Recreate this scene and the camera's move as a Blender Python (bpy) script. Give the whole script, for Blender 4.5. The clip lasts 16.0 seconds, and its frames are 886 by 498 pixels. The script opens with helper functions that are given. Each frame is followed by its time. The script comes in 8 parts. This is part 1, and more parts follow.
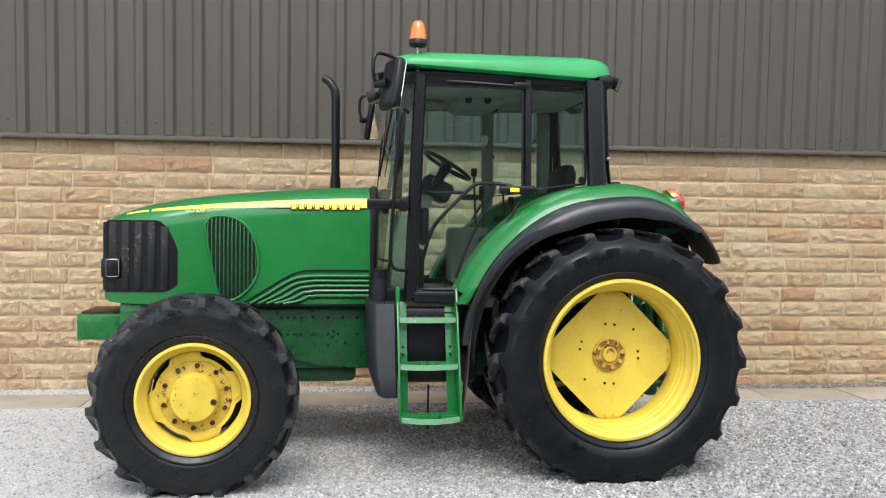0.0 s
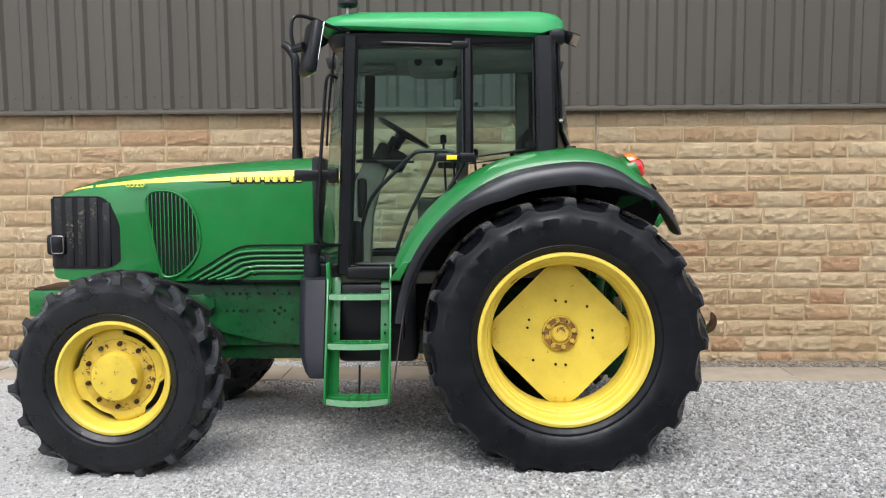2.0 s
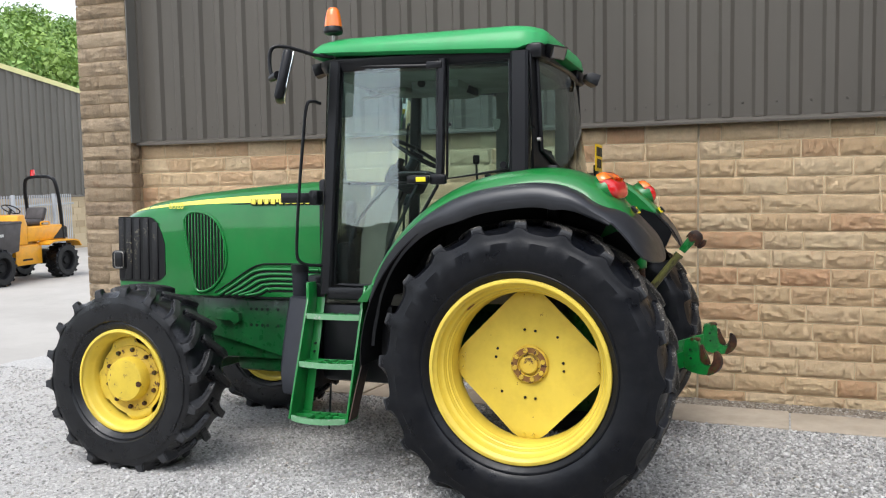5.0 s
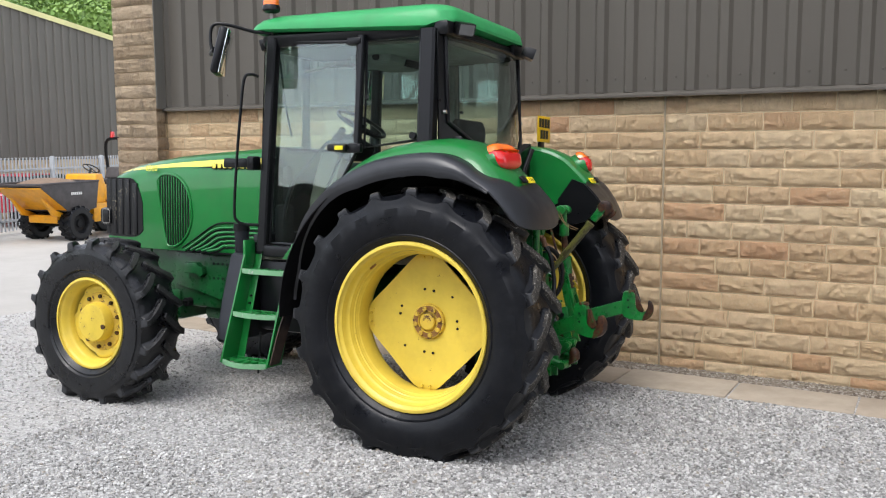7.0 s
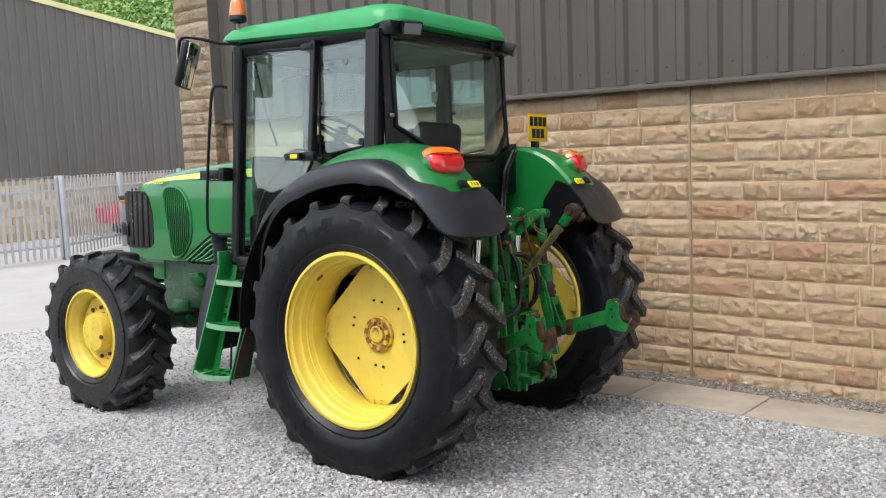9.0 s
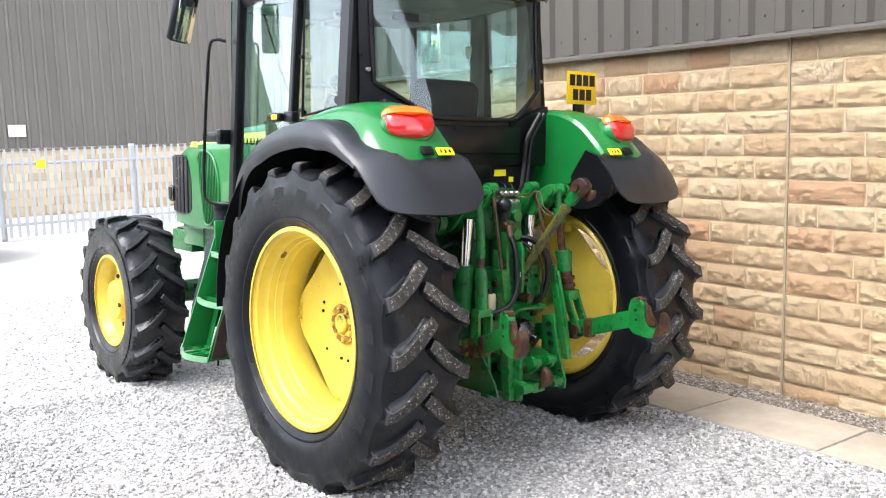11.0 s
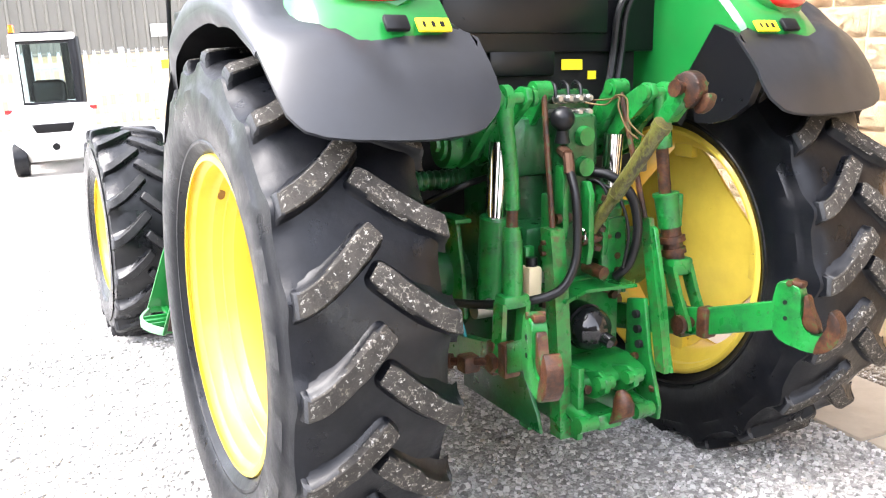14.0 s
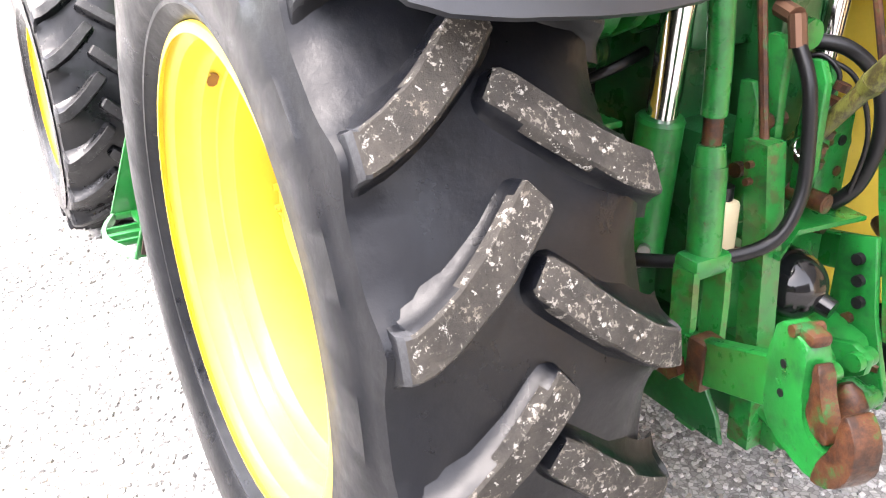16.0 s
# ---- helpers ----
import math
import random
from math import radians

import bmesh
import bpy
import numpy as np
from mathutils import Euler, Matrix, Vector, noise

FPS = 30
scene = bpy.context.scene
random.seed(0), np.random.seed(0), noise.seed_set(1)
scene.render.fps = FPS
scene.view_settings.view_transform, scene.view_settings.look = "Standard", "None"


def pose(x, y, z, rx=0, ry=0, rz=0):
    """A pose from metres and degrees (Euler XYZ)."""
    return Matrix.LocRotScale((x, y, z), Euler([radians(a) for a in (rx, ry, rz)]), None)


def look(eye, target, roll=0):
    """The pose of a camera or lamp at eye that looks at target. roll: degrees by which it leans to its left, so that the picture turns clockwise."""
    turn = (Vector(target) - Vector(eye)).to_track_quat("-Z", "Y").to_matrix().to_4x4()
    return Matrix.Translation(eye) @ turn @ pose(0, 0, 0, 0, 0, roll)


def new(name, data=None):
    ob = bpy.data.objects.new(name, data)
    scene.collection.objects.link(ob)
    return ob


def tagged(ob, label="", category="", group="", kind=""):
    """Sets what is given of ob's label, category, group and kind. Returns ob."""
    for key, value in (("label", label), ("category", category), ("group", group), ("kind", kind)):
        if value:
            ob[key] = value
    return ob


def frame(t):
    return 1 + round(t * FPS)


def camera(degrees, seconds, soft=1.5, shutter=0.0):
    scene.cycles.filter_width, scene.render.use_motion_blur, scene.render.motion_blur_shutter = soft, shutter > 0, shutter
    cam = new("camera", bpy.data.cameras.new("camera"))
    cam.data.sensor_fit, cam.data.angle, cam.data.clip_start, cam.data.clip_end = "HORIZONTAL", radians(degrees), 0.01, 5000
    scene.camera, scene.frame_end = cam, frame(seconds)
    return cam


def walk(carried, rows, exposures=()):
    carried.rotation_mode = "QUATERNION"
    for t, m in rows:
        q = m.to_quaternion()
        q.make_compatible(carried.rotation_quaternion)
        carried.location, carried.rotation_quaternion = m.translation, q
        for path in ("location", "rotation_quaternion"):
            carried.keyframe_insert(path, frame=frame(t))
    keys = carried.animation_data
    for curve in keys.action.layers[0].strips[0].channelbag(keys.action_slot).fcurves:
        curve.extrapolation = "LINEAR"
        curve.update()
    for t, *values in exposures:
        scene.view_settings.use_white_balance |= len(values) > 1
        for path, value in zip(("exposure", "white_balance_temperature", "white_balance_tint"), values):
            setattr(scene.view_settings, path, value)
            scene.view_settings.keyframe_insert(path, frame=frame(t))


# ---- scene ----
cam = camera(53.5, 16.0, soft=1.15)
METRES, EYE, TURN = 10.8, 1.9, -6.2
ROWS = [
    (0.0, 0.0, 0.0, 0.0, 0.06, -3.72, -0.92),
    (0.5, 0.0233, 0.0173, 0.0004, 1.82, -3.96, -0.42),
    (1.0, 0.0551, 0.0212, 0.0011, 4.67, -4.94, 0.42),
    (1.5, 0.0807, 0.0262, 0.002, 6.12, -5.69, 0.84),
    (2.0, 0.1078, 0.0392, 0.0017, 8.08, -5.93, 0.38),
    (2.5, 0.1362, 0.0474, 0.0009, 12.46, -4.55, 0.85),
    (3.0, 0.1676, 0.0531, 0.0023, 15.34, -5.36, 0.68),
    (3.5, 0.1938, 0.0696, 0.0005, 17.6, -5.17, 0.97),
    (6.0, 0.345, 0.1147, 0.0041, 32.94, -5.38, 1.14),
    (6.5, 0.374, 0.1174, 0.0053, 33.64, -6.58, 1.33),
    (7.0, 0.3987, 0.132, 0.0027, 34.92, -6.69, 0.22),
    (7.5, 0.4193, 0.1469, 0.0043, 38.77, -6.17, 0.62),
    (8.0, 0.448, 0.1663, 0.0034, 41.59, -5.76, 1.73),
    (8.5, 0.4639, 0.1915, 0.0003, 43.03, -6.15, 2.5),
    (9.0, 0.4749, 0.2268, 0.0023, 45.15, -6.46, 2.36),
    (11.5, 0.4832, 0.3955, -0.0102, 61.42, -8.31, 1.48),
    (12.0, 0.4659, 0.4261, -0.013, 64.0, -8.94, 1.7),
    (12.5, 0.4514, 0.4537, -0.015, 67.0, -9.45, 2.49),
    (13.0, 0.4348, 0.4773, -0.015, 70.24, -10.53, 1.67),
    (13.5, 0.3987, 0.4866, -0.0194, 69.64, -12.47, 1.42),
    (14.0, 0.3664, 0.4925, -0.0187, 69.83, -13.81, 2.59),
    (14.5, 0.3339, 0.5032, -0.0199, 71.32, -14.66, 3.72),
    (15.0, 0.304, 0.5054, -0.022, 69.3, -16.6, 3.28),
    (15.5, 0.2734, 0.5003, -0.0215, 66.43, -20.31, 3.89),
    (16.0, 0.2599, 0.4985, -0.0218, 67.76, -25.76, 2.77),
]
EXPOSURES = [(0.0, 1.07, 6500, 10), (2.0, 1.0, 6500, 10), (6.5, 0.96, 6500, 11), (8.5, 1.0, 6550, 12), (9.2, 1.06, 6500, 12), (11.3, 2.18, 6450, 12), (12.5, 2.84, 6450, 12), (13.8, 3.05, 6600, 14), (15.0, 3.22, 6750, 16), (16.0, 3.28, 6950, 18)]
walk(cam, [(t, pose(0, 0, EYE, 0, 0, TURN) @ pose(METRES * x, METRES * y, METRES * z, 90 + pitch, roll, yaw)) for t, x, y, z, yaw, pitch, roll in ROWS], EXPOSURES)

# ---- sky and sun: bright overcast ----
world = bpy.data.worlds.new("overcast_sky")
scene.world = world
world.use_nodes = True
wn, wl = world.node_tree.nodes, world.node_tree.links
sky = wn.new("ShaderNodeTexSky")
sky.sky_type, sky.sun_disc = "NISHITA", False
sky.sun_elevation, sky.sun_rotation = radians(57), radians(172)
sky.air_density, sky.dust_density, sky.ozone_density = 1.0, 1.0, 1.0
grey = wn.new("ShaderNodeHueSaturation")
grey.inputs["Saturation"].default_value = 0.35
wl.new(sky.outputs["Color"], grey.inputs["Color"])
wl.new(grey.outputs["Color"], wn["Background"].inputs["Color"])
wn["Background"].inputs["Strength"].default_value = 0.20
sun = new("sun", bpy.data.lights.new("sun", "SUN"))
sun.data.energy, sun.data.angle, sun.data.color = 1.25, radians(35), (1.0, 0.985, 0.96)
sun.matrix_world = look((-1.2, -6.6, 10.8), (0, 0, 0))

# ---- materials ----
MATS = {}


class Nodes:
    """A small writer for node materials."""

    def __init__(self, name):
        self.mat = bpy.data.materials.new(name)
        self.mat.use_nodes = True
        self.n, self.l = self.mat.node_tree.nodes, self.mat.node_tree.links
        self.bsdf = self.n["Principled BSDF"]
        self.co = self.n.new("ShaderNodeTexCoord").outputs["Object"]
        MATS[name] = self.mat

    def put(self, socket, value):
        if isinstance(value, bpy.types.NodeSocket):
            self.l.new(value, socket)
        elif isinstance(value, tuple) and len(value) == 3:
            socket.default_value = (*value, 1.0)
        else:
            socket.default_value = value

    def set(self, **values):
        for key, value in values.items():
            self.put(self.bsdf.inputs[key.replace("_", " ")], value)
        return self

    def noise(self, scale, detail=4.0, rough=0.55, stretch=None, out="Fac"):
        node = self.n.new("ShaderNodeTexNoise")
        node.inputs["Scale"].default_value, node.inputs["Detail"].default_value, node.inputs["Roughness"].default_value = scale, detail, rough
        co = self.co
        if stretch:
            m = self.n.new("ShaderNodeMapping")
            m.inputs["Scale"].default_value = stretch
            self.l.new(co, m.inputs["Vector"])
            co = m.outputs["Vector"]
        self.l.new(co, node.inputs["Vector"])
        return node.outputs[out]

    def voronoi(self, scale, feature="F1", out="Distance", rand=1.0):
        node = self.n.new("ShaderNodeTexVoronoi")
        node.feature = feature
        node.inputs["Scale"].default_value, node.inputs["Randomness"].default_value = scale, rand
        self.l.new(self.co, node.inputs["Vector"])
        return node.outputs[out]

    def ramp(self, fac, stops):
        node = self.n.new("ShaderNodeValToRGB")
        el = node.color_ramp.elements
        for k, (p, c) in enumerate(stops):
            e = el[k] if k < 2 else el.new(p)
            e.position = p
            e.color = (*c, 1.0) if isinstance(c, tuple) else (c, c, c, 1.0)
        self.l.new(fac, node.inputs["Fac"])
        return node.outputs["Color"]

    def mix(self, fac, a, b, blend="MIX"):
        node = self.n.new("ShaderNodeMix")
        node.data_type, node.blend_type = "RGBA", blend
        self.put(node.inputs[0], fac)
        self.put(node.inputs[6], a)
        self.put(node.inputs[7], b)
        return node.outputs[2]

    def math(self, op, a, b=0.0):
        node = self.n.new("ShaderNodeMath")
        node.operation = op
        self.put(node.inputs[0], a)
        self.put(node.inputs[1], b)
        return node.outputs[0]

    def bump(self, height, strength=0.3, distance=0.01, over=None):
        node = self.n.new("ShaderNodeBump")
        node.inputs["Strength"].default_value, node.inputs["Distance"].default_value = strength, distance
        self.l.new(height, node.inputs["Height"])
        if over is not None:
            self.l.new(over, node.inputs["Normal"])
        self.l.new(node.outputs["Normal"], self.bsdf.inputs["Normal"])
        return node.outputs["Normal"]

    def random(self):
        return self.n.new("ShaderNodeObjectInfo").outputs["Random"]

    def island(self):
        return self.n.new("ShaderNodeNewGeometry").outputs["Random Per Island"]


def paint(name, colour, rough=0.35, dirt=(0.12, 0.1, 0.07), amount=0.3, chips=None, coat=0.3):
    """Sprayed paint: uneven tone, dust film, and chips down to metal or rust."""
    m = Nodes(name)
    base = m.mix(m.ramp(m.noise(3.0, 5), [(0.35, 0.0), (0.7, 1.0)]), colour, tuple(c * 0.82 for c in colour))
    film = m.math("MULTIPLY", m.ramp(m.noise(9.0, 8, 0.65), [(0.45, 0.0), (0.8, 1.0)]), amount)
    base = m.mix(film, base, dirt)
    if chips:
        spots = m.ramp(m.noise(22.0, 6, 0.7), [(chips[1], 0.0), (chips[1] + 0.03, 1.0)])
        base = m.mix(spots, base, chips[0])
    r = m.math("ADD", m.math("MULTIPLY", m.noise(14.0, 6), 0.2), rough - 0.1)
    m.set(Base_Color=base, Roughness=r, Coat_Weight=coat, Coat_Roughness=0.06, Specular_IOR_Level=0.3)
    m.bump(m.noise(120.0, 2), 0.04, 0.002)
    return m.mat


GREEN = paint("green_paint", (0.005, 0.165, 0.030), 0.36, amount=0.10, coat=0.55)
def worn_paint(name, colour, grime, rust):
    """Old machine paint: oily grime, rust flecks, bare edges and rubbed pale patches."""
    m = Nodes(name)
    base = m.mix(m.ramp(m.noise(5.0, 6, 0.6), [(0.35, 0.0), (0.7, 1.0)]), colour, tuple(c * 0.6 for c in colour))
    base = m.mix(m.math("MULTIPLY", m.ramp(m.noise(26.0, 7, 0.7), [(0.55, 0.0), (0.75, 1.0)]), 0.22), base, (0.030, 0.26, 0.070))
    base = m.mix(m.math("MULTIPLY", m.ramp(m.noise(11.0, 9, 0.75), [(0.48, 0.0), (0.70, 1.0)]), grime), base, (0.008, 0.030, 0.012))
    fleck = m.ramp(m.noise(120.0, 5, 0.6), [(0.70 - rust, 0.0), (0.73 - rust, 1.0)])
    edge = m.ramp(m.n.new("ShaderNodeNewGeometry").outputs["Pointiness"], [(0.60, 0.0), (0.70, 1.0)])
    edge = m.math("MULTIPLY", edge, m.ramp(m.noise(30.0, 5, 0.7), [(0.50, 0.0), (0.58, 1.0)]))
    base = m.mix(m.math("MAXIMUM", fleck, edge), base, (0.075, 0.032, 0.018))
    m.set(Base_Color=base, Roughness=m.math("ADD", m.math("MULTIPLY", m.noise(17.0, 7), 0.38), 0.12), Specular_IOR_Level=0.5)
    m.bump(m.noise(75.0, 7, 0.65), 0.22, 0.004)
    return m.mat


GREEN_OLD = worn_paint("worn_green_paint", (0.004, 0.168, 0.028), 0.9, 0.045)
# castings: darker copy of the green, the shade of recessed parts put in
GREEN_CAST_SHADED = worn_paint("shaded_green_cast_iron", (0.006, 0.085, 0.022), 0.9, 0.03)
ROOF_GREEN = paint("roof_green", (0.030, 0.330, 0.100), 0.42, amount=0.1, coat=0.2)
YELLOW = paint("yellow_paint", (0.74, 0.56, 0.075), 0.38, (0.33, 0.2, 0.03), 0.26, ((0.16, 0.07, 0.02), 0.685), 0.2)
YELLOW_OLD = paint("chipped_yellow_paint", (0.72, 0.53, 0.06), 0.45, (0.28, 0.17, 0.04), 0.4, ((0.12, 0.07, 0.04), 0.61), 0.1)
# rust stains on the rear hub; on the front flange also painted shade
YELLOW_RUST_SHADE = paint("rust_and_shade_yellow", (0.66, 0.46, 0.06), 0.5, (0.20, 0.10, 0.03), 0.7, ((0.10, 0.05, 0.025), 0.57), 0.05)
STRIPE = paint("stripe_yellow", (0.86, 0.77, 0.12), 0.35, (0.6, 0.5, 0.1), 0.15)
ORANGE = paint("plant_orange", (0.80, 0.36, 0.012), 0.4, (0.25, 0.15, 0.08), 0.35)
WHITE = paint("white_paint", (0.74, 0.74, 0.72), 0.4, (0.5, 0.47, 0.4), 0.2)
RED = paint("red_car_paint", (0.50, 0.025, 0.045), 0.3, (0.3, 0.1, 0.1), 0.15, coat=0.6)
m = Nodes("rusty_steel")
c = m.ramp(m.noise(16.0, 9, 0.75), [(0.34, (0.008, 0.006, 0.005)), (0.45, (0.026, 0.011, 0.006)), (0.55, (0.068, 0.024, 0.010)), (0.63, (0.010, 0.075, 0.020))])
m.set(Base_Color=c, Roughness=m.math("ADD", m.math("MULTIPLY", m.noise(34.0, 6), 0.5), 0.20), Specular_IOR_Level=0.3)
m.bump(m.noise(90.0, 8, 0.7), 0.4, 0.004)
RUST = m.mat
RUST_BROWN = paint("rusty_brown_iron", (0.19, 0.085, 0.030), 0.6, (0.40, 0.24, 0.06), 0.7, ((0.07, 0.035, 0.02), 0.58), 0.0)
GALV = paint("galvanised_steel", (0.42, 0.44, 0.46), 0.5, (0.3, 0.3, 0.29), 0.4, coat=0.0)


def plastic(name, colour, rough, grain=0.05, worn=0.3, pale=3.0, gloss=0.3):
    m = Nodes(name)
    m.set(Specular_IOR_Level=gloss)
    f = m.math("MULTIPLY", m.ramp(m.noise(5.0, 7, 0.6), [(0.4, 0.0), (0.75, 1.0)]), worn)
    m.set(Base_Color=m.mix(f, colour, tuple(min(0.8, c * pale) for c in colour)), Roughness=m.math("ADD", m.math("MULTIPLY", m.noise(11.0, 6), 0.25), rough - 0.1))
    m.bump(m.noise(300.0, 2), grain, 0.002)
    return m.mat


BLACK = plastic("black_plastic", (0.0045, 0.0047, 0.0058), 0.30, 0.05, 0.15, 2.0)
FENDER_BLACK = plastic("black_fender_rubber", (0.0105, 0.0115, 0.0145), 0.37, 0.05, 0.5, 2.4, 0.6)
TANK_BLACK = plastic("matt_black_tank", (0.011, 0.0125, 0.017), 0.48, 0.05, 0.3, 2.0, 0.35)
DARK = plastic("dark_interior", (0.005, 0.005, 0.0055), 0.6, gloss=0.2)
CAB_GREY = plastic("cab_lining_grey", (0.20, 0.21, 0.18), 0.7)
CAB_TAN = plastic("cab_trim_tan", (0.15, 0.145, 0.115), 0.6)
m = Nodes("muddy_flap_rubber")
low = m.ramp(m.noise(2.6, 6, 0.65), [(0.40, 0.0), (0.62, 1.0)])
m.set(Base_Color=m.mix(low, (0.006, 0.006, 0.007), m.mix(m.noise(40.0, 6, 0.7), (0.10, 0.055, 0.035), (0.04, 0.025, 0.018))), Roughness=0.75)
FLAP = m.mat
HOSE = plastic("hose_rubber", (0.004, 0.004, 0.0045), 0.32, 0.02)
PLATE_YELLOW = plastic("plate_yellow", (0.80, 0.50, 0.01), 0.4, 0.01, 0.1, 1.1)
PLATE_BLACK = plastic("plate_black", (0.01, 0.01, 0.01), 0.5)
STICKER = plastic("sticker_yellow", (0.80, 0.66, 0.02), 0.5, 0.01, 0.1, 1.1)
WHITE_PLASTIC = plastic("white_plastic", (0.62, 0.60, 0.52), 0.5, 0.03, 0.3, 1.2)


def rubber():
    m = Nodes("tyre_rubber")
    f = m.ramp(m.noise(6.0, 8, 0.7), [(0.35, 0.0), (0.75, 1.0)])
    base = m.mix(f, (0.0016, 0.0021, 0.0036), (0.0050, 0.0058, 0.0082))
    dust = m.math("MULTIPLY", m.ramp(m.noise(13.0, 8, 0.7), [(0.48, 0.0), (0.75, 1.0)]), 0.16)
    m.set(Base_Color=m.mix(dust, base, (0.04, 0.04, 0.038)), Roughness=m.math("ADD", m.math("MULTIPLY", m.ramp(m.noise(7.0, 7, 0.65), [(0.3, 0.0), (0.7, 1.0)]), 0.32), 0.22))
    m.set(Specular_IOR_Level=0.28)
    first = m.bump(m.noise(7.0, 3, 0.5), 0.22, 0.02)
    m.bump(m.noise(55.0, 7, 0.7), 0.22, 0.004, first)
    m = Nodes("tread_face")
    f = m.ramp(m.noise(30.0, 8, 0.7), [(0.3, 0.0), (0.75, 1.0)])
    base = m.mix(f, (0.012, 0.0108, 0.0092), (0.052, 0.046, 0.038))
    keep = m.math("MULTIPLY", m.ramp(m.noise(66.0, 4.5, 0.8), [(0.555, 0.0), (0.585, 1.0)]), m.ramp(m.noise(24.0, 4, 0.6), [(0.36, 0.35), (0.5, 1.0)]))
    base = m.mix(keep, base, m.ramp(m.voronoi(60.0, out="Color"), [(0.2, (0.12, 0.105, 0.085)), (0.5, (0.22, 0.205, 0.18)), (0.9, (0.42, 0.41, 0.38))]))
    m.set(Base_Color=base, Roughness=0.85)
    m.bump(m.noise(90.0, 8, 0.7), 0.7, 0.008)


rubber()
RUBBER, TREAD = MATS["tyre_rubber"], MATS["tread_face"]
# lug ends: scuffed rubber, its grey lifted to paint in caught sky light
m = Nodes("scuffed_lug_end_sheen")
f = m.ramp(m.noise(20.0, 7, 0.7), [(0.35, 0.0), (0.7, 1.0)])
m.set(Base_Color=m.mix(f, (0.012, 0.0125, 0.014), (0.050, 0.052, 0.056)), Roughness=0.62, Specular_IOR_Level=0.3)
m.bump(m.noise(60.0, 7, 0.7), 0.4, 0.005)
SCUFF_SHEEN = m.mat
m = Nodes("dressed_front_rubber")
f = m.ramp(m.noise(6.0, 8, 0.7), [(0.35, 0.0), (0.75, 1.0)])
m.set(Base_Color=m.mix(f, (0.003, 0.0034, 0.0046), (0.009, 0.0095, 0.011)), Specular_IOR_Level=0.42)
m.set(Roughness=m.math("ADD", m.math("MULTIPLY", m.ramp(m.noise(9.0, 7, 0.65), [(0.3, 0.0), (0.7, 1.0)]), 0.30), 0.18))
first = m.bump(m.noise(9.0, 3, 0.5), 0.25, 0.02)
m.bump(m.noise(55.0, 7, 0.7), 0.25, 0.004, first)
RUBBER_FRONT = m.mat
m = Nodes("front_tread_face")
f = m.ramp(m.noise(22.0, 8, 0.7), [(0.35, 0.0), (0.75, 1.0)])
base = m.mix(f, (0.007, 0.007, 0.0075), (0.032, 0.032, 0.033))
base = m.mix(m.ramp(m.noise(70.0, 4.5, 0.8), [(0.63, 0.0), (0.66, 1.0)]), base, (0.16, 0.15, 0.13))
m.set(Base_Color=base, Roughness=m.math("ADD", m.math("MULTIPLY", m.noise(14.0, 6), 0.4), 0.26), Specular_IOR_Level=0.4)
m.bump(m.noise(80.0, 8, 0.7), 0.4, 0.005)
TREAD_FRONT = m.mat


def simple(name, **values):
    m = Nodes(name)
    m.set(**values)
    return m.mat


GLASS = simple("tinted_cab_glass", Base_Color=(0.73, 0.91, 0.89), Roughness=0.0, Transmission_Weight=1.0, IOR=1.6)
CAR_GLASS = simple("dark_car_glass", Base_Color=(0.05, 0.07, 0.07), Roughness=0.03, Metallic=0.0)
CHROME = simple("chromed_rod", Base_Color=(0.78, 0.78, 0.78), Roughness=0.12, Metallic=1.0)
STEEL = simple("bare_steel", Base_Color=(0.38, 0.37, 0.35), Roughness=0.4, Metallic=0.9)
MIRROR = simple("mirror_glass", Base_Color=(0.8, 0.85, 0.83), Roughness=0.02, Metallic=1.0)
LENS_RED = simple("red_lens", Base_Color=(0.60, 0.012, 0.012), Roughness=0.12, Coat_Weight=0.8, Subsurface_Weight=0.2)
LENS_AMBER = simple("amber_lens", Base_Color=(0.85, 0.17, 0.01), Roughness=0.12, Coat_Weight=0.8, Subsurface_Weight=0.2)
LENS_CLEAR = simple("clear_lens", Base_Color=(0.10, 0.105, 0.11), Roughness=0.12, Coat_Weight=1.0)


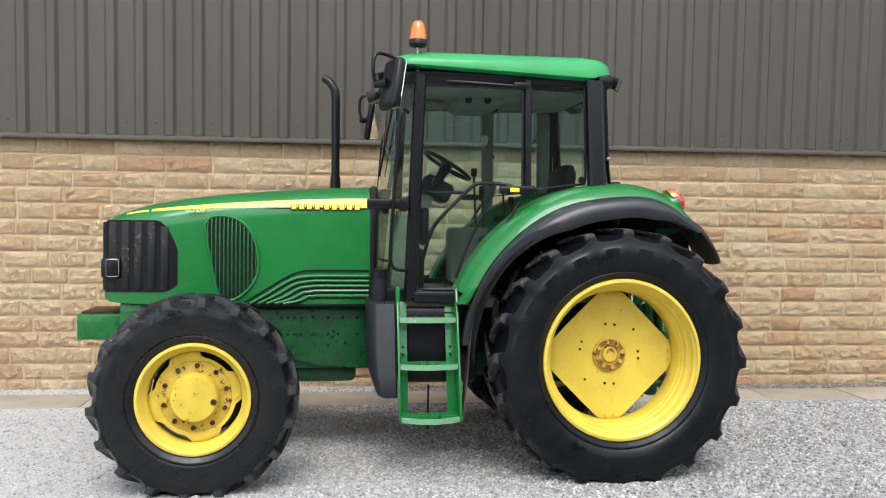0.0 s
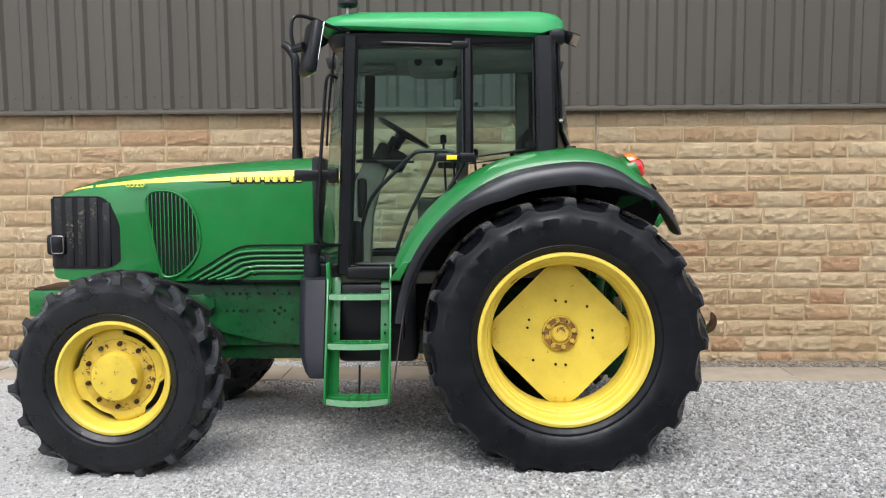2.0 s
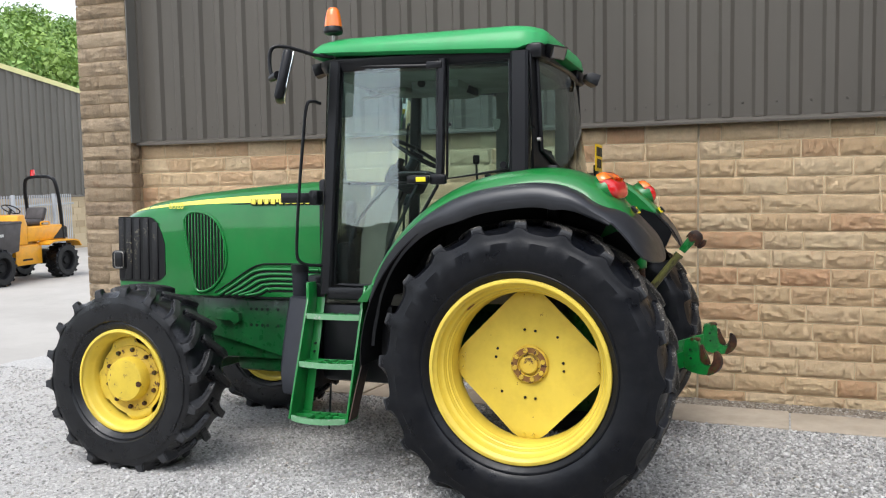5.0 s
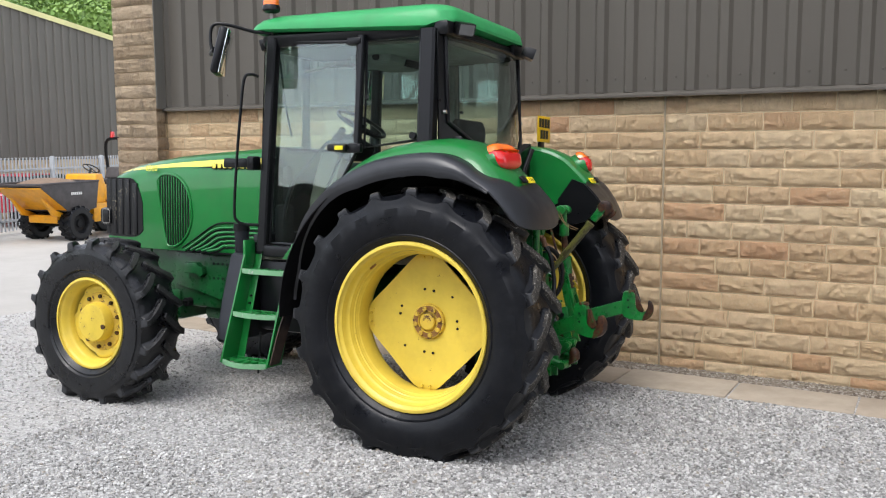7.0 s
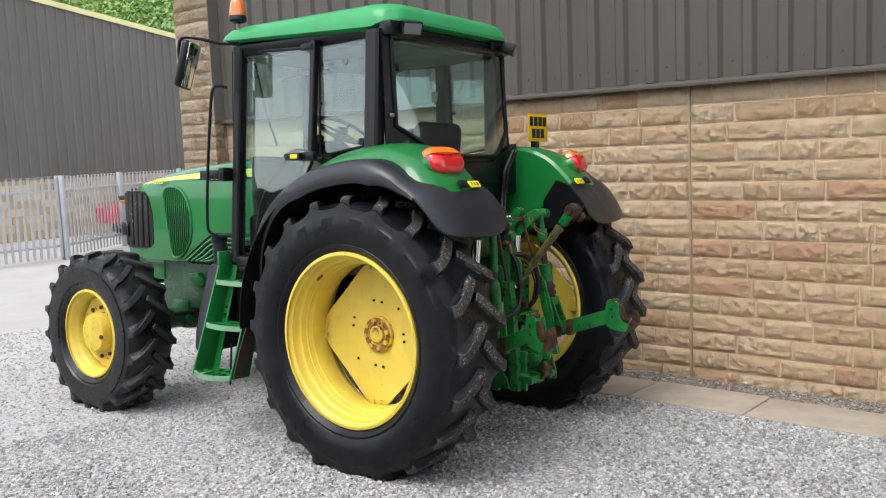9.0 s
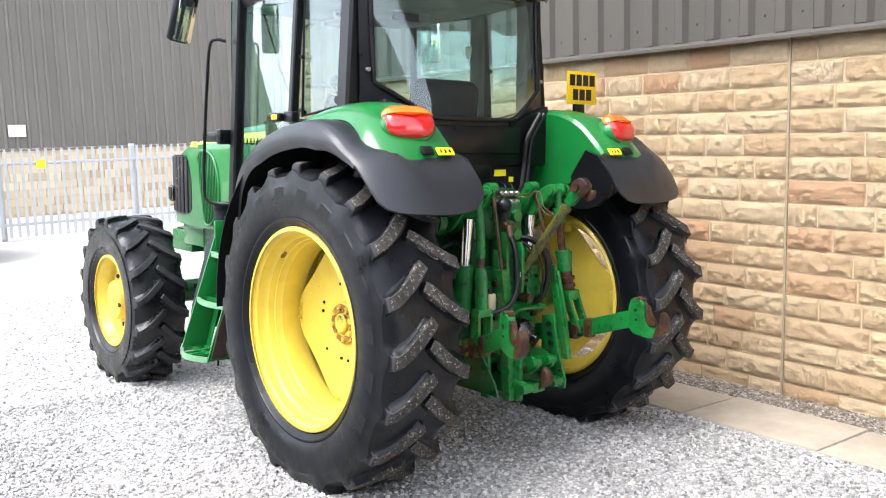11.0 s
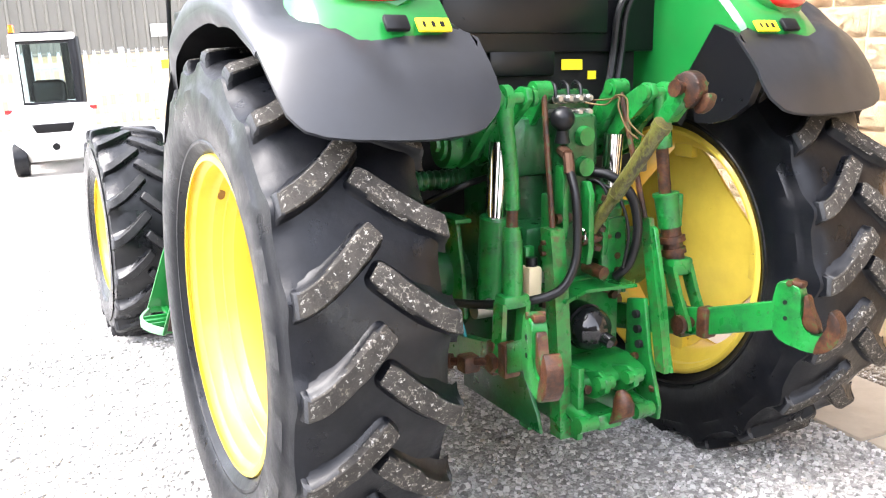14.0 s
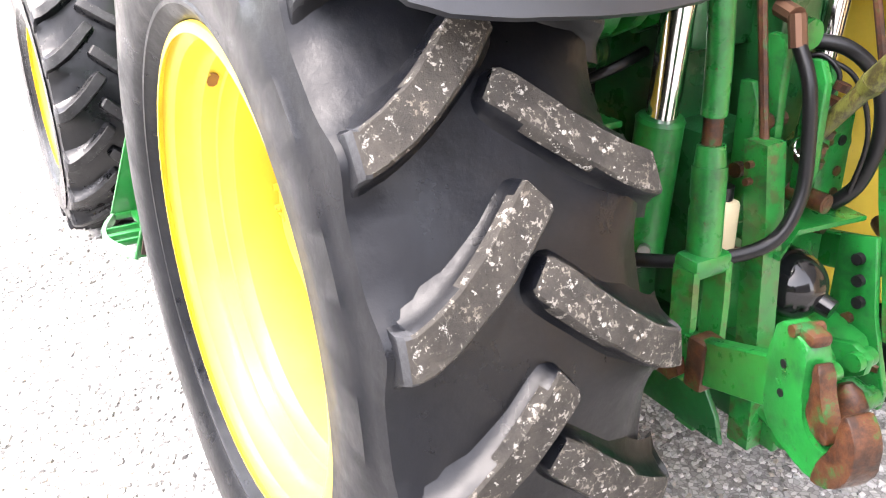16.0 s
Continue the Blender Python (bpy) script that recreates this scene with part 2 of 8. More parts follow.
def stone(name, dark):
    """Split sandstone: each block its own buff, with iron stains and grime."""
    m = Nodes(name)
    shift = m.n.new("ShaderNodeVectorMath")
    shift.operation = "ADD"
    m.l.new(m.co, shift.inputs[0])
    m.l.new(m.math("MULTIPLY", m.random(), 90.0), shift.inputs[1])
    m.co = shift.outputs[0]
    if dark:
        tint = m.ramp(m.random(), [(0.0, (0.40, 0.295, 0.185)), (0.4, (0.52, 0.395, 0.26)), (0.7, (0.60, 0.465, 0.315)), (1.0, (0.44, 0.32, 0.21))])
    else:
        tint = m.ramp(m.random(), [(0.0, (0.76, 0.53, 0.305)), (0.3, (0.84, 0.62, 0.37)), (0.6, (0.88, 0.68, 0.43)), (0.86, (0.78, 0.54, 0.315)), (0.95, (0.72, 0.42, 0.235)), (1.0, (0.76, 0.50, 0.285))])
    streak = m.ramp(m.noise(9.0, 9, 0.75, (0.6, 1, 1.6)), [(0.36, 0.0), (0.68, 1.0)])
    base = m.mix(m.math("MULTIPLY", streak, 0.45), tint, (0.30, 0.215, 0.135) if dark else (0.52, 0.37, 0.21))
    iron = m.ramp(m.noise(7.0, 5, 0.6), [(0.62, 0.0), (0.72, 1.0)])
    base = m.mix(m.math("MULTIPLY", iron, 0.5), base, (0.30, 0.15, 0.07) if dark else (0.60, 0.30, 0.15))
    pale = m.ramp(m.noise(17.0, 6, 0.6, (1, 1, 2.5)), [(0.55, 0.0), (0.8, 1.0)])
    base = m.mix(m.math("MULTIPLY", pale, 0.5), base, (0.60, 0.53, 0.42) if dark else (0.82, 0.69, 0.50))
    grime = m.ramp(m.noise(4.0, 9, 0.75), [(0.50, 0.0), (0.66, 1.0)] if dark else [(0.62, 0.0), (0.8, 1.0)])
    base = m.mix(m.math("MULTIPLY", grime, 0.6 if dark else 0.3), base, (0.12, 0.095, 0.07) if dark else (0.2, 0.15, 0.1))
    m.set(Base_Color=base, Roughness=0.9)
    first = m.bump(m.noise(24.0, 10, 0.72, (1, 1, 1.6)), 1.0, 0.045)
    m.bump(m.noise(75.0, 8, 0.75, (1, 1, 1.5)), 1.0, 0.022, first)
    return m.mat


STONE, STONE_DARK = stone("buff_sandstone", False), stone("weathered_sandstone", True)
m = Nodes("lime_mortar")
m.set(Base_Color=m.mix(m.noise(9.0, 8), (0.50, 0.38, 0.235), (0.60, 0.465, 0.295)), Roughness=0.95)
m.bump(m.noise(120.0, 4), 0.4, 0.004)
MORTAR = m.mat


def cladding(name, colour):
    m = Nodes(name)
    f = m.ramp(m.noise(1.2, 6, 0.6, (1, 1, 0.25)), [(0.3, 0.0), (0.75, 1.0)])
    base = m.mix(f, colour, tuple(c * 0.8 for c in colour))
    spots = m.ramp(m.noise(31.0, 3, 0.5), [(0.76, 0.0), (0.79, 1.0)])
    base = m.mix(m.math("MULTIPLY", spots, 0.5), base, (0.45, 0.45, 0.42))
    m.set(Base_Color=base, Roughness=m.math("ADD", m.math("MULTIPLY", m.noise(5.0, 5), 0.2), 0.40), Specular_IOR_Level=0.26)
    m.bump(m.noise(2.5, 3, 0.5, (1, 1, 0.3)), 0.08, 0.02)
    return m.mat


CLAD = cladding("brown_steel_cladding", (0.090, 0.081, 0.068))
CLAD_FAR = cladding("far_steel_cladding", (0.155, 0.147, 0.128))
VERGE = cladding("yellow_verge_trim", (0.74, 0.71, 0.34))


def across_yard(m, lo, hi, wander):
    """0 to 1 along x, with a wandering edge."""
    sep = m.n.new("ShaderNodeSeparateXYZ")
    m.l.new(m.co, sep.inputs[0])
    x = m.math("ADD", sep.outputs[0], m.math("MULTIPLY", m.math("SUBTRACT", m.noise(0.6, 6, 0.6), 0.5), wander))
    return m.ramp(m.math("DIVIDE", m.math("SUBTRACT", x, lo), hi - lo), [(0.0, 0.0), (1.0, 1.0)])


def paler_left(m):
    """Share of pale grey mixed into the gravel, rising towards -x."""
    return m.math("MULTIPLY", across_yard(m, 2.0, -3.5, 2.5), 0.60)


def darker_right(m):
    """Share of dark grey mixed into the gravel, rising towards the building's corner."""
    return m.math("MULTIPLY", across_yard(m, 1.0, 4.0, 2.5), 0.07)


def gravel_mat(name, per_stone):
    m = Nodes(name)
    if per_stone:
        tone = m.island()
        base = m.ramp(tone, [(0.0, (0.07, 0.069, 0.067)), (0.25, (0.23, 0.227, 0.22)), (0.6, (0.45, 0.445, 0.43)), (0.93, (0.70, 0.695, 0.68)), (1.0, (0.28, 0.23, 0.17))])
        base = m.mix(paler_left(m), base, (0.52, 0.51, 0.49))
        base = m.mix(darker_right(m), base, (0.10, 0.096, 0.09))
        m.set(Base_Color=m.mix(0.25, base, m.ramp(m.noise(160.0, 4), [(0.3, (0.16, 0.155, 0.15)), (0.7, (0.5, 0.49, 0.46))])), Roughness=0.85)
        m.bump(m.noise(180.0, 4), 0.5, 0.004)
        return m.mat
    base = m.ramp(m.voronoi(62.0, out="Color"), [(0.0, (0.10, 0.098, 0.094)), (0.35, (0.27, 0.266, 0.258)), (0.7, (0.43, 0.425, 0.41)), (1.0, (0.66, 0.65, 0.63))])
    big = m.ramp(m.noise(0.9, 6, 0.6), [(0.35, 0.0), (0.7, 1.0)])
    base = m.mix(m.math("MULTIPLY", big, 0.3), base, (0.45, 0.44, 0.42))
    # cell edges darkened: shade between the stones is put into the colour
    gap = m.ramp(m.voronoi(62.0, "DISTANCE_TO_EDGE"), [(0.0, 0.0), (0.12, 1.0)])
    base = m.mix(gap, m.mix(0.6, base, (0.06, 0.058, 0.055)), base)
    base = m.mix(paler_left(m), base, (0.50, 0.49, 0.47))
    base = m.mix(darker_right(m), base, (0.10, 0.096, 0.09))
    m.set(Base_Color=base, Roughness=0.9)
    m.bump(m.voronoi(62.0), -0.9, 0.012)
    return m.mat


m = Nodes("brown_litter")
c = m.ramp(m.island(), [(0.0, (0.08, 0.062, 0.045)), (0.5, (0.17, 0.14, 0.105)), (0.85, (0.27, 0.24, 0.20)), (1.0, (0.38, 0.36, 0.32))])
m.set(Base_Color=c, Roughness=0.95)
LITTER = m.mat
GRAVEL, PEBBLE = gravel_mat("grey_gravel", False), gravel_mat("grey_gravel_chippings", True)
m = Nodes("concrete_yard")
f = m.ramp(m.noise(0.5, 8, 0.65), [(0.35, 0.0), (0.7, 1.0)])
base = m.mix(f, (0.36, 0.34, 0.31), (0.45, 0.43, 0.395))
base = m.mix(m.math("MULTIPLY", m.ramp(m.noise(2.3, 8, 0.7), [(0.55, 0.0), (0.75, 1.0)]), 0.4), base, (0.31, 0.30, 0.28))
m.set(Base_Color=base, Roughness=0.85)
m.bump(m.noise(60.0, 6), 0.3, 0.006)
CONCRETE = m.mat
m = Nodes("paving_slab_stone")
f = m.ramp(m.noise(3.0, 8, 0.7), [(0.35, 0.0), (0.7, 1.0)])
base = m.mix(m.random(), (0.34, 0.285, 0.22), (0.40, 0.345, 0.27))
base = m.mix(m.math("MULTIPLY", f, 0.6), base, (0.20, 0.165, 0.125))
m.set(Base_Color=base, Roughness=0.85)
m.bump(m.noise(40.0, 7), 0.3, 0.006)
SLAB = m.mat
m = Nodes("woodland_leaves")
c = m.ramp(m.island(), [(0.0, (0.07, 0.14, 0.025)), (0.5, (0.12, 0.23, 0.045)), (1.0, (0.18, 0.31, 0.08))])
c = m.mix(m.ramp(m.noise(0.11, 3), [(0.42, 0.0), (0.6, 1.0)]), c, m.ramp(m.island(), [(0.0, (0.13, 0.22, 0.03)), (1.0, (0.27, 0.40, 0.09))]))
m.set(Base_Color=c, Roughness=0.6)
LEAF = m.mat
m = Nodes("grass_slope")
m.set(Base_Color=m.mix(m.noise(0.1, 8), (0.03, 0.07, 0.012), (0.07, 0.13, 0.03)), Roughness=0.9)
HILL = m.mat
m = Nodes("soil_load")
m.set(Base_Color=m.mix(m.noise(6.0, 8), (0.28, 0.20, 0.14), (0.16, 0.11, 0.08)), Roughness=0.95)
m.bump(m.noise(18.0, 8), 0.8, 0.05)
SOIL = m.mat

# ---- mesh tools ----
def shade(bm, angle=0.6):
    for f in bm.faces:
        f.smooth = True
    for e in bm.edges:
        if len(e.link_faces) == 2 and e.calc_face_angle(0.0) > angle:
            e.smooth = False


def part(name, bm, material, parent=None, label="", at=None):
    """Links a bmesh as ONE mesh object, under a thing or a part if given."""
    bmesh.ops.recalc_face_normals(bm, faces=bm.faces)
    shade(bm)
    me = bpy.data.meshes.new(name)
    bm.to_mesh(me)
    bm.free()
    for mat in (material if isinstance(material, (list, tuple)) else [material]):
        me.materials.append(mat)
    ob = new(name, me)
    if parent is not None:
        ob.parent = parent
    if at is not None:
        ob.matrix_local = at
    if label:
        ob["label"] = label
    return ob


def thing(name, m, label, category, group="", kind=""):
    ob = new(name)
    ob.empty_display_size = 0.2
    ob.matrix_world = m
    return tagged(ob, label, category, group, kind)


def BM():
    return bmesh.new()


def box(bm, x0, x1, y0, y1, z0, z1, bev=0.0, m=None, seg=2):
    r = bmesh.ops.create_cube(bm, size=1.0)
    vs = r["verts"]
    for v in vs:
        v.co = Vector(((x0 + x1) / 2 + v.co.x * (x1 - x0), (y0 + y1) / 2 + v.co.y * (y1 - y0), (z0 + z1) / 2 + v.co.z * (z1 - z0)))
    if m is not None:
        for v in vs:
            v.co = m @ v.co
    if bev > 0:
        es = list({e for v in vs for e in v.link_edges})
        bmesh.ops.bevel(bm, geom=es, offset=bev, segments=seg, profile=0.5, affect="EDGES")
    return bm


def ring(bm, centre, u, v, r, n, phase=0.0):
    return [bm.verts.new(centre + u * (r * math.cos(phase + 2 * math.pi * k / n)) + v * (r * math.sin(phase + 2 * math.pi * k / n))) for k in range(n)]


def bridge(bm, a, b):
    n = len(a)
    for k in range(n):
        bm.faces.new((a[k], a[(k + 1) % n], b[(k + 1) % n], b[k]))


def axes(d):
    d = d.normalized()
    u = d.orthogonal().normalized()
    return u, d.cross(u)


def cyl(bm, p0, p1, r0, r1=None, n=16, cap=True):
    p0, p1 = Vector(p0), Vector(p1)
    u, v = axes(p1 - p0)
    a, b = ring(bm, p0, u, v, r0, n), ring(bm, p1, u, v, r0 if r1 is None else r1, n)
    bridge(bm, a, b)
    if cap:
        bm.faces.new(a[::-1]), bm.faces.new(b)
    return bm


def tube(bm, pts, r, n=10, closed=False):
    """A round bar along points, with corners kept smooth by the caller."""
    pts = [Vector(p) for p in pts]
    rings, u = [], None
    for k, p in enumerate(pts):
        if closed:
            d = pts[(k + 1) % len(pts)] - pts[k - 1]
        else:
            d = pts[min(k + 1, len(pts) - 1)] - pts[max(k - 1, 0)]
        d.normalize()
        u = d.orthogonal().normalized() if u is None else (u - d * u.dot(d)).normalized()
        rings.append(ring(bm, p, u, d.cross(u), r[k] if isinstance(r, (list, tuple)) else r, n))
    for a, b in zip(rings, rings[1:]):
        bridge(bm, a, b)
    if closed:
        bridge(bm, rings[-1], rings[0])
    else:
        bm.faces.new(rings[0][::-1]), bm.faces.new(rings[-1])
    return bm


def smooth_path(pts, per=6):
    """Catmull-Rom through points."""
    pts = [Vector(p) for p in pts]
    out = []
    for k in range(len(pts) - 1):
        a, b, c, d = pts[max(k - 1, 0)], pts[k], pts[k + 1], pts[min(k + 2, len(pts) - 1)]
        for j in range(per):
            t = j / per
            out.append(0.5 * ((2 * b) + (c - a) * t + (2 * a - 5 * b + 4 * c - d) * t * t + (3 * b - a - 3 * c + d) * t ** 3))
    return out + [pts[-1]]


def rounded(pts, per=3):
    """A closed outline smoothed through its points."""
    n, out = len(pts), []
    for k in range(n):
        a, b, c, d = (Vector((*pts[(k + j) % n], 0.0)) for j in (-1, 0, 1, 2))
        for j in range(per):
            t = j / per
            p = 0.5 * ((2 * b) + (c - a) * t + (2 * a - 5 * b + 4 * c - d) * t * t + (3 * b - a - 3 * c + d) * t ** 3)
            out.append((p.x, p.y))
    return out


def prism(bm, outline, axis, a0, a1, bev=0.0):
    """A flat outline given in the two other axes, made thick along axis."""
    def at(p, a):
        return Vector({"x": (a, p[0], p[1]), "y": (p[0], a, p[1]), "z": (p[0], p[1], a)}[axis])
    lo, hi = [bm.verts.new(at(p, a0)) for p in outline], [bm.verts.new(at(p, a1)) for p in outline]
    faces = [bm.faces.new(lo[::-1]), bm.faces.new(hi)]
    bridge(bm, lo, hi)
    if bev > 0:
        es = list({e for v in lo + hi for e in v.link_edges})
        bmesh.ops.bevel(bm, geom=es, offset=bev, segments=2, profile=0.5, affect="EDGES")
    return bm


def lathe(bm, profile, n=64, closed=False):
    """Turns (radius, y) about the y axis."""
    rows = []
    for r, y in profile:
        rows.append([bm.verts.new((r * math.cos(2 * math.pi * k / n), y, r * math.sin(2 * math.pi * k / n))) for k in range(n)])
    for a, b in zip(rows, rows[1:]):
        bridge(bm, a, b)
    if closed:
        bridge(bm, rows[-1], rows[0])
    return rows


def loft(bm, sections, closed=True, caps=True):
    rows = [[bm.verts.new(p) for p in s] for s in sections]
    for a, b in zip(rows, rows[1:]):
        for k in range(len(a) if closed else len(a) - 1):
            j = (k + 1) % len(a)
            bm.faces.new((a[k], a[j], b[j], b[k]))
    if caps and closed:
        bm.faces.new(rows[0][::-1]), bm.faces.new(rows[-1])
    return rows


def sheet(bm, rows, thick, direction=None):
    """A grid of points made into a plate: rows of equal length, thickened along each point's normal (or a fixed direction)."""
    grid = [[bm.verts.new(p) for p in r] for r in rows]
    faces = []
    for a, b in zip(grid, grid[1:]):
        for k in range(len(a) - 1):
            faces.append(bm.faces.new((a[k], a[k + 1], b[k + 1], b[k])))
    bmesh.ops.recalc_face_normals(bm, faces=faces)
    bmesh.ops.solidify(bm, geom=faces, thickness=thick)
    return bm


def shell(bm, outer, inner):
    """A plate between two grids of points, closed along its edges."""
    a, b = [[bm.verts.new(p) for p in r] for r in outer], [[bm.verts.new(p) for p in r] for r in inner]
    n, m = len(a) - 1, len(a[0]) - 1
    for g in (a, b):
        for j in range(n):
            for k in range(m):
                bm.faces.new((g[j][k], g[j][k + 1], g[j + 1][k + 1], g[j + 1][k]))
    for j in range(n):
        bm.faces.new((a[j][0], a[j + 1][0], b[j + 1][0], b[j][0])), bm.faces.new((a[j][m], a[j + 1][m], b[j + 1][m], b[j][m]))
    for k in range(m):
        bm.faces.new((a[0][k], a[0][k + 1], b[0][k + 1], b[0][k])), bm.faces.new((a[n][k], a[n][k + 1], b[n][k + 1], b[n][k]))
    return bm


def flat_text(name, words, size, m, material, parent, label=""):
    cu = bpy.data.curves.new(name, "FONT")
    cu.body, cu.size, cu.extrude, cu.align_x, cu.align_y = words, size, 0.002, "CENTER", "CENTER"
    tmp = bpy.data.objects.new(name, cu)
    scene.collection.objects.link(tmp)
    dg = bpy.context.evaluated_depsgraph_get()
    me = bpy.data.meshes.new_from_object(tmp.evaluated_get(dg))
    bpy.data.objects.remove(tmp)
    me.materials.clear()
    me.materials.append(material)
    ob = new(name, me)
    ob.parent = parent
    ob.matrix_local = m
    if label:
        ob["label"] = label
    return ob


# ---- ground, wall and cladding ----
WALL_Y, SLOPE = 8.77, 0.0384


def ground_z(x, y):
    """The yard falls gently towards the building; the concrete on the far side lies level."""
    k = min(1.0, max(0.0, (x + 9.0) / 4.5))
    yy = min(9.2, max(-4.0, y))
    return k * (0.02 - SLOPE * (yy - 6.42))


def grid_sheet(name, xs, ys, lift, material, label, wobble=0.0):
    bm = BM()
    vs = [[bm.verts.new((x, y, ground_z(x, y) + lift + wobble * (noise.noise((x * 0.7, y * 0.7, 3.0)) + 0.6 * noise.noise((x * 2.3, y * 2.3, 9.0))))) for x in xs] for y in ys]
    for a, b in zip(vs, vs[1:]):
        for k in range(len(xs) - 1):
            bm.faces.new((a[k], a[k + 1], b[k + 1], b[k]))
    return tagged(part(name, bm, material), label, "ground", kind="structure")


def steps(a, b, n):
    return [a + (b - a) * k / n for k in range(n + 1)]


grid_sheet("ground", [-2500, -800, -200, -60] + steps(-30, 12, 60) + [40, 200, 800, 2500], [-2500, -800, -200, -60, -20] + steps(-8, 14, 40) + [40, 200, 800, 2500], -0.045, CONCRETE, "pale grey concrete yard sheet reaching to the horizon")


def gravel_bed():
    """Gravel with a ragged edge against the concrete."""
    bm = BM()
    rows = []
    for y in steps(-9.0, 8.78, 90):
        edge = -5.0 + 0.22 * noise.noise((y * 0.9, 1.0, 0.0)) + 0.12 * noise.noise((y * 3.1, 5.0, 0.0)) - 0.06 * max(0.0, 5.0 - y)
        row = []
        for k, x in enumerate([edge - 0.12, edge] + steps(edge + 0.25, 11.0, 90)):
            drop = (0.06, 0.012, 0.0)[min(k, 2)]
            row.append(bm.verts.new((x, y, ground_z(x, y) - drop + 0.006 * noise.noise((x * 1.3, y * 1.3, 3.0)) + 0.004 * noise.noise((x * 4.0, y * 4.0, 7.0)))))
        rows.append(row)
    for a, b in zip(rows, rows[1:]):
        for k in range(len(a) - 1):
            bm.faces.new((a[k], a[k + 1], b[k + 1], b[k]))
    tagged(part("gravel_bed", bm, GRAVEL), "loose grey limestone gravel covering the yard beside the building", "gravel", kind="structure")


gravel_bed()

# stone wall: a mortar backing into which the blocks are set
bm = BM()
box(bm, -3.70, 9.0, WALL_Y + 0.007, WALL_Y + 0.35, -0.3, 2.42)
wall_north = tagged(part("wall_north", bm, MORTAR), "coursed buff sandstone block wall with recessed lime joints", "wall", kind="structure")
bm = BM()
box(bm, -4.30, -3.66, 8.60, WALL_Y + 0.35, -0.3, 8.0)
pilaster = tagged(part("pilaster", bm, MORTAR), "weathered dark sandstone corner pillar with mortared joints", "pillar", kind="structure")


def rib_sheet(name, x0, x1, y, z0, z1, pitch, depth, top, flank, material, label, phase=0.0):
    """Box-profile steel sheet facing -y."""
    bm = BM()
    prof = []
    x = x0 - phase
    while x < x1:
        for dx, dy in ((0, 0), (pitch - top - 2 * flank, 0), (pitch - top - flank, -depth), (pitch - flank, -depth)):
            prof.append((x + dx, y + dy))
        x += pitch
    prof = [(min(max(px, x0), x1), py) for px, py in prof] + [(x1, y)]
    lo = [bm.verts.new((px, py, z0)) for px, py in prof]
    hi = [bm.verts.new((px, py, z1)) for px, py in prof]
    for k in range(len(prof) - 1):
        if (prof[k + 1][0] - prof[k][0]) > 1e-6:
            bm.faces.new((lo[k], lo[k + 1], hi[k + 1], hi[k]))
    return tagged(part(name, bm, material), label, "cladding", kind="structure")


rib_sheet("wall_cladding", -3.64, 9.0, 8.745, 2.40, 9.5, 0.2703, 0.036, 0.066, 0.030, CLAD, "dark brown box-profile steel cladding above the stone wall", 0.1705)
bm = BM()
box(bm, -3.64, 9.0, 8.765, 9.1, 2.42, 9.5)
tagged(part("wall_lining", bm, CLAD), "dark inner face of the steel-clad wall", "wall", kind="structure")
bm = BM()
prism(bm, [(8.675, 2.352), (8.675, 2.372), (8.700, 2.392), (8.757, 2.402), (8.757, 2.376), (8.70, 2.366)], "x", -3.63, 9.0)
tagged(part("drip_flashing", bm, CLAD), "folded brown steel drip flashing under the cladding", "trim", kind="structure")
bm = BM()
for k in range(46):
    x = -3.47 + 0.2703 * k
    cyl(bm, (x, 8.746, 2.52), (x, 8.738, 2.52), 0.010, 0.007, 8)
tagged(part("cladding_screws", bm, CLAD), "row of capped screws along the sheet foot", "screws", kind="stuff")
bm = BM()
prism(bm, [(-3.612, 8.57), (-3.612, 8.745), (-3.56, 8.745), (-3.56, 8.735), (-3.600, 8.735), (-3.600, 8.57)], "z", 2.38, 9.0)
tagged(part("corner_flashing", bm, CLAD_FAR), "grey lead corner flashing between pillar and cladding", "trim", kind="structure")

# unseen walls added behind the camera and to the east, darkening reflections in the glass
bm = BM()
box(bm, -7.4, 22.0, -14.3, -14.0, 0.0, 9.0)
box(bm, 21.7, 22.0, -14.0, 9.0, 0.0, 9.5)
tops = [(-38.0 + 0.55 * k, 3.7 + 0.3 * noise.noise((k * 0.12, 2.0, 0.0))) for k in range(56)]
prism(bm, [(-38.0, 0.0)] + tops + [(-7.4, 0.0)], "y", -16.3, -16.0)
tagged(part("wall_south", bm, CLAD), "unseen plain dark walls added to darken the reflections in the glass", "wall", kind="structure")

# ---- the tractor: x towards its rear, y towards the wall, z up, origin on the ground under the rear axle ----
tractor = thing("tractor", pose(1.76, 6.42, 0.02, -2.2, 0, 1.8), "green farm tractor with yellow wheels and glazed cab on gravel", "tractor")


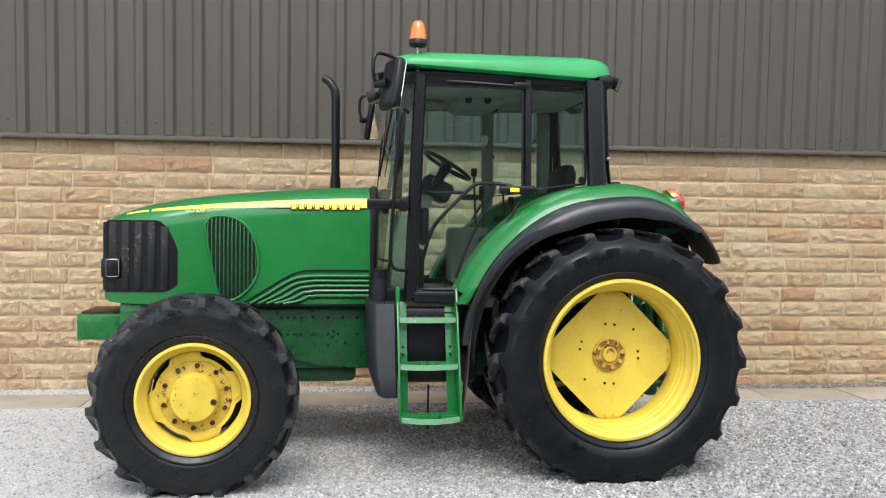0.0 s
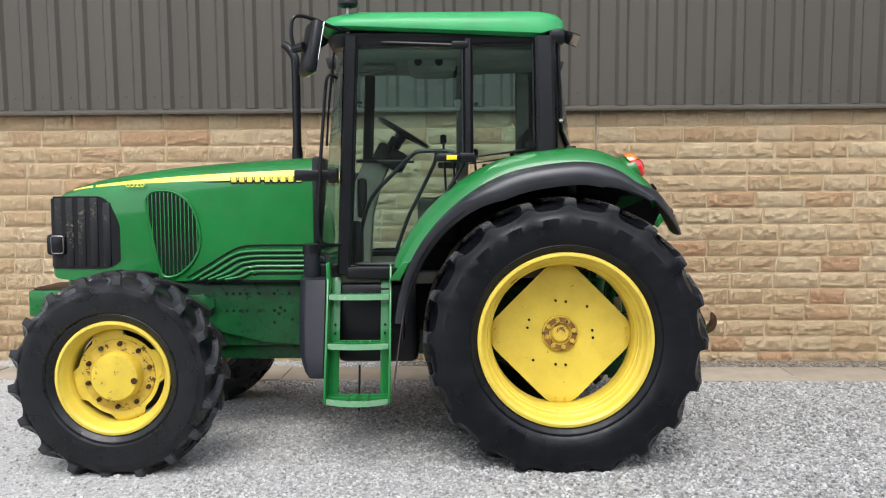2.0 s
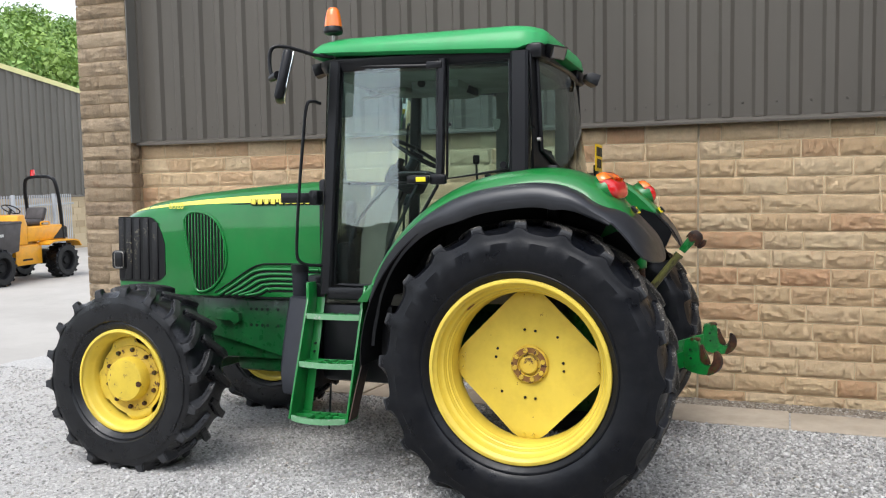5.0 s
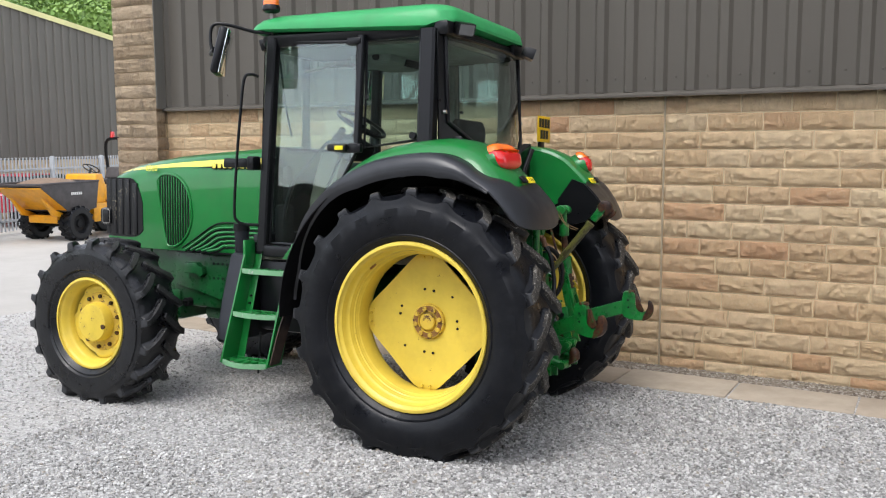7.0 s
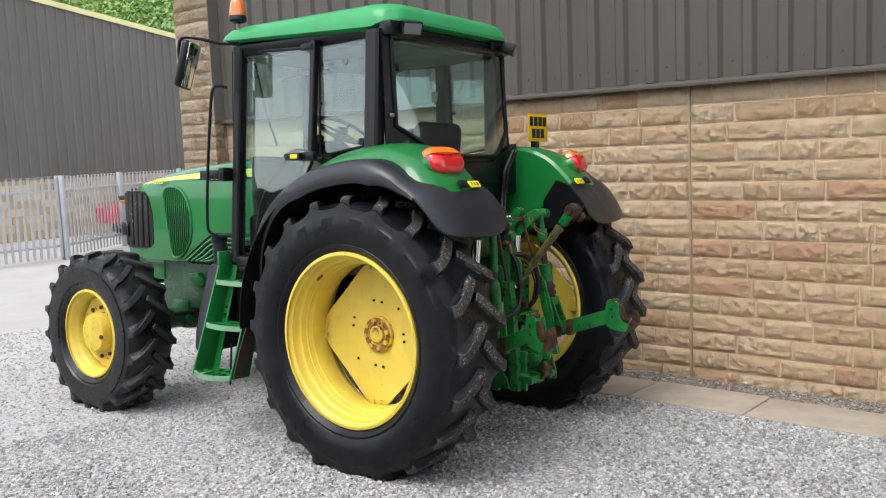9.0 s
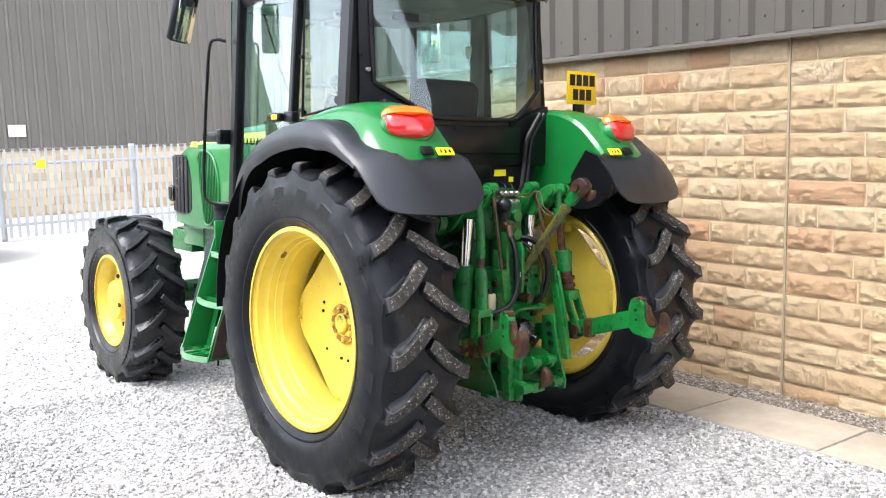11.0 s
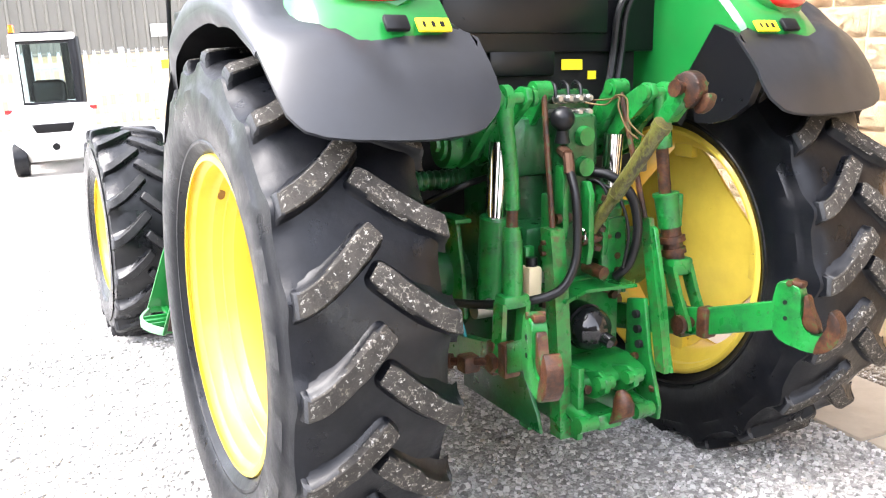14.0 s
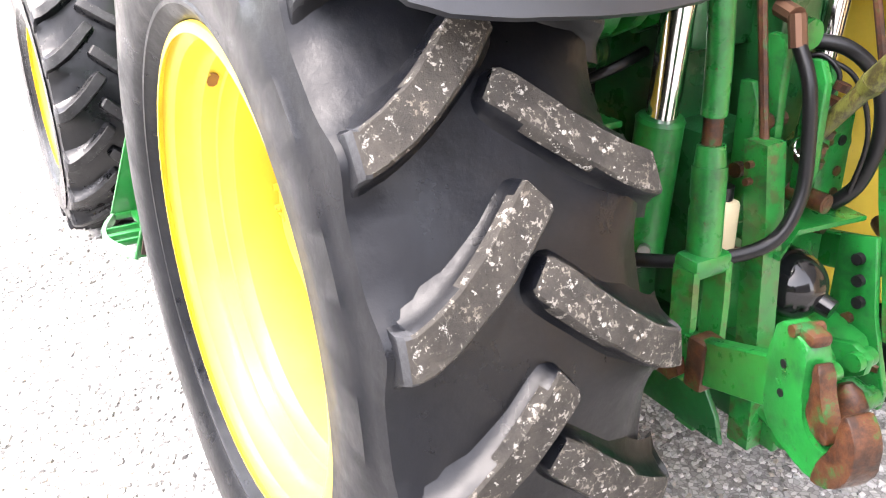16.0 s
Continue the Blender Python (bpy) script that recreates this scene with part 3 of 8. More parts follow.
def tyre_mesh(R, width, bead, lug_h, hub, lugs, phase):
    """Carcass turned about y: the shoulder dips between the bars and rises to meet them; flattened where it stands."""
    bm = BM()
    rc, h = R - lug_h, width / 2
    d = rc - bead
    prof = [(bead - 0.012, 0.72 * h), (bead + 0.004, 0.80 * h), (bead + 0.020, 0.90 * h), (bead + 0.034, 0.935 * h), (bead + 0.039, 0.965 * h), (bead + 0.047, 0.970 * h), (bead + 0.052, 0.955 * h), (bead + 0.25 * d, 1.03 * h), (bead + 0.5 * d, 1.06 * h), (bead + 0.70 * d, 1.045 * h), (rc - 0.080, 1.02 * h), (rc - 0.054, 1.0 * h), (rc - 0.029, 0.972 * h), (rc - 0.023, 0.915 * h), (rc - 0.016, 0.85 * h), (rc - 0.009, 0.74 * h), (rc - 0.003, 0.55 * h), (rc, 0.25 * h), (rc, 0.0)]
    lift = [0, 0, 0, 0, 0, 0, 0, 0, 0, 0.002, 0.009, 0.018, 0.027, 0.028, 0.023, 0.012, 0.003, 0, 0]
    prof, lift = prof + [(r, -y) for r, y in prof[-2::-1]], lift + lift[-2::-1]
    step = 2 * math.pi / lugs
    n = 12 * lugs
    rows = []
    for (r, y), up in zip(prof, lift):
        row = []
        for k in range(n):
            a = 2 * math.pi * k / n
            q = (a - radians(phase) - (step / 2 if y > 0 else 0.0)) / step + 0.02
            q = abs(q - round(q))
            w = math.exp(-(q / 0.19) ** 2)
            rr = r + up * (1.2 * w - 0.40)
            row.append(bm.verts.new((rr * math.cos(a), y, rr * math.sin(a))))
        rows.append(row)
    for a, b in zip(rows, rows[1:]):
        bridge(bm, a, b)
    for v in bm.verts:
        if v.co.z < -hub:
            v.co.y *= 1.0 + 0.25 * min(0.2, -hub - v.co.z)
            v.co.z = -hub - 0.01
    return bm


def lug_mesh(R, width, lug_h, sweep, lug_w, side, shift, seed, scuff, mats=(RUBBER, TREAD, SCUFF_SHEEN)):
    """One curved bar from the shoulder to past the crown: filleted foot, blunt inner end, chipped edges."""
    bm = BM()
    rnd = random.Random(seed)
    rc, h = R - lug_h, width / 2
    rows = []
    for u, drop, wide in ((-0.075, lug_h + 0.024, 1.05), (-0.060, lug_h * 0.72, 1.04), (-0.035, lug_h * 0.36, 1.02), (0.0, 0.010, 1.0), (0.06, 0.006, 1.0), (0.14, 0.004, 1.0), (0.22, 0.003, 0.98), (0.31, 0.002, 0.98), (0.40, 0.001, 0.98), (0.5, 0.0, 0.98), (0.6, 0.0, 1.0), (0.70, 0.0, 1.02), (0.80, 0.0, 1.05), (0.90, 0.001, 1.06), (0.97, 0.003, 1.0), (1.0, 0.009, 0.86), (1.02, lug_h * 0.8, 0.80), (1.04, lug_h + 0.012, 0.80)):
        y = side * h * (0.945 - u) + shift
        th = radians(sweep) * max(0.0, u) ** 1.35
        top, base = R - drop, rc - 0.012 - 0.02 * max(0.0, 1 - u * 3)
        top = max(top, base + 0.004)
        chip = 0.0016 if 0.0 <= u <= 1.0 else 0.0
        wt, wb = lug_w * 0.5 * wide / R, lug_w * 0.80 * wide / R
        e1, e2 = rnd.uniform(-chip, chip) / R, rnd.uniform(-chip, chip) / R
        lean = math.atan(R * radians(sweep) * 1.35 * max(0.0, min(1.0, u)) ** 0.35 / h)
        cl, sl = 0.92 * math.cos(lean) + 0.08, 0.80 * math.sin(lean)
        rows.append([(r * math.cos(th + q * cl), y + side * q * R * sl, r * math.sin(th + q * cl)) for r, q in ((base, -wb * 1.25), (base + 0.28 * (top - base), -wb * 0.86), (base + 0.62 * (top - base), -wt * 1.12), (top - 0.004 - rnd.uniform(0, chip), -wt + e1), (top, -wt * 0.86 + e1), (top + rnd.uniform(-chip, chip) * 0.5, 0.0), (top, wt * 0.86 + e2), (top - 0.004 - rnd.uniform(0, chip), wt + e2), (base + 0.62 * (top - base), wt * 1.14), (base + 0.28 * (top - base), wb * 0.92), (base, wb * 1.4))])
    loft(bm, rows)
    for f in bm.faces:
        n = f.calc_center_median()
        f.material_index = 1 if math.hypot(n.x, n.z) > R - 0.0125 else 2 if abs(n.y - shift) > h * 0.90 and math.hypot(n.x, n.z) > R - scuff else 0
    bmesh.ops.recalc_face_normals(bm, faces=bm.faces)
    shade(bm, 0.55)
    me = bpy.data.meshes.new("tyre_lug")
    bm.to_mesh(me)
    bm.free()
    for m in mats:
        me.materials.append(m)
    return me


def add_lugs(wheel, meshes, lugs, phase, early=0.0):
    for k in range(lugs):
        for j, side in enumerate((-1, 1)):
            ob = new("tyre_lug", meshes[j][k % len(meshes[j])])
            ob.parent = wheel
            ob.matrix_local = Matrix.Rotation(-radians(phase + 360 / lugs * k + (180 / lugs if side > 0 else early)), 4, "Y")


REAR_LUGS = [[lug_mesh(0.845, 0.445, 0.038, 11.5, 0.064, s, 0.018, 50 + k, 0.034) for k in range(3)] for s in (-1, 1)]
FRONT_LUGS = [[lug_mesh(0.620, 0.375, 0.038, 14.0, 0.046, s, 0.0, 60 + k, 0.05, (RUBBER_FRONT, TREAD_FRONT, SCUFF_SHEEN)) for k in range(3)] for s in (-1, 1)]


def rim_profile(rows, thick=0.009):
    return rows + [(r - thick, o) for r, o in rows[::-1]]


def polar_plate(bm, radius, depth, rows, n, side, thick=0.012, start=0.0):
    """A dished plate: radius(angle), depth(share of radius)."""
    def ringat(s, off):
        out = []
        for k in range(n):
            a = start + 2 * math.pi * k / n
            r = radius(a) * s
            out.append(bm.verts.new((r * math.cos(a), side * (depth(r) - off), r * math.sin(a))))
        return out
    front = [ringat(s, 0.0) for s in rows]
    backs = [ringat(s, thick) for s in rows]
    for a, b in zip(front, front[1:]):
        bridge(bm, a, b)
    for a, b in zip(backs, backs[1:]):
        bridge(bm, a, b)
    bridge(bm, front[-1], backs[-1])
    bm.faces.new(front[0]), bm.faces.new(backs[0])


def diamond(r, p, cap, turn):
    def radius(a):
        edge = r / (abs(math.cos(a - turn)) ** p + abs(math.sin(a - turn)) ** p) ** (1 / p)
        return (edge ** -40 + cap ** -40) ** (-1 / 40)
    return radius


def rear_wheel(side, phase):
    at = Matrix.Translation((-0.04, -0.868 if side < 0 else 0.985, 0.785))
    bm = BM()
    lathe(bm, [(r, side * o) for r, o in rim_profile([(0.508, 0.198), (0.519, 0.194), (0.522, 0.184), (0.506, 0.176), (0.494, 0.164), (0.490, 0.128), (0.480, 0.112), (0.473, 0.108), (0.463, 0.076), (0.457, 0.072), (0.450, 0.040), (0.446, 0.036), (0.440, 0.0), (0.438, -0.085), (0.444, -0.105), (0.470, -0.130), (0.490, -0.150), (0.494, -0.175), (0.506, -0.185), (0.522, -0.194), (0.510, -0.204)])], 96, closed=True)
    wheel = part("rear_wheel", bm, YELLOW, tractor, "yellow steel rim with wide black tyre", at)
    if side < 0:
        bm = BM()
        flake = [[(0.4505 + 0.31 * (o - 0.076), -o, radians(127.5 + 1.4 * k)) for k in range(6) for o in [0.086 + 0.011 * j + (0.007 if k in (0, 5) and j == 0 else 0.0) - (0.006 if k in (1, 5) and j == 2 else 0.0)]] for j in range(3)]
        sheet(bm, [[(r * math.cos(a), o, r * math.sin(a)) for r, o, a in row] for row in flake], 0.0015)
        part("rust_patch", bm, RUST_BROWN, wheel, "flaking brown rust patch on the rim")
    part("tyre", tyre_mesh(0.845, 0.445, 0.515, 0.036, 0.785, 20, phase - 1.0), RUBBER, wheel, "black tyre with stone-chipped lugs")
    add_lugs(wheel, REAR_LUGS, 20, phase, -1.8)
    bm = BM()
    polar_plate(bm, diamond(0.500, 1.0, 0.432, 0.0), lambda r: -0.098 + 0.012 * min(1, max(0, (r - 0.11) / 0.05)) + 0.030 * max(0, (r - 0.20) / 0.22) ** 1.5 - 0.016 * max(0, (r - 0.37) / 0.06) ** 2, (0.18, 0.26, 0.34, 0.5, 0.68, 0.80, 0.88, 0.94, 0.98, 1.0), 192, side)
    disc = part("wheel_disc", bm, YELLOW, wheel)
    bm = BM()
    lathe(bm, [(r, side * o) for r, o in ((0.001, -0.058), (0.045, -0.058), (0.052, -0.064), (0.052, -0.084), (0.062, -0.086), (0.066, -0.072), (0.104, -0.072), (0.110, -0.078), (0.112, -0.105))], 40)
    part("hub", bm, YELLOW_RUST_SHADE, wheel, "rust-flecked yellow wheel hub")
    for k in range(8):
        a = 2 * math.pi * (k + 0.3) / 8
        bm = BM()
        c = Vector((0.085 * math.cos(a), 0, 0.085 * math.sin(a)))
        cyl(bm, c + Vector((0, side * -0.074, 0)), c + Vector((0, side * -0.058, 0)), 0.016, 0.014, 6)
        part("wheel_bolt", bm, YELLOW_RUST_SHADE, wheel)
    bm = BM()
    lathe(bm, [(r, side * o) for r, o in ((0.070, -0.0715), (0.100, -0.0708), (0.103, -0.0735))], 40)
    part("hub_ring", bm, RUST_BROWN, wheel, "rusty brown ring round the wheel hub")
    for k, (a, r) in enumerate(() if side > 0 else ((80, 0.20), (98, 0.205), (170, 0.205), (156, 0.21), (262, 0.195), (280, 0.2), (352, 0.205), (5, 0.2), (45, 0.235), (225, 0.235))):
        c = Vector((r * math.cos(radians(a)), 0, r * math.sin(radians(a))))
        bm = BM()
        cyl(bm, c + Vector((0, side * -0.10, 0)), c + Vector((0, side * -0.079, 0)), 0.008, n=10)
        part("bolt_hole", bm, DARK, wheel)
    for k in range(4):
        a = math.pi / 2 * k
        bm = BM()
        box(bm, 0.385, 0.446, -0.020, 0.016, -0.052, 0.052, 0.008, Matrix.Rotation(-a, 4, "Y") @ Matrix.Translation((0, side * -0.090, 0)))
        part("rim_bracket", bm, YELLOW, wheel)
        for d in (-0.028, 0.028):
            bm = BM()
            cyl(bm, (0.405, side * -0.08, d), (0.405, side * -0.050, d), 0.011, 0.009, 6)
            bm.transform(Matrix.Rotation(-a, 4, "Y"))
            part("bracket_bolt", bm, YELLOW_OLD, wheel)
    return wheel


def front_wheel(side, phase):
    at = Matrix.Translation((-2.70, side * 0.930, 0.583))
    bm = BM()
    lathe(bm, [(r, side * o) for r, o in rim_profile([(0.328, 0.166), (0.338, 0.162), (0.340, 0.152), (0.326, 0.146), (0.316, 0.135), (0.310, 0.110), (0.296, 0.092), (0.288, 0.080), (0.286, -0.04), (0.300, -0.06), (0.314, -0.10), (0.316, -0.150), (0.326, -0.160), (0.340, -0.170), (0.328, -0.178)], 0.008)], 80, closed=True)
    wheel = part("front_wheel", bm, YELLOW, tractor, "small yellow steel rim with black lugged tyre", at)
    part("tyre", tyre_mesh(0.620, 0.375, 0.335, 0.034, 0.583, 18, phase), RUBBER_FRONT, wheel, "black front tyre with worn lugs")
    add_lugs(wheel, FRONT_LUGS, 18, phase)
    bm = BM()
    def eared(a):
        d = abs((a - radians(14)) / (math.pi / 2) - round((a - radians(14)) / (math.pi / 2))) * 90
        k = min(1.0, max(0.0, (27 - d) / 13))
        return 0.242 + 0.043 * k * k * (3 - 2 * k)
    polar_plate(bm, eared, lambda r: 0.045 + 0.014 * min(1.0, max(0, (r - 0.215) / 0.03)) - 0.022 * max(0, (r - 0.255) / 0.03) ** 2, (0.4, 0.75, 0.86, 0.92, 0.96, 0.985, 1.0), 144, side)
    part("wheel_disc", bm, YELLOW_OLD, wheel)
    bm = BM()
    lathe(bm, [(r, side * o) for r, o in ((0.001, 0.140), (0.100, 0.139), (0.134, 0.135), (0.143, 0.122), (0.148, 0.064), (0.150, 0.045))], 48)
    part("hub", bm, YELLOW_OLD, wheel, "chipped yellow front hub cap")
    # flange lies in the hub's shade, which the darker yellow paints in
    bm = BM()
    lathe(bm, [(r, side * o) for r, o in ((0.146, 0.060), (0.158, 0.055), (0.214, 0.054), (0.220, 0.040))], 48)
    part("hub_flange", bm, YELLOW_RUST_SHADE, wheel, "yellow hub flange, its shade put into a darker rust-stained colour")
    # added dark backing: stands in for the shade seen through the disc's gaps
    bm = BM()
    lathe(bm, [(r, side * o) for r, o in ((0.05, 0.005), (0.20, 0.005), (0.262, -0.005), (0.270, -0.03), (0.262, -0.06), (0.10, -0.08))], 40)
    part("hub_carrier", bm, DARK, wheel, "dark backing added behind the wheel disc to shade its gaps")
    for k in range(10):
        a = 2 * math.pi * (k + 0.4) / 10
        c = Vector((0.190 * math.cos(a), 0, 0.190 * math.sin(a)))
        bm = BM()
        cyl(bm, c + Vector((0, side * 0.05, 0)), c + Vector((0, side * 0.072, 0)), 0.0165, 0.014, 6)
        part("wheel_bolt", bm, RUST, wheel)
    bm = BM()
    cyl(bm, (0.118, side * 0.122, -0.020), (0.118, side * 0.142, -0.020), 0.019, n=10)
    part("drain_plug", bm, RUST, wheel)
    return wheel


for s in (-1, 1):
    rear_wheel(s, 0.2 if s < 0 else 4.0)
    front_wheel(s, 5.0 if s < 0 else 9.0)

bm = BM()
box(bm, -3.412, -3.39, -0.235, 0.235, 1.17, 1.635, 0.008)
part("front_grille", bm, BLACK, tractor)

# bonnet
HOOD = [(-3.395, 1.655, 0.255, 1.13), (-3.37, 1.682, 0.285, 1.10), (-3.28, 1.716, 0.315, 1.09), (-3.10, 1.768, 0.338, 1.085), (-2.85, 1.812, 0.350, 1.08), (-2.58, 1.846, 0.358, 1.08), (-2.2, 1.876, 0.364, 1.08), (-1.9, 1.896, 0.366, 1.08), (-1.615, 1.908, 0.366, 1.08)]


def hood_at(x):
    for a, b in zip(HOOD, HOOD[1:]):
        if x <= b[0]:
            t = max(0.0, (x - a[0]) / (b[0] - a[0]))
            return [a[i] + (b[i] - a[i]) * t for i in range(1, 4)]
    return list(HOOD[-1][1:])


def hood_section(x, low=None):
    top, half, bottom = hood_at(x)
    bottom = bottom if low is None else low
    side = [(half - 0.004, bottom), (half, bottom + 0.1), (half, 1.45 if top > 1.6 else 1.3), (half - 0.003, top - 0.20), (half - 0.012, top - 0.125), (half - 0.032, top - 0.085), (half - 0.085, top - 0.045), (half - 0.16, top - 0.018), (0.0, top)]
    pts = [(x, -y, z) for y, z in side] + [(x, y, z) for y, z in side[-2::-1]]
    return pts


bm = BM()
loft(bm, [hood_section(x) for x in (-3.395, -3.38, -3.35, -3.30, -3.22, -3.10, -2.95, -2.8, -2.6, -2.4, -2.2, -2.0, -1.8, -1.63, -1.615)])
part("bonnet", bm, GREEN, tractor, "glossy green sloping bonnet")

m = Nodes("mud_speckled_grille")
mud = m.math("MULTIPLY", m.ramp(m.noise(5.0, 5), [(0.54, 0.0), (0.66, 1.0)]), m.ramp(m.noise(60.0, 4, 0.6), [(0.52, 0.0), (0.62, 1.0)]))
m.set(Base_Color=m.mix(mud, (0.009, 0.009, 0.010), (0.16, 0.14, 0.10)), Roughness=0.5, Specular_IOR_Level=0.35)
GRILLE = m.mat
# grille: black panel on the nose and both sides, with upright ribs
for s in (-1, 1):
    def grille_span(x):
        """Lower and upper edge of the side grille; its rear corners are rounded."""
        t = max(0.0, (x + 3.06) / 0.155)
        return 1.165 + 0.055 * t ** 3, 1.648 - 0.20 * t ** 2.4
    rows = []
    for x in steps(-3.392, -2.905, 18):
        lo, hi = grille_span(x)
        hi = min(hi, hood_at(x)[0] - 0.035)
        rows.append([(x, s * (hood_at(x)[1] + 0.004), lo + (hi - lo) * k / 6) for k in range(7)])
    bm = BM()
    sheet(bm, rows, 0.006)
    part("grille", bm, BLACK, tractor, "black moulded side grille with dried mud")
    for k in range(5):
        x = -3.33 + 0.085 * k
        half = hood_at(x)[1]
        bm = BM()
        box(bm, x - 0.026, x + 0.026, s * (half + 0.004) - 0.010, s * (half + 0.004) + 0.010, 1.18, min(grille_span(x)[1], hood_at(x)[0] - 0.04) - 0.012, 0.008)
        part("grille_rib", bm, GRILLE, tractor)
    # headlamp at the nose corner
    bm = BM()
    box(bm, -3.405, -3.27, s * 0.27 - 0.072, s * 0.27 + 0.072, 1.255, 1.395, 0.025)
    lamp = part("headlamp", bm, BLACK, tractor, "black corner headlamp with pale rim")
    bm = BM()
    tube(bm, [(x, s * 0.347, z) for x, z in ((-3.365, 1.28), (-3.355, 1.27), (-3.295, 1.27), (-3.285, 1.28), (-3.285, 1.375), (-3.295, 1.385), (-3.355, 1.385), (-3.365, 1.375))], 0.003, 6, closed=True)
    part("lamp_rim", bm, STEEL, lamp)
    bm = BM()
    box(bm, -3.358, -3.292, s * 0.346 - 0.006, s * 0.349 + 0.006, 1.277, 1.378, 0.004)
    part("lamp_lens", bm, BLACK, lamp)
    # rounded side vent with slats
    vent = [(-2.725, 1.625), (-2.69, 1.668), (-2.63, 1.682), (-2.54, 1.672), (-2.46, 1.625), (-2.405, 1.545), (-2.375, 1.44), (-2.37, 1.35), (-2.385, 1.275), (-2.435, 1.19), (-2.51, 1.128), (-2.58, 1.108), (-2.63, 1.130), (-2.66, 1.25), (-2.70, 1.45)]
    bm = BM()
    prism(bm, vent, "y", s * 0.335, s * 0.3640)
    vp = part("side_vent", bm, DARK, tractor, "black slatted bonnet vent")
    bm = BM()
    loop = smooth_path([(x, s * 0.364, z) for x, z in vent + vent[:1]], 3)[:-1]
    tube(bm, loop, 0.010, 8, closed=True)
    part("vent_rim", bm, GREEN, tractor)
    xs = [v[0] for v in vent]
    for k in range(13):
        x = -2.705 + 0.0265 * k
        zs = []
        for a, b in zip(vent, vent[1:] + vent[:1]):
            if (a[0] - x) * (b[0] - x) < 0:
                zs.append(a[1] + (b[1] - a[1]) * (x - a[0]) / (b[0] - a[0]))
        if len(zs) >= 2:
            bm = BM()
            lean = 0.045
            box(bm, -0.0036, 0.0036, s * 0.366 - 0.006, s * 0.366 + 0.004, min(zs) + 0.008, max(zs) - 0.008, 0.002, Matrix.Translation((x, 0, 0)))
            part("slat", bm, GREEN, vp)
    # lower side panel with the five swept flutes
    bm = BM()
    low = [(-2.44, 1.085), (-1.62, 1.085), (-1.62, 1.285), (-2.02, 1.285), (-2.10, 1.27), (-2.20, 1.215), (-2.32, 1.13)]
    prism(bm, low, "y", s * 0.330, s * 0.372, 0.004)
    panel = part("side_panel", bm, GREEN, tractor, "green fluted engine side panel")
    for k in range(5):
        d = 0.034 * k
        pts = [(-2.425 + 0.055 * k, s * 0.374, 1.092), (-2.30 + 0.05 * k, s * 0.374, 1.165 - 0.4 * d), (-2.17 + 0.035 * k, s * 0.374, 1.245 - 0.75 * d), (-2.09 + 0.02 * k, s * 0.374, 1.272 - d), (-1.98, s * 0.374, 1.28 - d), (-1.8, s * 0.374, 1.28 - d), (-1.625, s * 0.374, 1.28 - d)]
        bm = BM()
        tube(bm, smooth_path(pts, 5), 0.0105, 8)
        part("flute", bm, GREEN, panel)
        # dark bead below each flute stands in for the shade of its groove
        bm = BM()
        tube(bm, smooth_path([(x, s * 0.3725, z - 0.016) for x, _, z in pts], 5), 0.0065, 6)
        part("flute_groove", bm, DARK, panel)
    bm = BM()
    tube(bm, smooth_path([(x, s * 0.3735, z + 0.028) for x, _, z in [(-2.46, 0, 1.075), (-2.31, 0, 1.165), (-2.17, 0, 1.25), (-2.08, 0, 1.283), (-1.98, 0, 1.29), (-1.625, 0, 1.29)]], 5), 0.006, 6)
    part("panel_gap", bm, DARK, panel)
    bm = BM()
    box(bm, -2.40, -1.60, s * 0.355 - 0.012, s * 0.355 + 0.012, 1.068, 1.086, 0.003)
    part("panel_gap", bm, DARK, panel)
    # yellow stripe, widening towards the cab
    rows = []
    for x in steps(-3.26, -1.62, 24):
        t = (x + 3.26) / 1.64
        zc, hw = 1.690 + 0.140 * t ** 0.75 - 0.05 * t * t, 0.004 + 0.028 * min(1, t * 1.1)
        half = hood_at(x)[1]
        top = hood_at(x)[0]
        def on(z, half=half, top=top):
            prof = [(1.0, 0.0), (top - 0.20, 0.003), (top - 0.125, 0.012), (top - 0.085, 0.032), (top - 0.045, 0.085), (top, 0.16)]
            for (za, ia), (zb, ib) in zip(prof, prof[1:]):
                if z <= zb:
                    return half - (ia + (ib - ia) * max(0, z - za) / (zb - za)) + 0.0025
            return half - 0.16
        rows.append([(x, s * on(zc + hw * q), zc + hw * q) for q in (-1, -0.33, 0.33, 1)])
    bm = BM()
    sheet(bm, rows, 0.002)
    stripe = part("stripe", bm, STRIPE, tractor, "yellow tapering bonnet stripe")
    bm = BM()
    sheet(bm, [[(p[0], p[1] + s * 0.001, p[2] - (0.012 + 0.004 * 0)) for p in (r[0], r[1])] for r in rows], 0.002)
    part("stripe_shadow_line", bm, DARK, tractor)
    # maker's wordmark as plain raised bars, and the model number
    for k in range(9):
        x = -2.155 + 0.052 * k + (0.012 if k > 3 else 0)
        bm = BM()
        box(bm, x, x + 0.038, s * 0.3665 - 0.004, s * 0.3665 + 0.004, 1.732, 1.768, 0.006)
        bar = part("wordmark_bar", bm, STRIPE, tractor)
        bm = BM()
        box(bm, x - 0.003, x + 0.040, s * 0.3655 - 0.003, s * 0.3655 + 0.003, 1.726, 1.768, 0.002)
        part("bar_outline", bm, DARK, bar)
    flat_text("model_number", "6520", 0.064, pose(-2.79, s * 0.3620, 1.726, 90, 0, 0 if s < 0 else 180), STRIPE, tractor, "raised yellow number 6520")

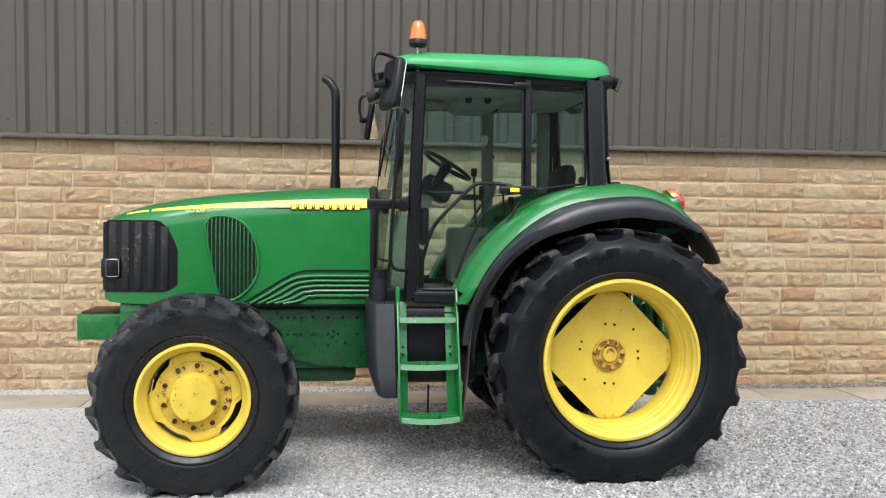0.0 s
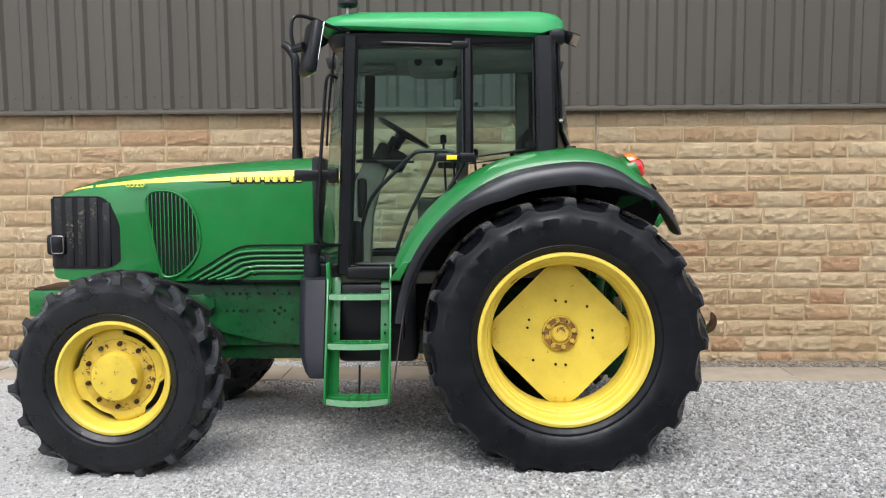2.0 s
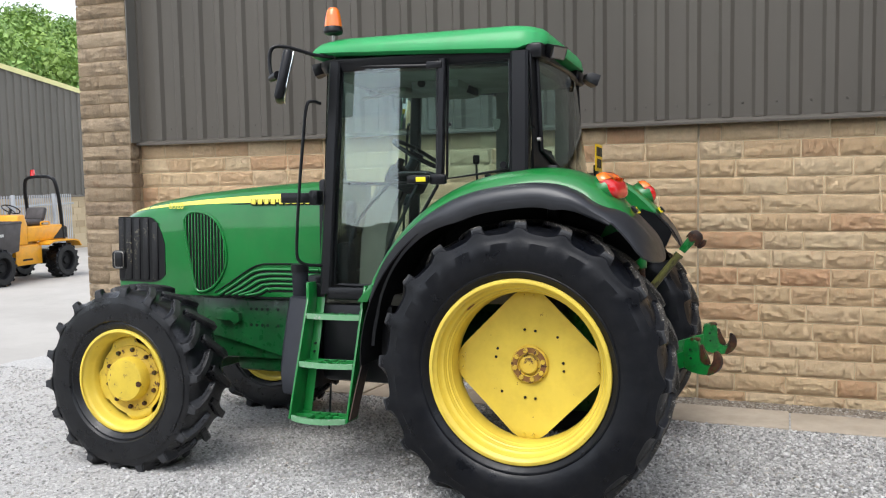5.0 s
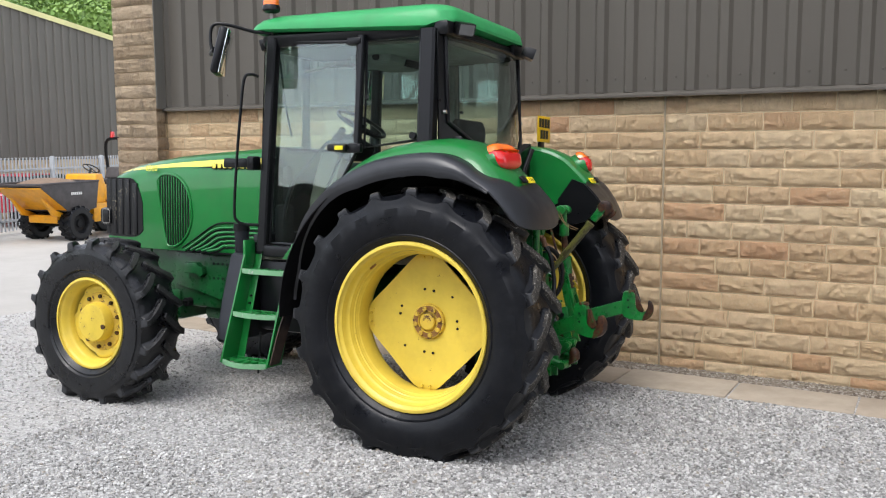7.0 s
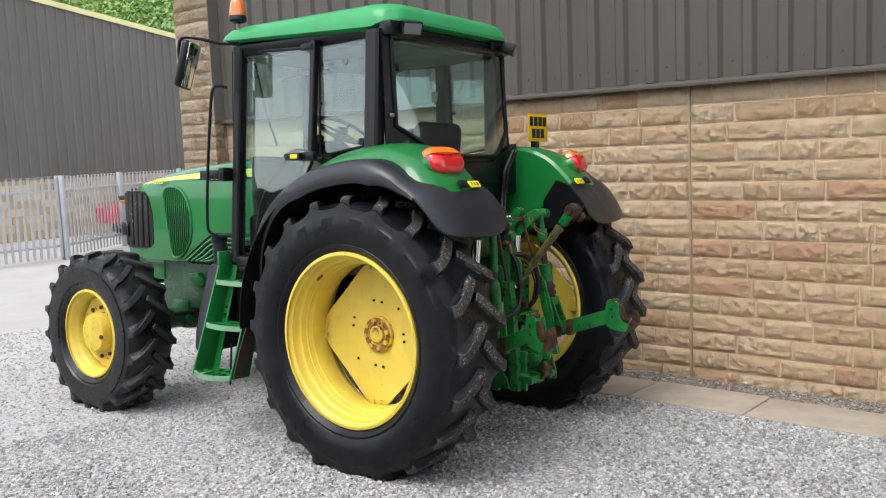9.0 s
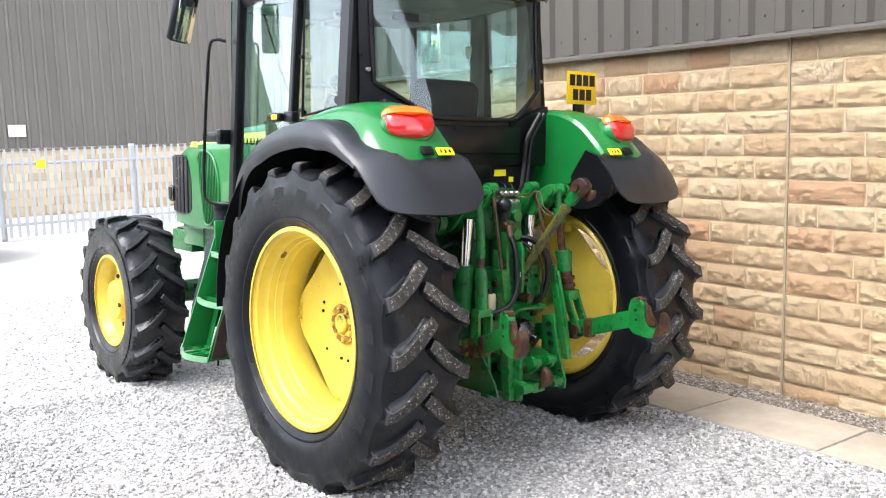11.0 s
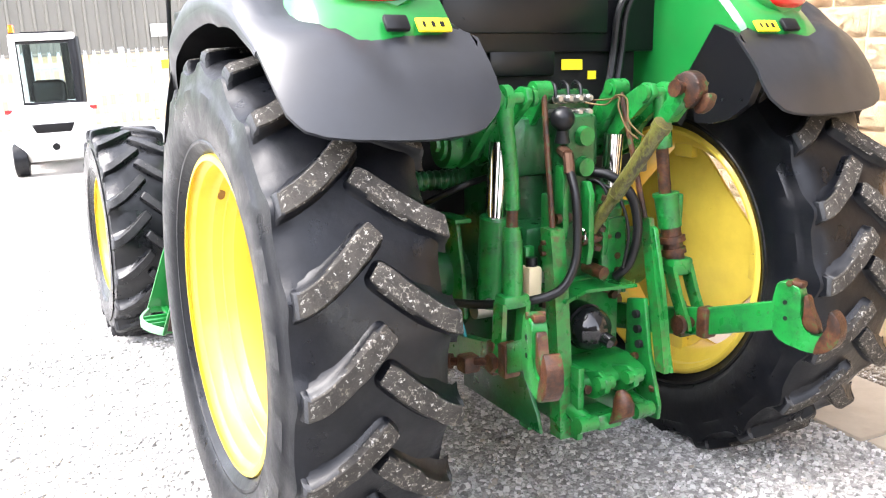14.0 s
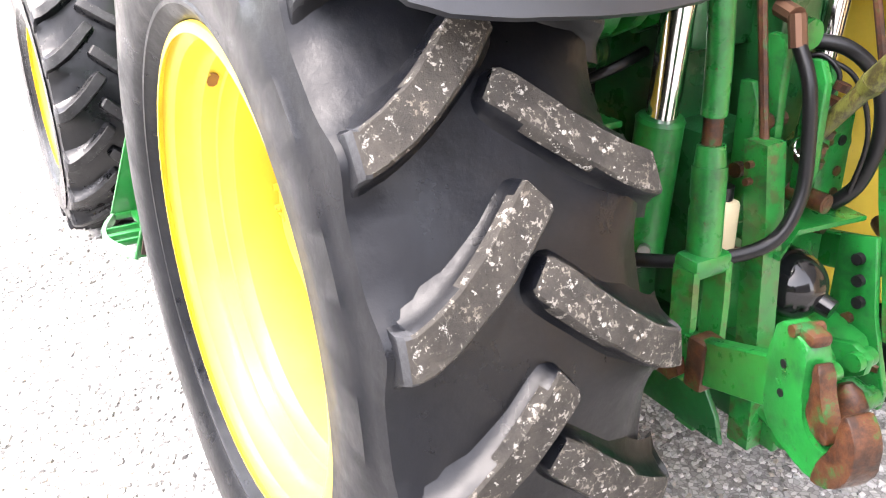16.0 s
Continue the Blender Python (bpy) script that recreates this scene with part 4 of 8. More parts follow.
# front weight carrier, axle and engine
bm = BM()
box(bm, -3.58, -3.18, -0.24, 0.24, 0.835, 1.01, 0.012)
part("front_carrier", bm, GREEN_OLD, tractor, "worn green front weight carrier")
bm = BM()
box(bm, -3.56, -3.30, -0.20, 0.20, 1.010, 1.024, 0.004)
part("carrier_plate", bm, RUST, tractor)
bm = BM()
box(bm, -3.30, -2.90, -0.26, 0.26, 0.90, 1.09, 0.02)
part("nose_frame", bm, GREEN, tractor)
bm = BM()
cyl(bm, (-2.70, -0.72, 0.60), (-2.70, 0.72, 0.60), 0.085, n=20)
box(bm, -2.82, -2.58, -0.28, 0.28, 0.50, 0.76, 0.05)
for s in (-1, 1):
    cyl(bm, (-2.70, s * 0.60, 0.60), (-2.70, s * 0.80, 0.585), 0.13, 0.17, 20)
    cyl(bm, (-2.70, s * 0.80, 0.585), (-2.70, s * 0.965, 0.583), 0.19, 0.19, 20)
part("front_axle", bm, GREEN_CAST_SHADED, tractor, "green cast front drive axle")
bm = BM()
cyl(bm, (-2.50, -0.52, 0.66), (-2.50, 0.52, 0.66), 0.018, n=10)
cyl(bm, (-2.50, -0.30, 0.66), (-2.50, 0.30, 0.66), 0.035, n=12)
part("steering_rod", bm, DARK, tractor)
bm = BM()
box(bm, -2.95, -1.50, -0.25, 0.25, 0.62, 1.15, 0.03)
box(bm, -2.40, -1.70, -0.20, 0.20, 0.52, 0.66, 0.04)
part("engine_block", bm, GREEN_CAST_SHADED, tractor, "green engine and sump casting")
for s in (-1, 1):
    bm = BM()
    prism(bm, [(-2.62, 0.80), (-2.30, 0.74), (-1.98, 0.66), (-1.50, 0.62), (-1.50, 1.06), (-2.62, 1.06)], "y", s * 0.262, s * 0.285, 0.004)
    rail = part("frame_rail", bm, GREEN_CAST_SHADED, tractor, "green drilled side frame rail")
    for k, (x, z) in enumerate([(-2.22 + 0.045 * j, 0.985) for j in range(4)] + [(-2.0, 0.985), (-1.9, 0.985), (-1.8, 0.985), (-1.7, 0.985)] + [(-2.22 + 0.045 * j, 0.87) for j in range(4)] + [(-2.0, 0.87), (-1.9, 0.87), (-1.86, 0.89), (-1.83, 0.87), (-1.87, 0.85), (-1.78, 0.81), (-1.9, 0.79), (-1.7, 0.87)]):
        bm = BM()
        cyl(bm, (x, s * 0.276, z), (x, s * 0.2875, z), 0.011, n=10)
        part("rail_hole", bm, DARK, rail)
    bm = BM()
    prism(bm, [(-2.48, 0.98), (-2.36, 0.99), (-2.33, 0.955), (-2.30, 0.96), (-2.29, 0.90), (-2.33, 0.87), (-2.36, 0.91), (-2.48, 0.90)], "y", s * 0.285, s * 0.335, 0.006)
    part("axle_stop", bm, GREEN_CAST_SHADED, tractor)

# exhaust stack
bm = BM()
tube(bm, smooth_path([(-1.845, 0.42, 1.86), (-1.845, 0.42, 2.3), (-1.848, 0.42, 2.62), (-1.862, 0.425, 2.68), (-1.895, 0.44, 2.73), (-1.935, 0.46, 2.76)], 4), 0.032, 16)
exhaust = part("exhaust_pipe", bm, BLACK, tractor, "upright black exhaust stack with curved tip")
bm = BM()
cyl(bm, (-1.845, 0.42, 1.80), (-1.845, 0.42, 2.0), 0.045, 0.038, 16)
box(bm, -1.87, -1.82, 0.30, 0.42, 1.80, 1.86, 0.004)
part("exhaust_guard", bm, BLACK, exhaust)

# ---- cab ----
def post(name, pts, w, d, material=BLACK):
    """A square-section pillar along points."""
    bm = BM()
    pts = [Vector(p) for p in pts]
    loft(bm, [[p + Vector((sx * w / 2, sy * d / 2, 0)) for sx, sy in ((-1, -0.7), (-0.7, -1), (0.7, -1), (1, -0.7), (1, 0.7), (0.7, 1), (-0.7, 1), (-1, 0.7))] for p in pts])
    return part(name, bm, material, tractor)


def pane(name, rows, thick=0.006):
    bm = BM()
    sheet(bm, rows, thick)
    ob = part(name, bm, GLASS, tractor, "tinted cab glass")
    ob.visible_shadow = False
    return ob


def lerp(a, b, t):
    return tuple(a[i] + (b[i] - a[i]) * t for i in range(3))


for s in (-1, 1):
    A0, A1 = (-1.375, s * 0.735, 1.16), (-1.315, s * 0.685, 2.62)
    B0, B1 = (-0.602, s * 0.745, 1.84), (-0.600, s * 0.690, 2.60)
    C0, C1 = (-0.115, s * 0.700, 1.86), (-0.130, s * 0.640, 2.62)
    post("door_pillar", [A0, A1], 0.075, 0.07)
    post("side_pillar", [B0, B1], 0.042, 0.05)
    post("rear_pillar", [C0, C1], 0.110, 0.09)
    D0, D1 = (0.06, s * 0.655, 1.95), (-0.065, s * 0.615, 2.60)
    # door: glass with rounded lower rear edge following the mudguard
    def door_y(z, x=-0.6):
        """The glass leans in towards the roof and curves in towards its front edge."""
        return 0.742 - 0.05 * (z - 1.2) / 1.4 - 0.12 * max(0.0, -0.83 - x) ** 2
    low = [(-1.335, 1.215), (-0.965, 1.215), (-0.925, 1.245), (-0.875, 1.36), (-0.80, 1.53), (-0.72, 1.68), (-0.63, 1.83)]
    rows, top_row = [], []
    for u in [k / 28 for k in range(29)]:
        xb, xt, zt = -1.335 + 0.705 * u, -1.285 + 0.655 * u, 2.59 - 0.03 * u
        zb = next(p[1] + (q[1] - p[1]) * (xb - p[0]) / (q[0] - p[0]) for p, q in zip(low, low[1:]) if xb <= q[0] + 1e-6)
        rows.append([(xb + (xt - xb) * k / 8, zb + (zt - zb) * k / 8) for k in range(9)])
    grid = [[(x, s * door_y(z, x), z) for x, z in r] for r in rows]
    bm = BM()
    shell(bm, grid, [[(x, y - s * 0.006, z) for x, y, z in r] for r in grid])
    door = part("door", bm, GLASS, tractor, "full-height curved tinted glass cab door, shut")
    door.visible_shadow = False
    bm = BM()
    tube(bm, [r[0] for r in grid[::2]] + [grid[-1][k] for k in (3, 6)] + [r[8] for r in grid[::-2]] + [grid[0][k] for k in (6, 3)], 0.011, 8, closed=True)
    part("door_seal", bm, BLACK, door)
    bm = BM()
    box(bm, -0.80, -0.655, s * 0.785 - 0.022, s * 0.785 + 0.022, 1.845, 1.895, 0.014)
    handle = part("door_handle", bm, BLACK, door, "black door handle with yellow tab")
    bm = BM()
    box(bm, -0.735, -0.672, s * 0.807 - 0.004, s * 0.807 + 0.004, 1.856, 1.884, 0.003)
    part("handle_tab", bm, STICKER, handle)
    bm = BM()
    box(bm, -0.66, -0.56, s * 0.755 - 0.02, s * 0.755 + 0.02, 1.84, 1.90, 0.01)
    part("lock_block", bm, BLACK, handle)
    bm = BM()
    box(bm, -1.36, -0.96, s * 0.735 - 0.035, s * 0.735 + 0.03, 1.125, 1.205, 0.015)
    part("door_sill", bm, BLACK, tractor)
    for z in (2.50,):
        bm = BM()
        box(bm, -0.70, -0.595, s * 0.705 - 0.02, s * 0.705 + 0.02, z + 0.04, z + 0.085, 0.008)
        part("door_hinge", bm, BLACK, tractor)
    # rear quarter window
    q = [(-0.575, 1.875), (-0.19, 1.925), (-0.185, 1.96), (-0.195, 2.58), (-0.575, 2.56)]
    bm = BM()
    a = [bm.verts.new((x, s * (door_y(z) - 0.02 - 0.07 * (x + 0.575)), z)) for x, z in q]
    b = [bm.verts.new((x, s * (door_y(z) - 0.026 - 0.07 * (x + 0.575)), z)) for x, z in q]
    bm.faces.new(a), bm.faces.new(b[::-1])
    bridge(bm, a, b)
    qw = part("quarter_window", bm, GLASS, tractor, "tinted quarter window with black seal")
    qw.visible_shadow = False
    bm = BM()
    tube(bm, [(x, s * (door_y(z) - 0.022 - 0.07 * (x + 0.575)), z) for x, z in q], 0.010, 8, closed=True)
    part("window_seal", bm, BLACK, qw)
    bm = BM()
    cyl(bm, (-0.55, s * 0.72, 2.20), (-0.55, s * 0.70, 2.20), 0.012, n=10)
    part("window_knob", bm, BLACK, qw)
    bm = BM()
    cyl(bm, (-0.22, s * 0.70, 1.95), (-0.22, s * 0.67, 1.95), 0.022, n=10)
    part("window_catch", bm, BLACK, qw)
    # windscreen wing between the door pillar and the screen
    pane("wing_glass", [[lerp((-1.415 + 0.04 * (z - 1.2), s * 0.73, z), (-1.555 + 0.095 * (z - 1.2), s * 0.52, z), t) for t in (0, 0.4, 0.75, 1)] for z in (1.22, 1.7, 2.2, 2.6)])
    bm = BM()
    box(bm, -1.60, -1.40, s * 0.70 - 0.02, s * 0.70 + 0.02, 1.13, 1.22, 0.01)
    part("screen_sill", bm, BLACK, tractor)
    # mirror bar hinge on the door pillar
    bm = BM()
    box(bm, -1.665, -1.40, s * 0.790 - 0.018, s * 0.790 + 0.018, 1.735, 1.80, 0.010)
    box(bm, -1.46, -1.40, s * 0.765 - 0.045, s * 0.765 + 0.045, 1.72, 1.815, 0.012)
    part("hinge_arm", bm, BLACK, tractor)
    # grab rail
    bm = BM()
    tube(bm, smooth_path([(-1.40, s * 0.75, 2.36), (-1.43, s * 0.80, 2.37), (-1.455, s * 0.835, 2.33), (-1.475, s * 0.85, 2.1), (-1.50, s * 0.865, 1.75), (-1.515, s * 0.87, 1.44), (-1.50, s * 0.86, 1.37), (-1.46, s * 0.82, 1.345), (-1.39, s * 0.755, 1.34)], 5), 0.0105, 8)
    part("grab_rail", bm, BLACK, tractor)
    # mirror on its arm
    bm = BM()
    tube(bm, smooth_path([(-1.33, s * 0.70, 2.655), (-1.42, s * 0.78, 2.66), (-1.52, s * 0.88, 2.69), (-1.60, s * 0.93, 2.70), (-1.635, s * 0.95, 2.67), (-1.64, s * 0.955, 2.58), (-1.62, s * 0.955, 2.50)], 5), 0.012, 8)
    arm = part("mirror_arm", bm, BLACK, tractor)
    tilt = Matrix.Translation((-1.515, s * 0.975, 2.50)) @ Matrix.Rotation(radians(s * -26), 4, "Z") @ Matrix.Rotation(radians(12), 4, "Y") @ Matrix.Rotation(radians(s * 5), 4, "X")
    bm = BM()
    box(bm, -0.042, 0.018, -0.090, 0.090, -0.160, 0.160, 0.026, tilt, 3)
    cyl(bm, tilt @ Vector((-0.05, 0, 0)), (-1.63, s * 0.955, 2.50), 0.028, 0.022, 10)
    mir = part("mirror_shell", bm, BLACK, arm, "black door mirror shell")
    bm = BM()
    box(bm, 0.018, 0.024, -0.080, 0.080, -0.148, 0.148, 0.003, tilt)
    part("mirror_glass", bm, MIRROR, arm)

# curved front screen, screen frame and wiper
pane("windscreen", [[(-1.605 + 0.095 * (z - 1.2) + 0.05 * (y / 0.52) ** 2, y, z) for y in (-0.52, -0.35, -0.18, 0, 0.18, 0.35, 0.52)] for z in (1.25, 1.7, 2.2, 2.6)])
bm = BM()
box(bm, -1.62, -1.50, -0.55, 0.55, 1.12, 1.26, 0.02)
box(bm, -1.62, -1.565, -0.38, 0.38, 1.24, 1.90, 0.02)
part("cowl", bm, BLACK, tractor, "black cowl between bonnet and windscreen")
bm = BM()
tube(bm, [(-1.455, -0.45, 2.56), (-1.515, -0.30, 2.2), (-1.545, -0.18, 1.98)], 0.008, 6)
part("wiper", bm, BLACK, tractor)

# bowed rear window with a black border, and the black panels under it
def rear_x(y, z):
    return -0.055 + 0.02 * (2.6 - z) / 0.75 + (0.165 - 0.10 * max(0.0, (z - 1.9) / 0.7)) * (1 - min(1.0, abs(y) / 0.66) ** 2.2)


def rear_low(y):
    return 1.855 + max(0.0, (abs(y) - 0.31) * 0.62)


GLASS_Y = [-0.605, -0.52, -0.42, -0.32, -0.2, 0.0, 0.2, 0.32, 0.42, 0.52, 0.605]
rows = []
for k in range(9):
    rows.append([(rear_x(y, z), y, z) for y in GLASS_Y for z in [rear_low(y) + (2.585 - rear_low(y)) * k / 8]])
rw = pane("rear_window", rows)
rw["label"] = "bowed tinted rear window with narrowing foot, shut"
bm = BM()
ringpts = [(rear_x(y, rear_low(y)) + 0.004, y, rear_low(y)) for y in GLASS_Y] + [(rear_x(0.605, z) + 0.004, 0.605, z) for z in (2.2, 2.4)] + [(rear_x(y, 2.585) + 0.004, y, 2.585) for y in GLASS_Y[::-1]] + [(rear_x(0.605, z) + 0.004, -0.605, z) for z in (2.4, 2.2)]
tube(bm, ringpts, 0.013, 8, closed=True)
part("window_seal", bm, BLACK, rw)
for s in (-1, 1):
    bm = BM()
    sheet(bm, [[(rear_x(y, z) - 0.004, s * y, z) for y in (0.595, 0.63, 0.668)] for z in (1.86, 2.1, 2.35, 2.6)], 0.012)
    part("window_border", bm, BLACK, rw)
    bm = BM()
    sheet(bm, [[(rear_x(y, z) - 0.006, s * y, z) for z in (1.80 + 0.0 * y, rear_low(y) + 0.012)] for y in (0.28, 0.40, 0.52, 0.62, 0.668)], 0.012)
    part("window_border", bm, BLACK, rw)
    bm = BM()
    cyl(bm, (rear_x(0.63, 2.1), s * 0.635, 2.10), (rear_x(0.63, 2.1) + 0.02, s * 0.635, 2.10), 0.012, n=10)
    part("window_stud", bm, STEEL, rw)
bm = BM()
prism(bm, [(-0.60, 1.60), (0.60, 1.60), (0.60, 1.95), (0.33, 1.84), (-0.33, 1.84), (-0.60, 1.95)], "x", 0.02, 0.085, 0.008)
part("rear_panel", bm, BLACK, tractor, "black panel below the rear window")
bm = BM()
box(bm, 0.085, 0.10, -0.32, 0.36, 1.665, 1.82, 0.01)
part("rear_cover", bm, BLACK, tractor)
# near-black block under the cab: the deep shade there put into its colour
bm = BM()
box(bm, -0.30, 0.06, -0.52, 0.52, 1.05, 1.62, 0.01)
part("cab_underside", bm, DARK, tractor)
bm = BM()
box(bm, 0.055, 0.085, -0.13, 0.14, 1.52, 1.61, 0.01)
part("rear_socket_cover", bm, BLACK, tractor)
for y, w in ((0.178, 0.09), (0.295, 0.035)):
    bm = BM()
    box(bm, 0.066, 0.071, y, y + w, 1.538 - 0.035 * (y > 0.2), 1.575 - 0.042 * (y > 0.2))
    part("warning_sticker", bm, STICKER, tractor, "small yellow warning sticker")
bm = BM()
for d in (0.0, 0.035):
    tube(bm, smooth_path([(0.13, 0.52 - d, 1.90), (0.12, 0.47 - d, 1.82), (0.11, 0.43 - d, 1.74), (0.10, 0.42 - d, 1.6), (0.12, 0.38 - d, 1.47), (0.16, 0.30 - d, 1.40)], 5), 0.014, 8)
part("rear_hose", bm, HOSE, tractor)

# roof: crowned green shell, cut back over the rear lamps
def roof_outline(grow, n=6):
    """Rounded plan outline from the front left corner round."""
    x0, x1, y0, yr, r = -1.52 - grow, 0.02 + grow, 0.755 + grow, 0.675 + grow, 0.16
    pts = []
    for cx, cy, a0 in ((x0 + r, -y0 + r, 180), (x1 - r, -yr + r, 270), (x1 - r, yr - r, 0), (x0 + r, y0 - r, 90)):
        pts += [(cx + r * math.cos(radians(a0 + 90 * k / n)), cy + r * math.sin(radians(a0 + 90 * k / n))) for k in range(n + 1)]
    return pts


bm = BM()
layers = []
for grow, z in ((-0.09, 2.615), (-0.02, 2.618), (0.0, 2.632), (0.0, 2.665), (-0.012, 2.70), (-0.04, 2.735), (-0.09, 2.756), (-0.20, 2.772), (-0.42, 2.782)):
    layers.append([(x, y, z + (0.058 * max(0.0, 1 - abs(abs(y) - 0.54) / 0.17) ** 0.6 * max(0.0, min(1.0, (x + 0.16) / 0.08)) if z < 2.66 else 0.0) + (0.012 + 0.014 * (x + 1.5) if z > 2.69 else 0.0) + ({2.615: 0.045, 2.618: 0.045, 2.632: 0.042, 2.665: 0.024}.get(z, 0.0) * max(0.0, min(1.0, (-0.22 - x) / 0.35))) - (0.022 * max(0, -x - 1.2) if z > 2.7 else 0)) for x, y in roof_outline(grow)])
loft(bm, layers)
part("roof", bm, ROOF_GREEN, tractor, "pale green moulded cab roof")
bm = BM()
loft(bm, [[(x, y, z) for x, y in roof_outline(g)] for g, z in ((-0.10, 2.555), (-0.065, 2.56), (-0.045, 2.60), (-0.045, 2.635), (-0.10, 2.665))])
part("roof_frame", bm, BLACK, tractor)
bm = BM()
loft(bm, [[(x, y, z) for x, y in roof_outline(g)] for g, z in ((-0.20, 2.545), (-0.13, 2.55), (-0.13, 2.57))])
part("headlining", bm, CAB_GREY, tractor, "pale cab headlining")

# work lamps
for name, eye, aim in (("rear_work_lamp", (0.055, -0.53, 2.625), (0.5, -0.78, 2.42)), ("rear_work_lamp", (0.085, 0.53, 2.60), (0.5, 0.75, 2.42)), ("front_work_lamp", (-1.565, -0.44, 2.62), (-2.2, -0.62, 2.42)), ("front_work_lamp", (-1.565, 0.44, 2.62), (-2.2, 0.62, 2.42))):
    m = look(eye, aim)
    bm = BM()
    loft(bm, [[m @ Vector((x * k, y * k, z)) for x, y in ((-0.062, -0.04), (0.062, -0.04), (0.068, 0.0), (0.062, 0.04), (-0.062, 0.04), (-0.068, 0.0))] for k, z in ((0.55, 0.06), (0.9, 0.03), (1.0, -0.03))])
    tube(bm, [m @ Vector((0, 0.02, 0.04)), Vector((eye[0] * 0.93, eye[1] * 0.93, 2.63))], 0.014, 8)
    lamp = part(name, bm, BLACK, tractor, "black swivelling work lamp")
    bm = BM()
    prism(bm, [(-0.055, -0.033), (0.055, -0.033), (0.055, 0.033), (-0.055, 0.033)], "z", -0.034, -0.029)
    bm.transform(m)
    part("lens", bm, LENS_CLEAR, lamp)
for s in (-1, 1):
    bm = BM()
    box(bm, -0.10, 0.005, s * 0.54 - 0.12, s * 0.54 + 0.12, 2.575, 2.668, 0.02)
    part("lamp_recess", bm, BLACK, tractor)

# beacon
bm = BM()
tube(bm, [(-1.335, -0.685, 2.63), (-1.335, -0.690, 2.80)], 0.011, 8)
beacon = part("beacon_stem", bm, STEEL, tractor)
bm = BM()
lathe(bm, [(0.02, -0.01), (0.055, 0.0), (0.062, 0.012), (0.060, 0.035), (0.055, 0.045)], 24)
bm.transform(Matrix.Translation((-1.335, -0.69, 2.80)) @ Matrix.Rotation(radians(90), 4, "X"))
part("beacon_base", bm, BLACK, beacon)
bm = BM()
lathe(bm, [(0.056, 0.042), (0.054, 0.07), (0.048, 0.11), (0.040, 0.145), (0.026, 0.162), (0.001, 0.167)], 24)
bm.transform(Matrix.Translation((-1.335, -0.69, 2.80)) @ Matrix.Rotation(radians(90), 4, "X"))
part("beacon_dome", bm, LENS_AMBER, beacon, "orange rotating beacon dome")

# cab floor and interior
bm = BM()
box(bm, -1.55, -0.60, -0.70, 0.70, 1.09, 1.16, 0.01)
box(bm, -0.75, -0.05, -0.70, 0.70, 1.12, 1.20, 0.01)
part("cab_floor", bm, CAB_TAN, tractor)
bm = BM()
loft(bm, [[(x, y, z) for x, y in ((-0.72, -0.25), (-0.18, -0.25), (-0.18, 0.25), (-0.72, 0.25))] for z in (1.18, 1.42)])
part("seat_base", bm, DARK, tractor)
bm = BM()
box(bm, -0.76, -0.20, -0.26, 0.26, 1.44, 1.56, 0.05, None, 3)
part("seat", bm, DARK, tractor, "dark fabric driver's seat")
bm = BM()
box(bm, -0.06, 0.06, -0.24, 0.24, -0.28, 0.29, 0.08, pose(-0.19, 0, 1.80, 0, 8, 0), 3)
part("backrest", bm, DARK, tractor)
bm = BM()
for s in (-1, 1):
    box(bm, -0.62, -0.25, s * 0.33 - 0.035, s * 0.33 + 0.035, 1.66, 1.72, 0.02)
part("armrest", bm, DARK, tractor)
bm = BM()
loft(bm, [[(-1.42 + dx + k, y, z) for dx, y in ((-0.09, -0.10), (0.09, -0.08), (0.09, 0.08), (-0.09, 0.10))] for k, z in ((0.06, 1.15), (0.08, 1.5), (0.14, 1.72), (0.20, 1.86))])
part("steering_console", bm, CAB_TAN, tractor)
bm = BM()
wheel_m = pose(-1.035, 0, 2.075, 0, 31, 0)
tube(bm, [wheel_m @ Vector((0.19 * math.cos(2 * math.pi * k / 28), 0.19 * math.sin(2 * math.pi * k / 28), 0)) for k in range(28)], 0.015, 8, closed=True)
for k in range(3):
    a = 2 * math.pi * k / 3
    tube(bm, [wheel_m @ Vector((0, 0, -0.02)), wheel_m @ Vector((0.19 * math.cos(a), 0.19 * math.sin(a), 0))], 0.011, 6)
cyl(bm, wheel_m @ Vector((0, 0, -0.06)), wheel_m @ Vector((0, 0, 0.01)), 0.042, n=12)
cyl(bm, wheel_m @ Vector((0, 0, -0.38)), wheel_m @ Vector((0, 0, -0.04)), 0.05, 0.035, n=12)
part("steering_wheel", bm, BLACK, tractor, "black three-spoke steering wheel")
bm = BM()
box(bm, -0.95, -0.10, 0.36, 0.66, 1.18, 1.62, 0.04)
part("side_console", bm, CAB_TAN, tractor)
for k, (x, y, h) in enumerate(((-0.735, 0.45, 0.44), (-0.66, 0.50, 0.30), (-0.50, 0.45, 0.33), (-0.42, 0.5, 0.22))):
    bm = BM()
    tube(bm, [(x, y, 1.60), (x - 0.02, y, 1.60 + h)], 0.009, 6)
    box(bm, x - 0.045, x + 0.005, y - 0.018, y + 0.018, 1.58 + h, 1.65 + h, 0.012)
    part("lever", bm, BLACK, tractor)
bm = BM()
tube(bm, smooth_path([(-1.32, -0.62, 1.22), (-1.27, -0.62, 1.45), (-1.205, -0.61, 1.631), (-1.05, -0.60, 1.80), (-0.95, -0.60, 1.895), (-0.90, -0.60, 1.918), (-0.743, -0.60, 1.917), (-0.68, -0.62, 1.90)], 5), 0.013, 8)
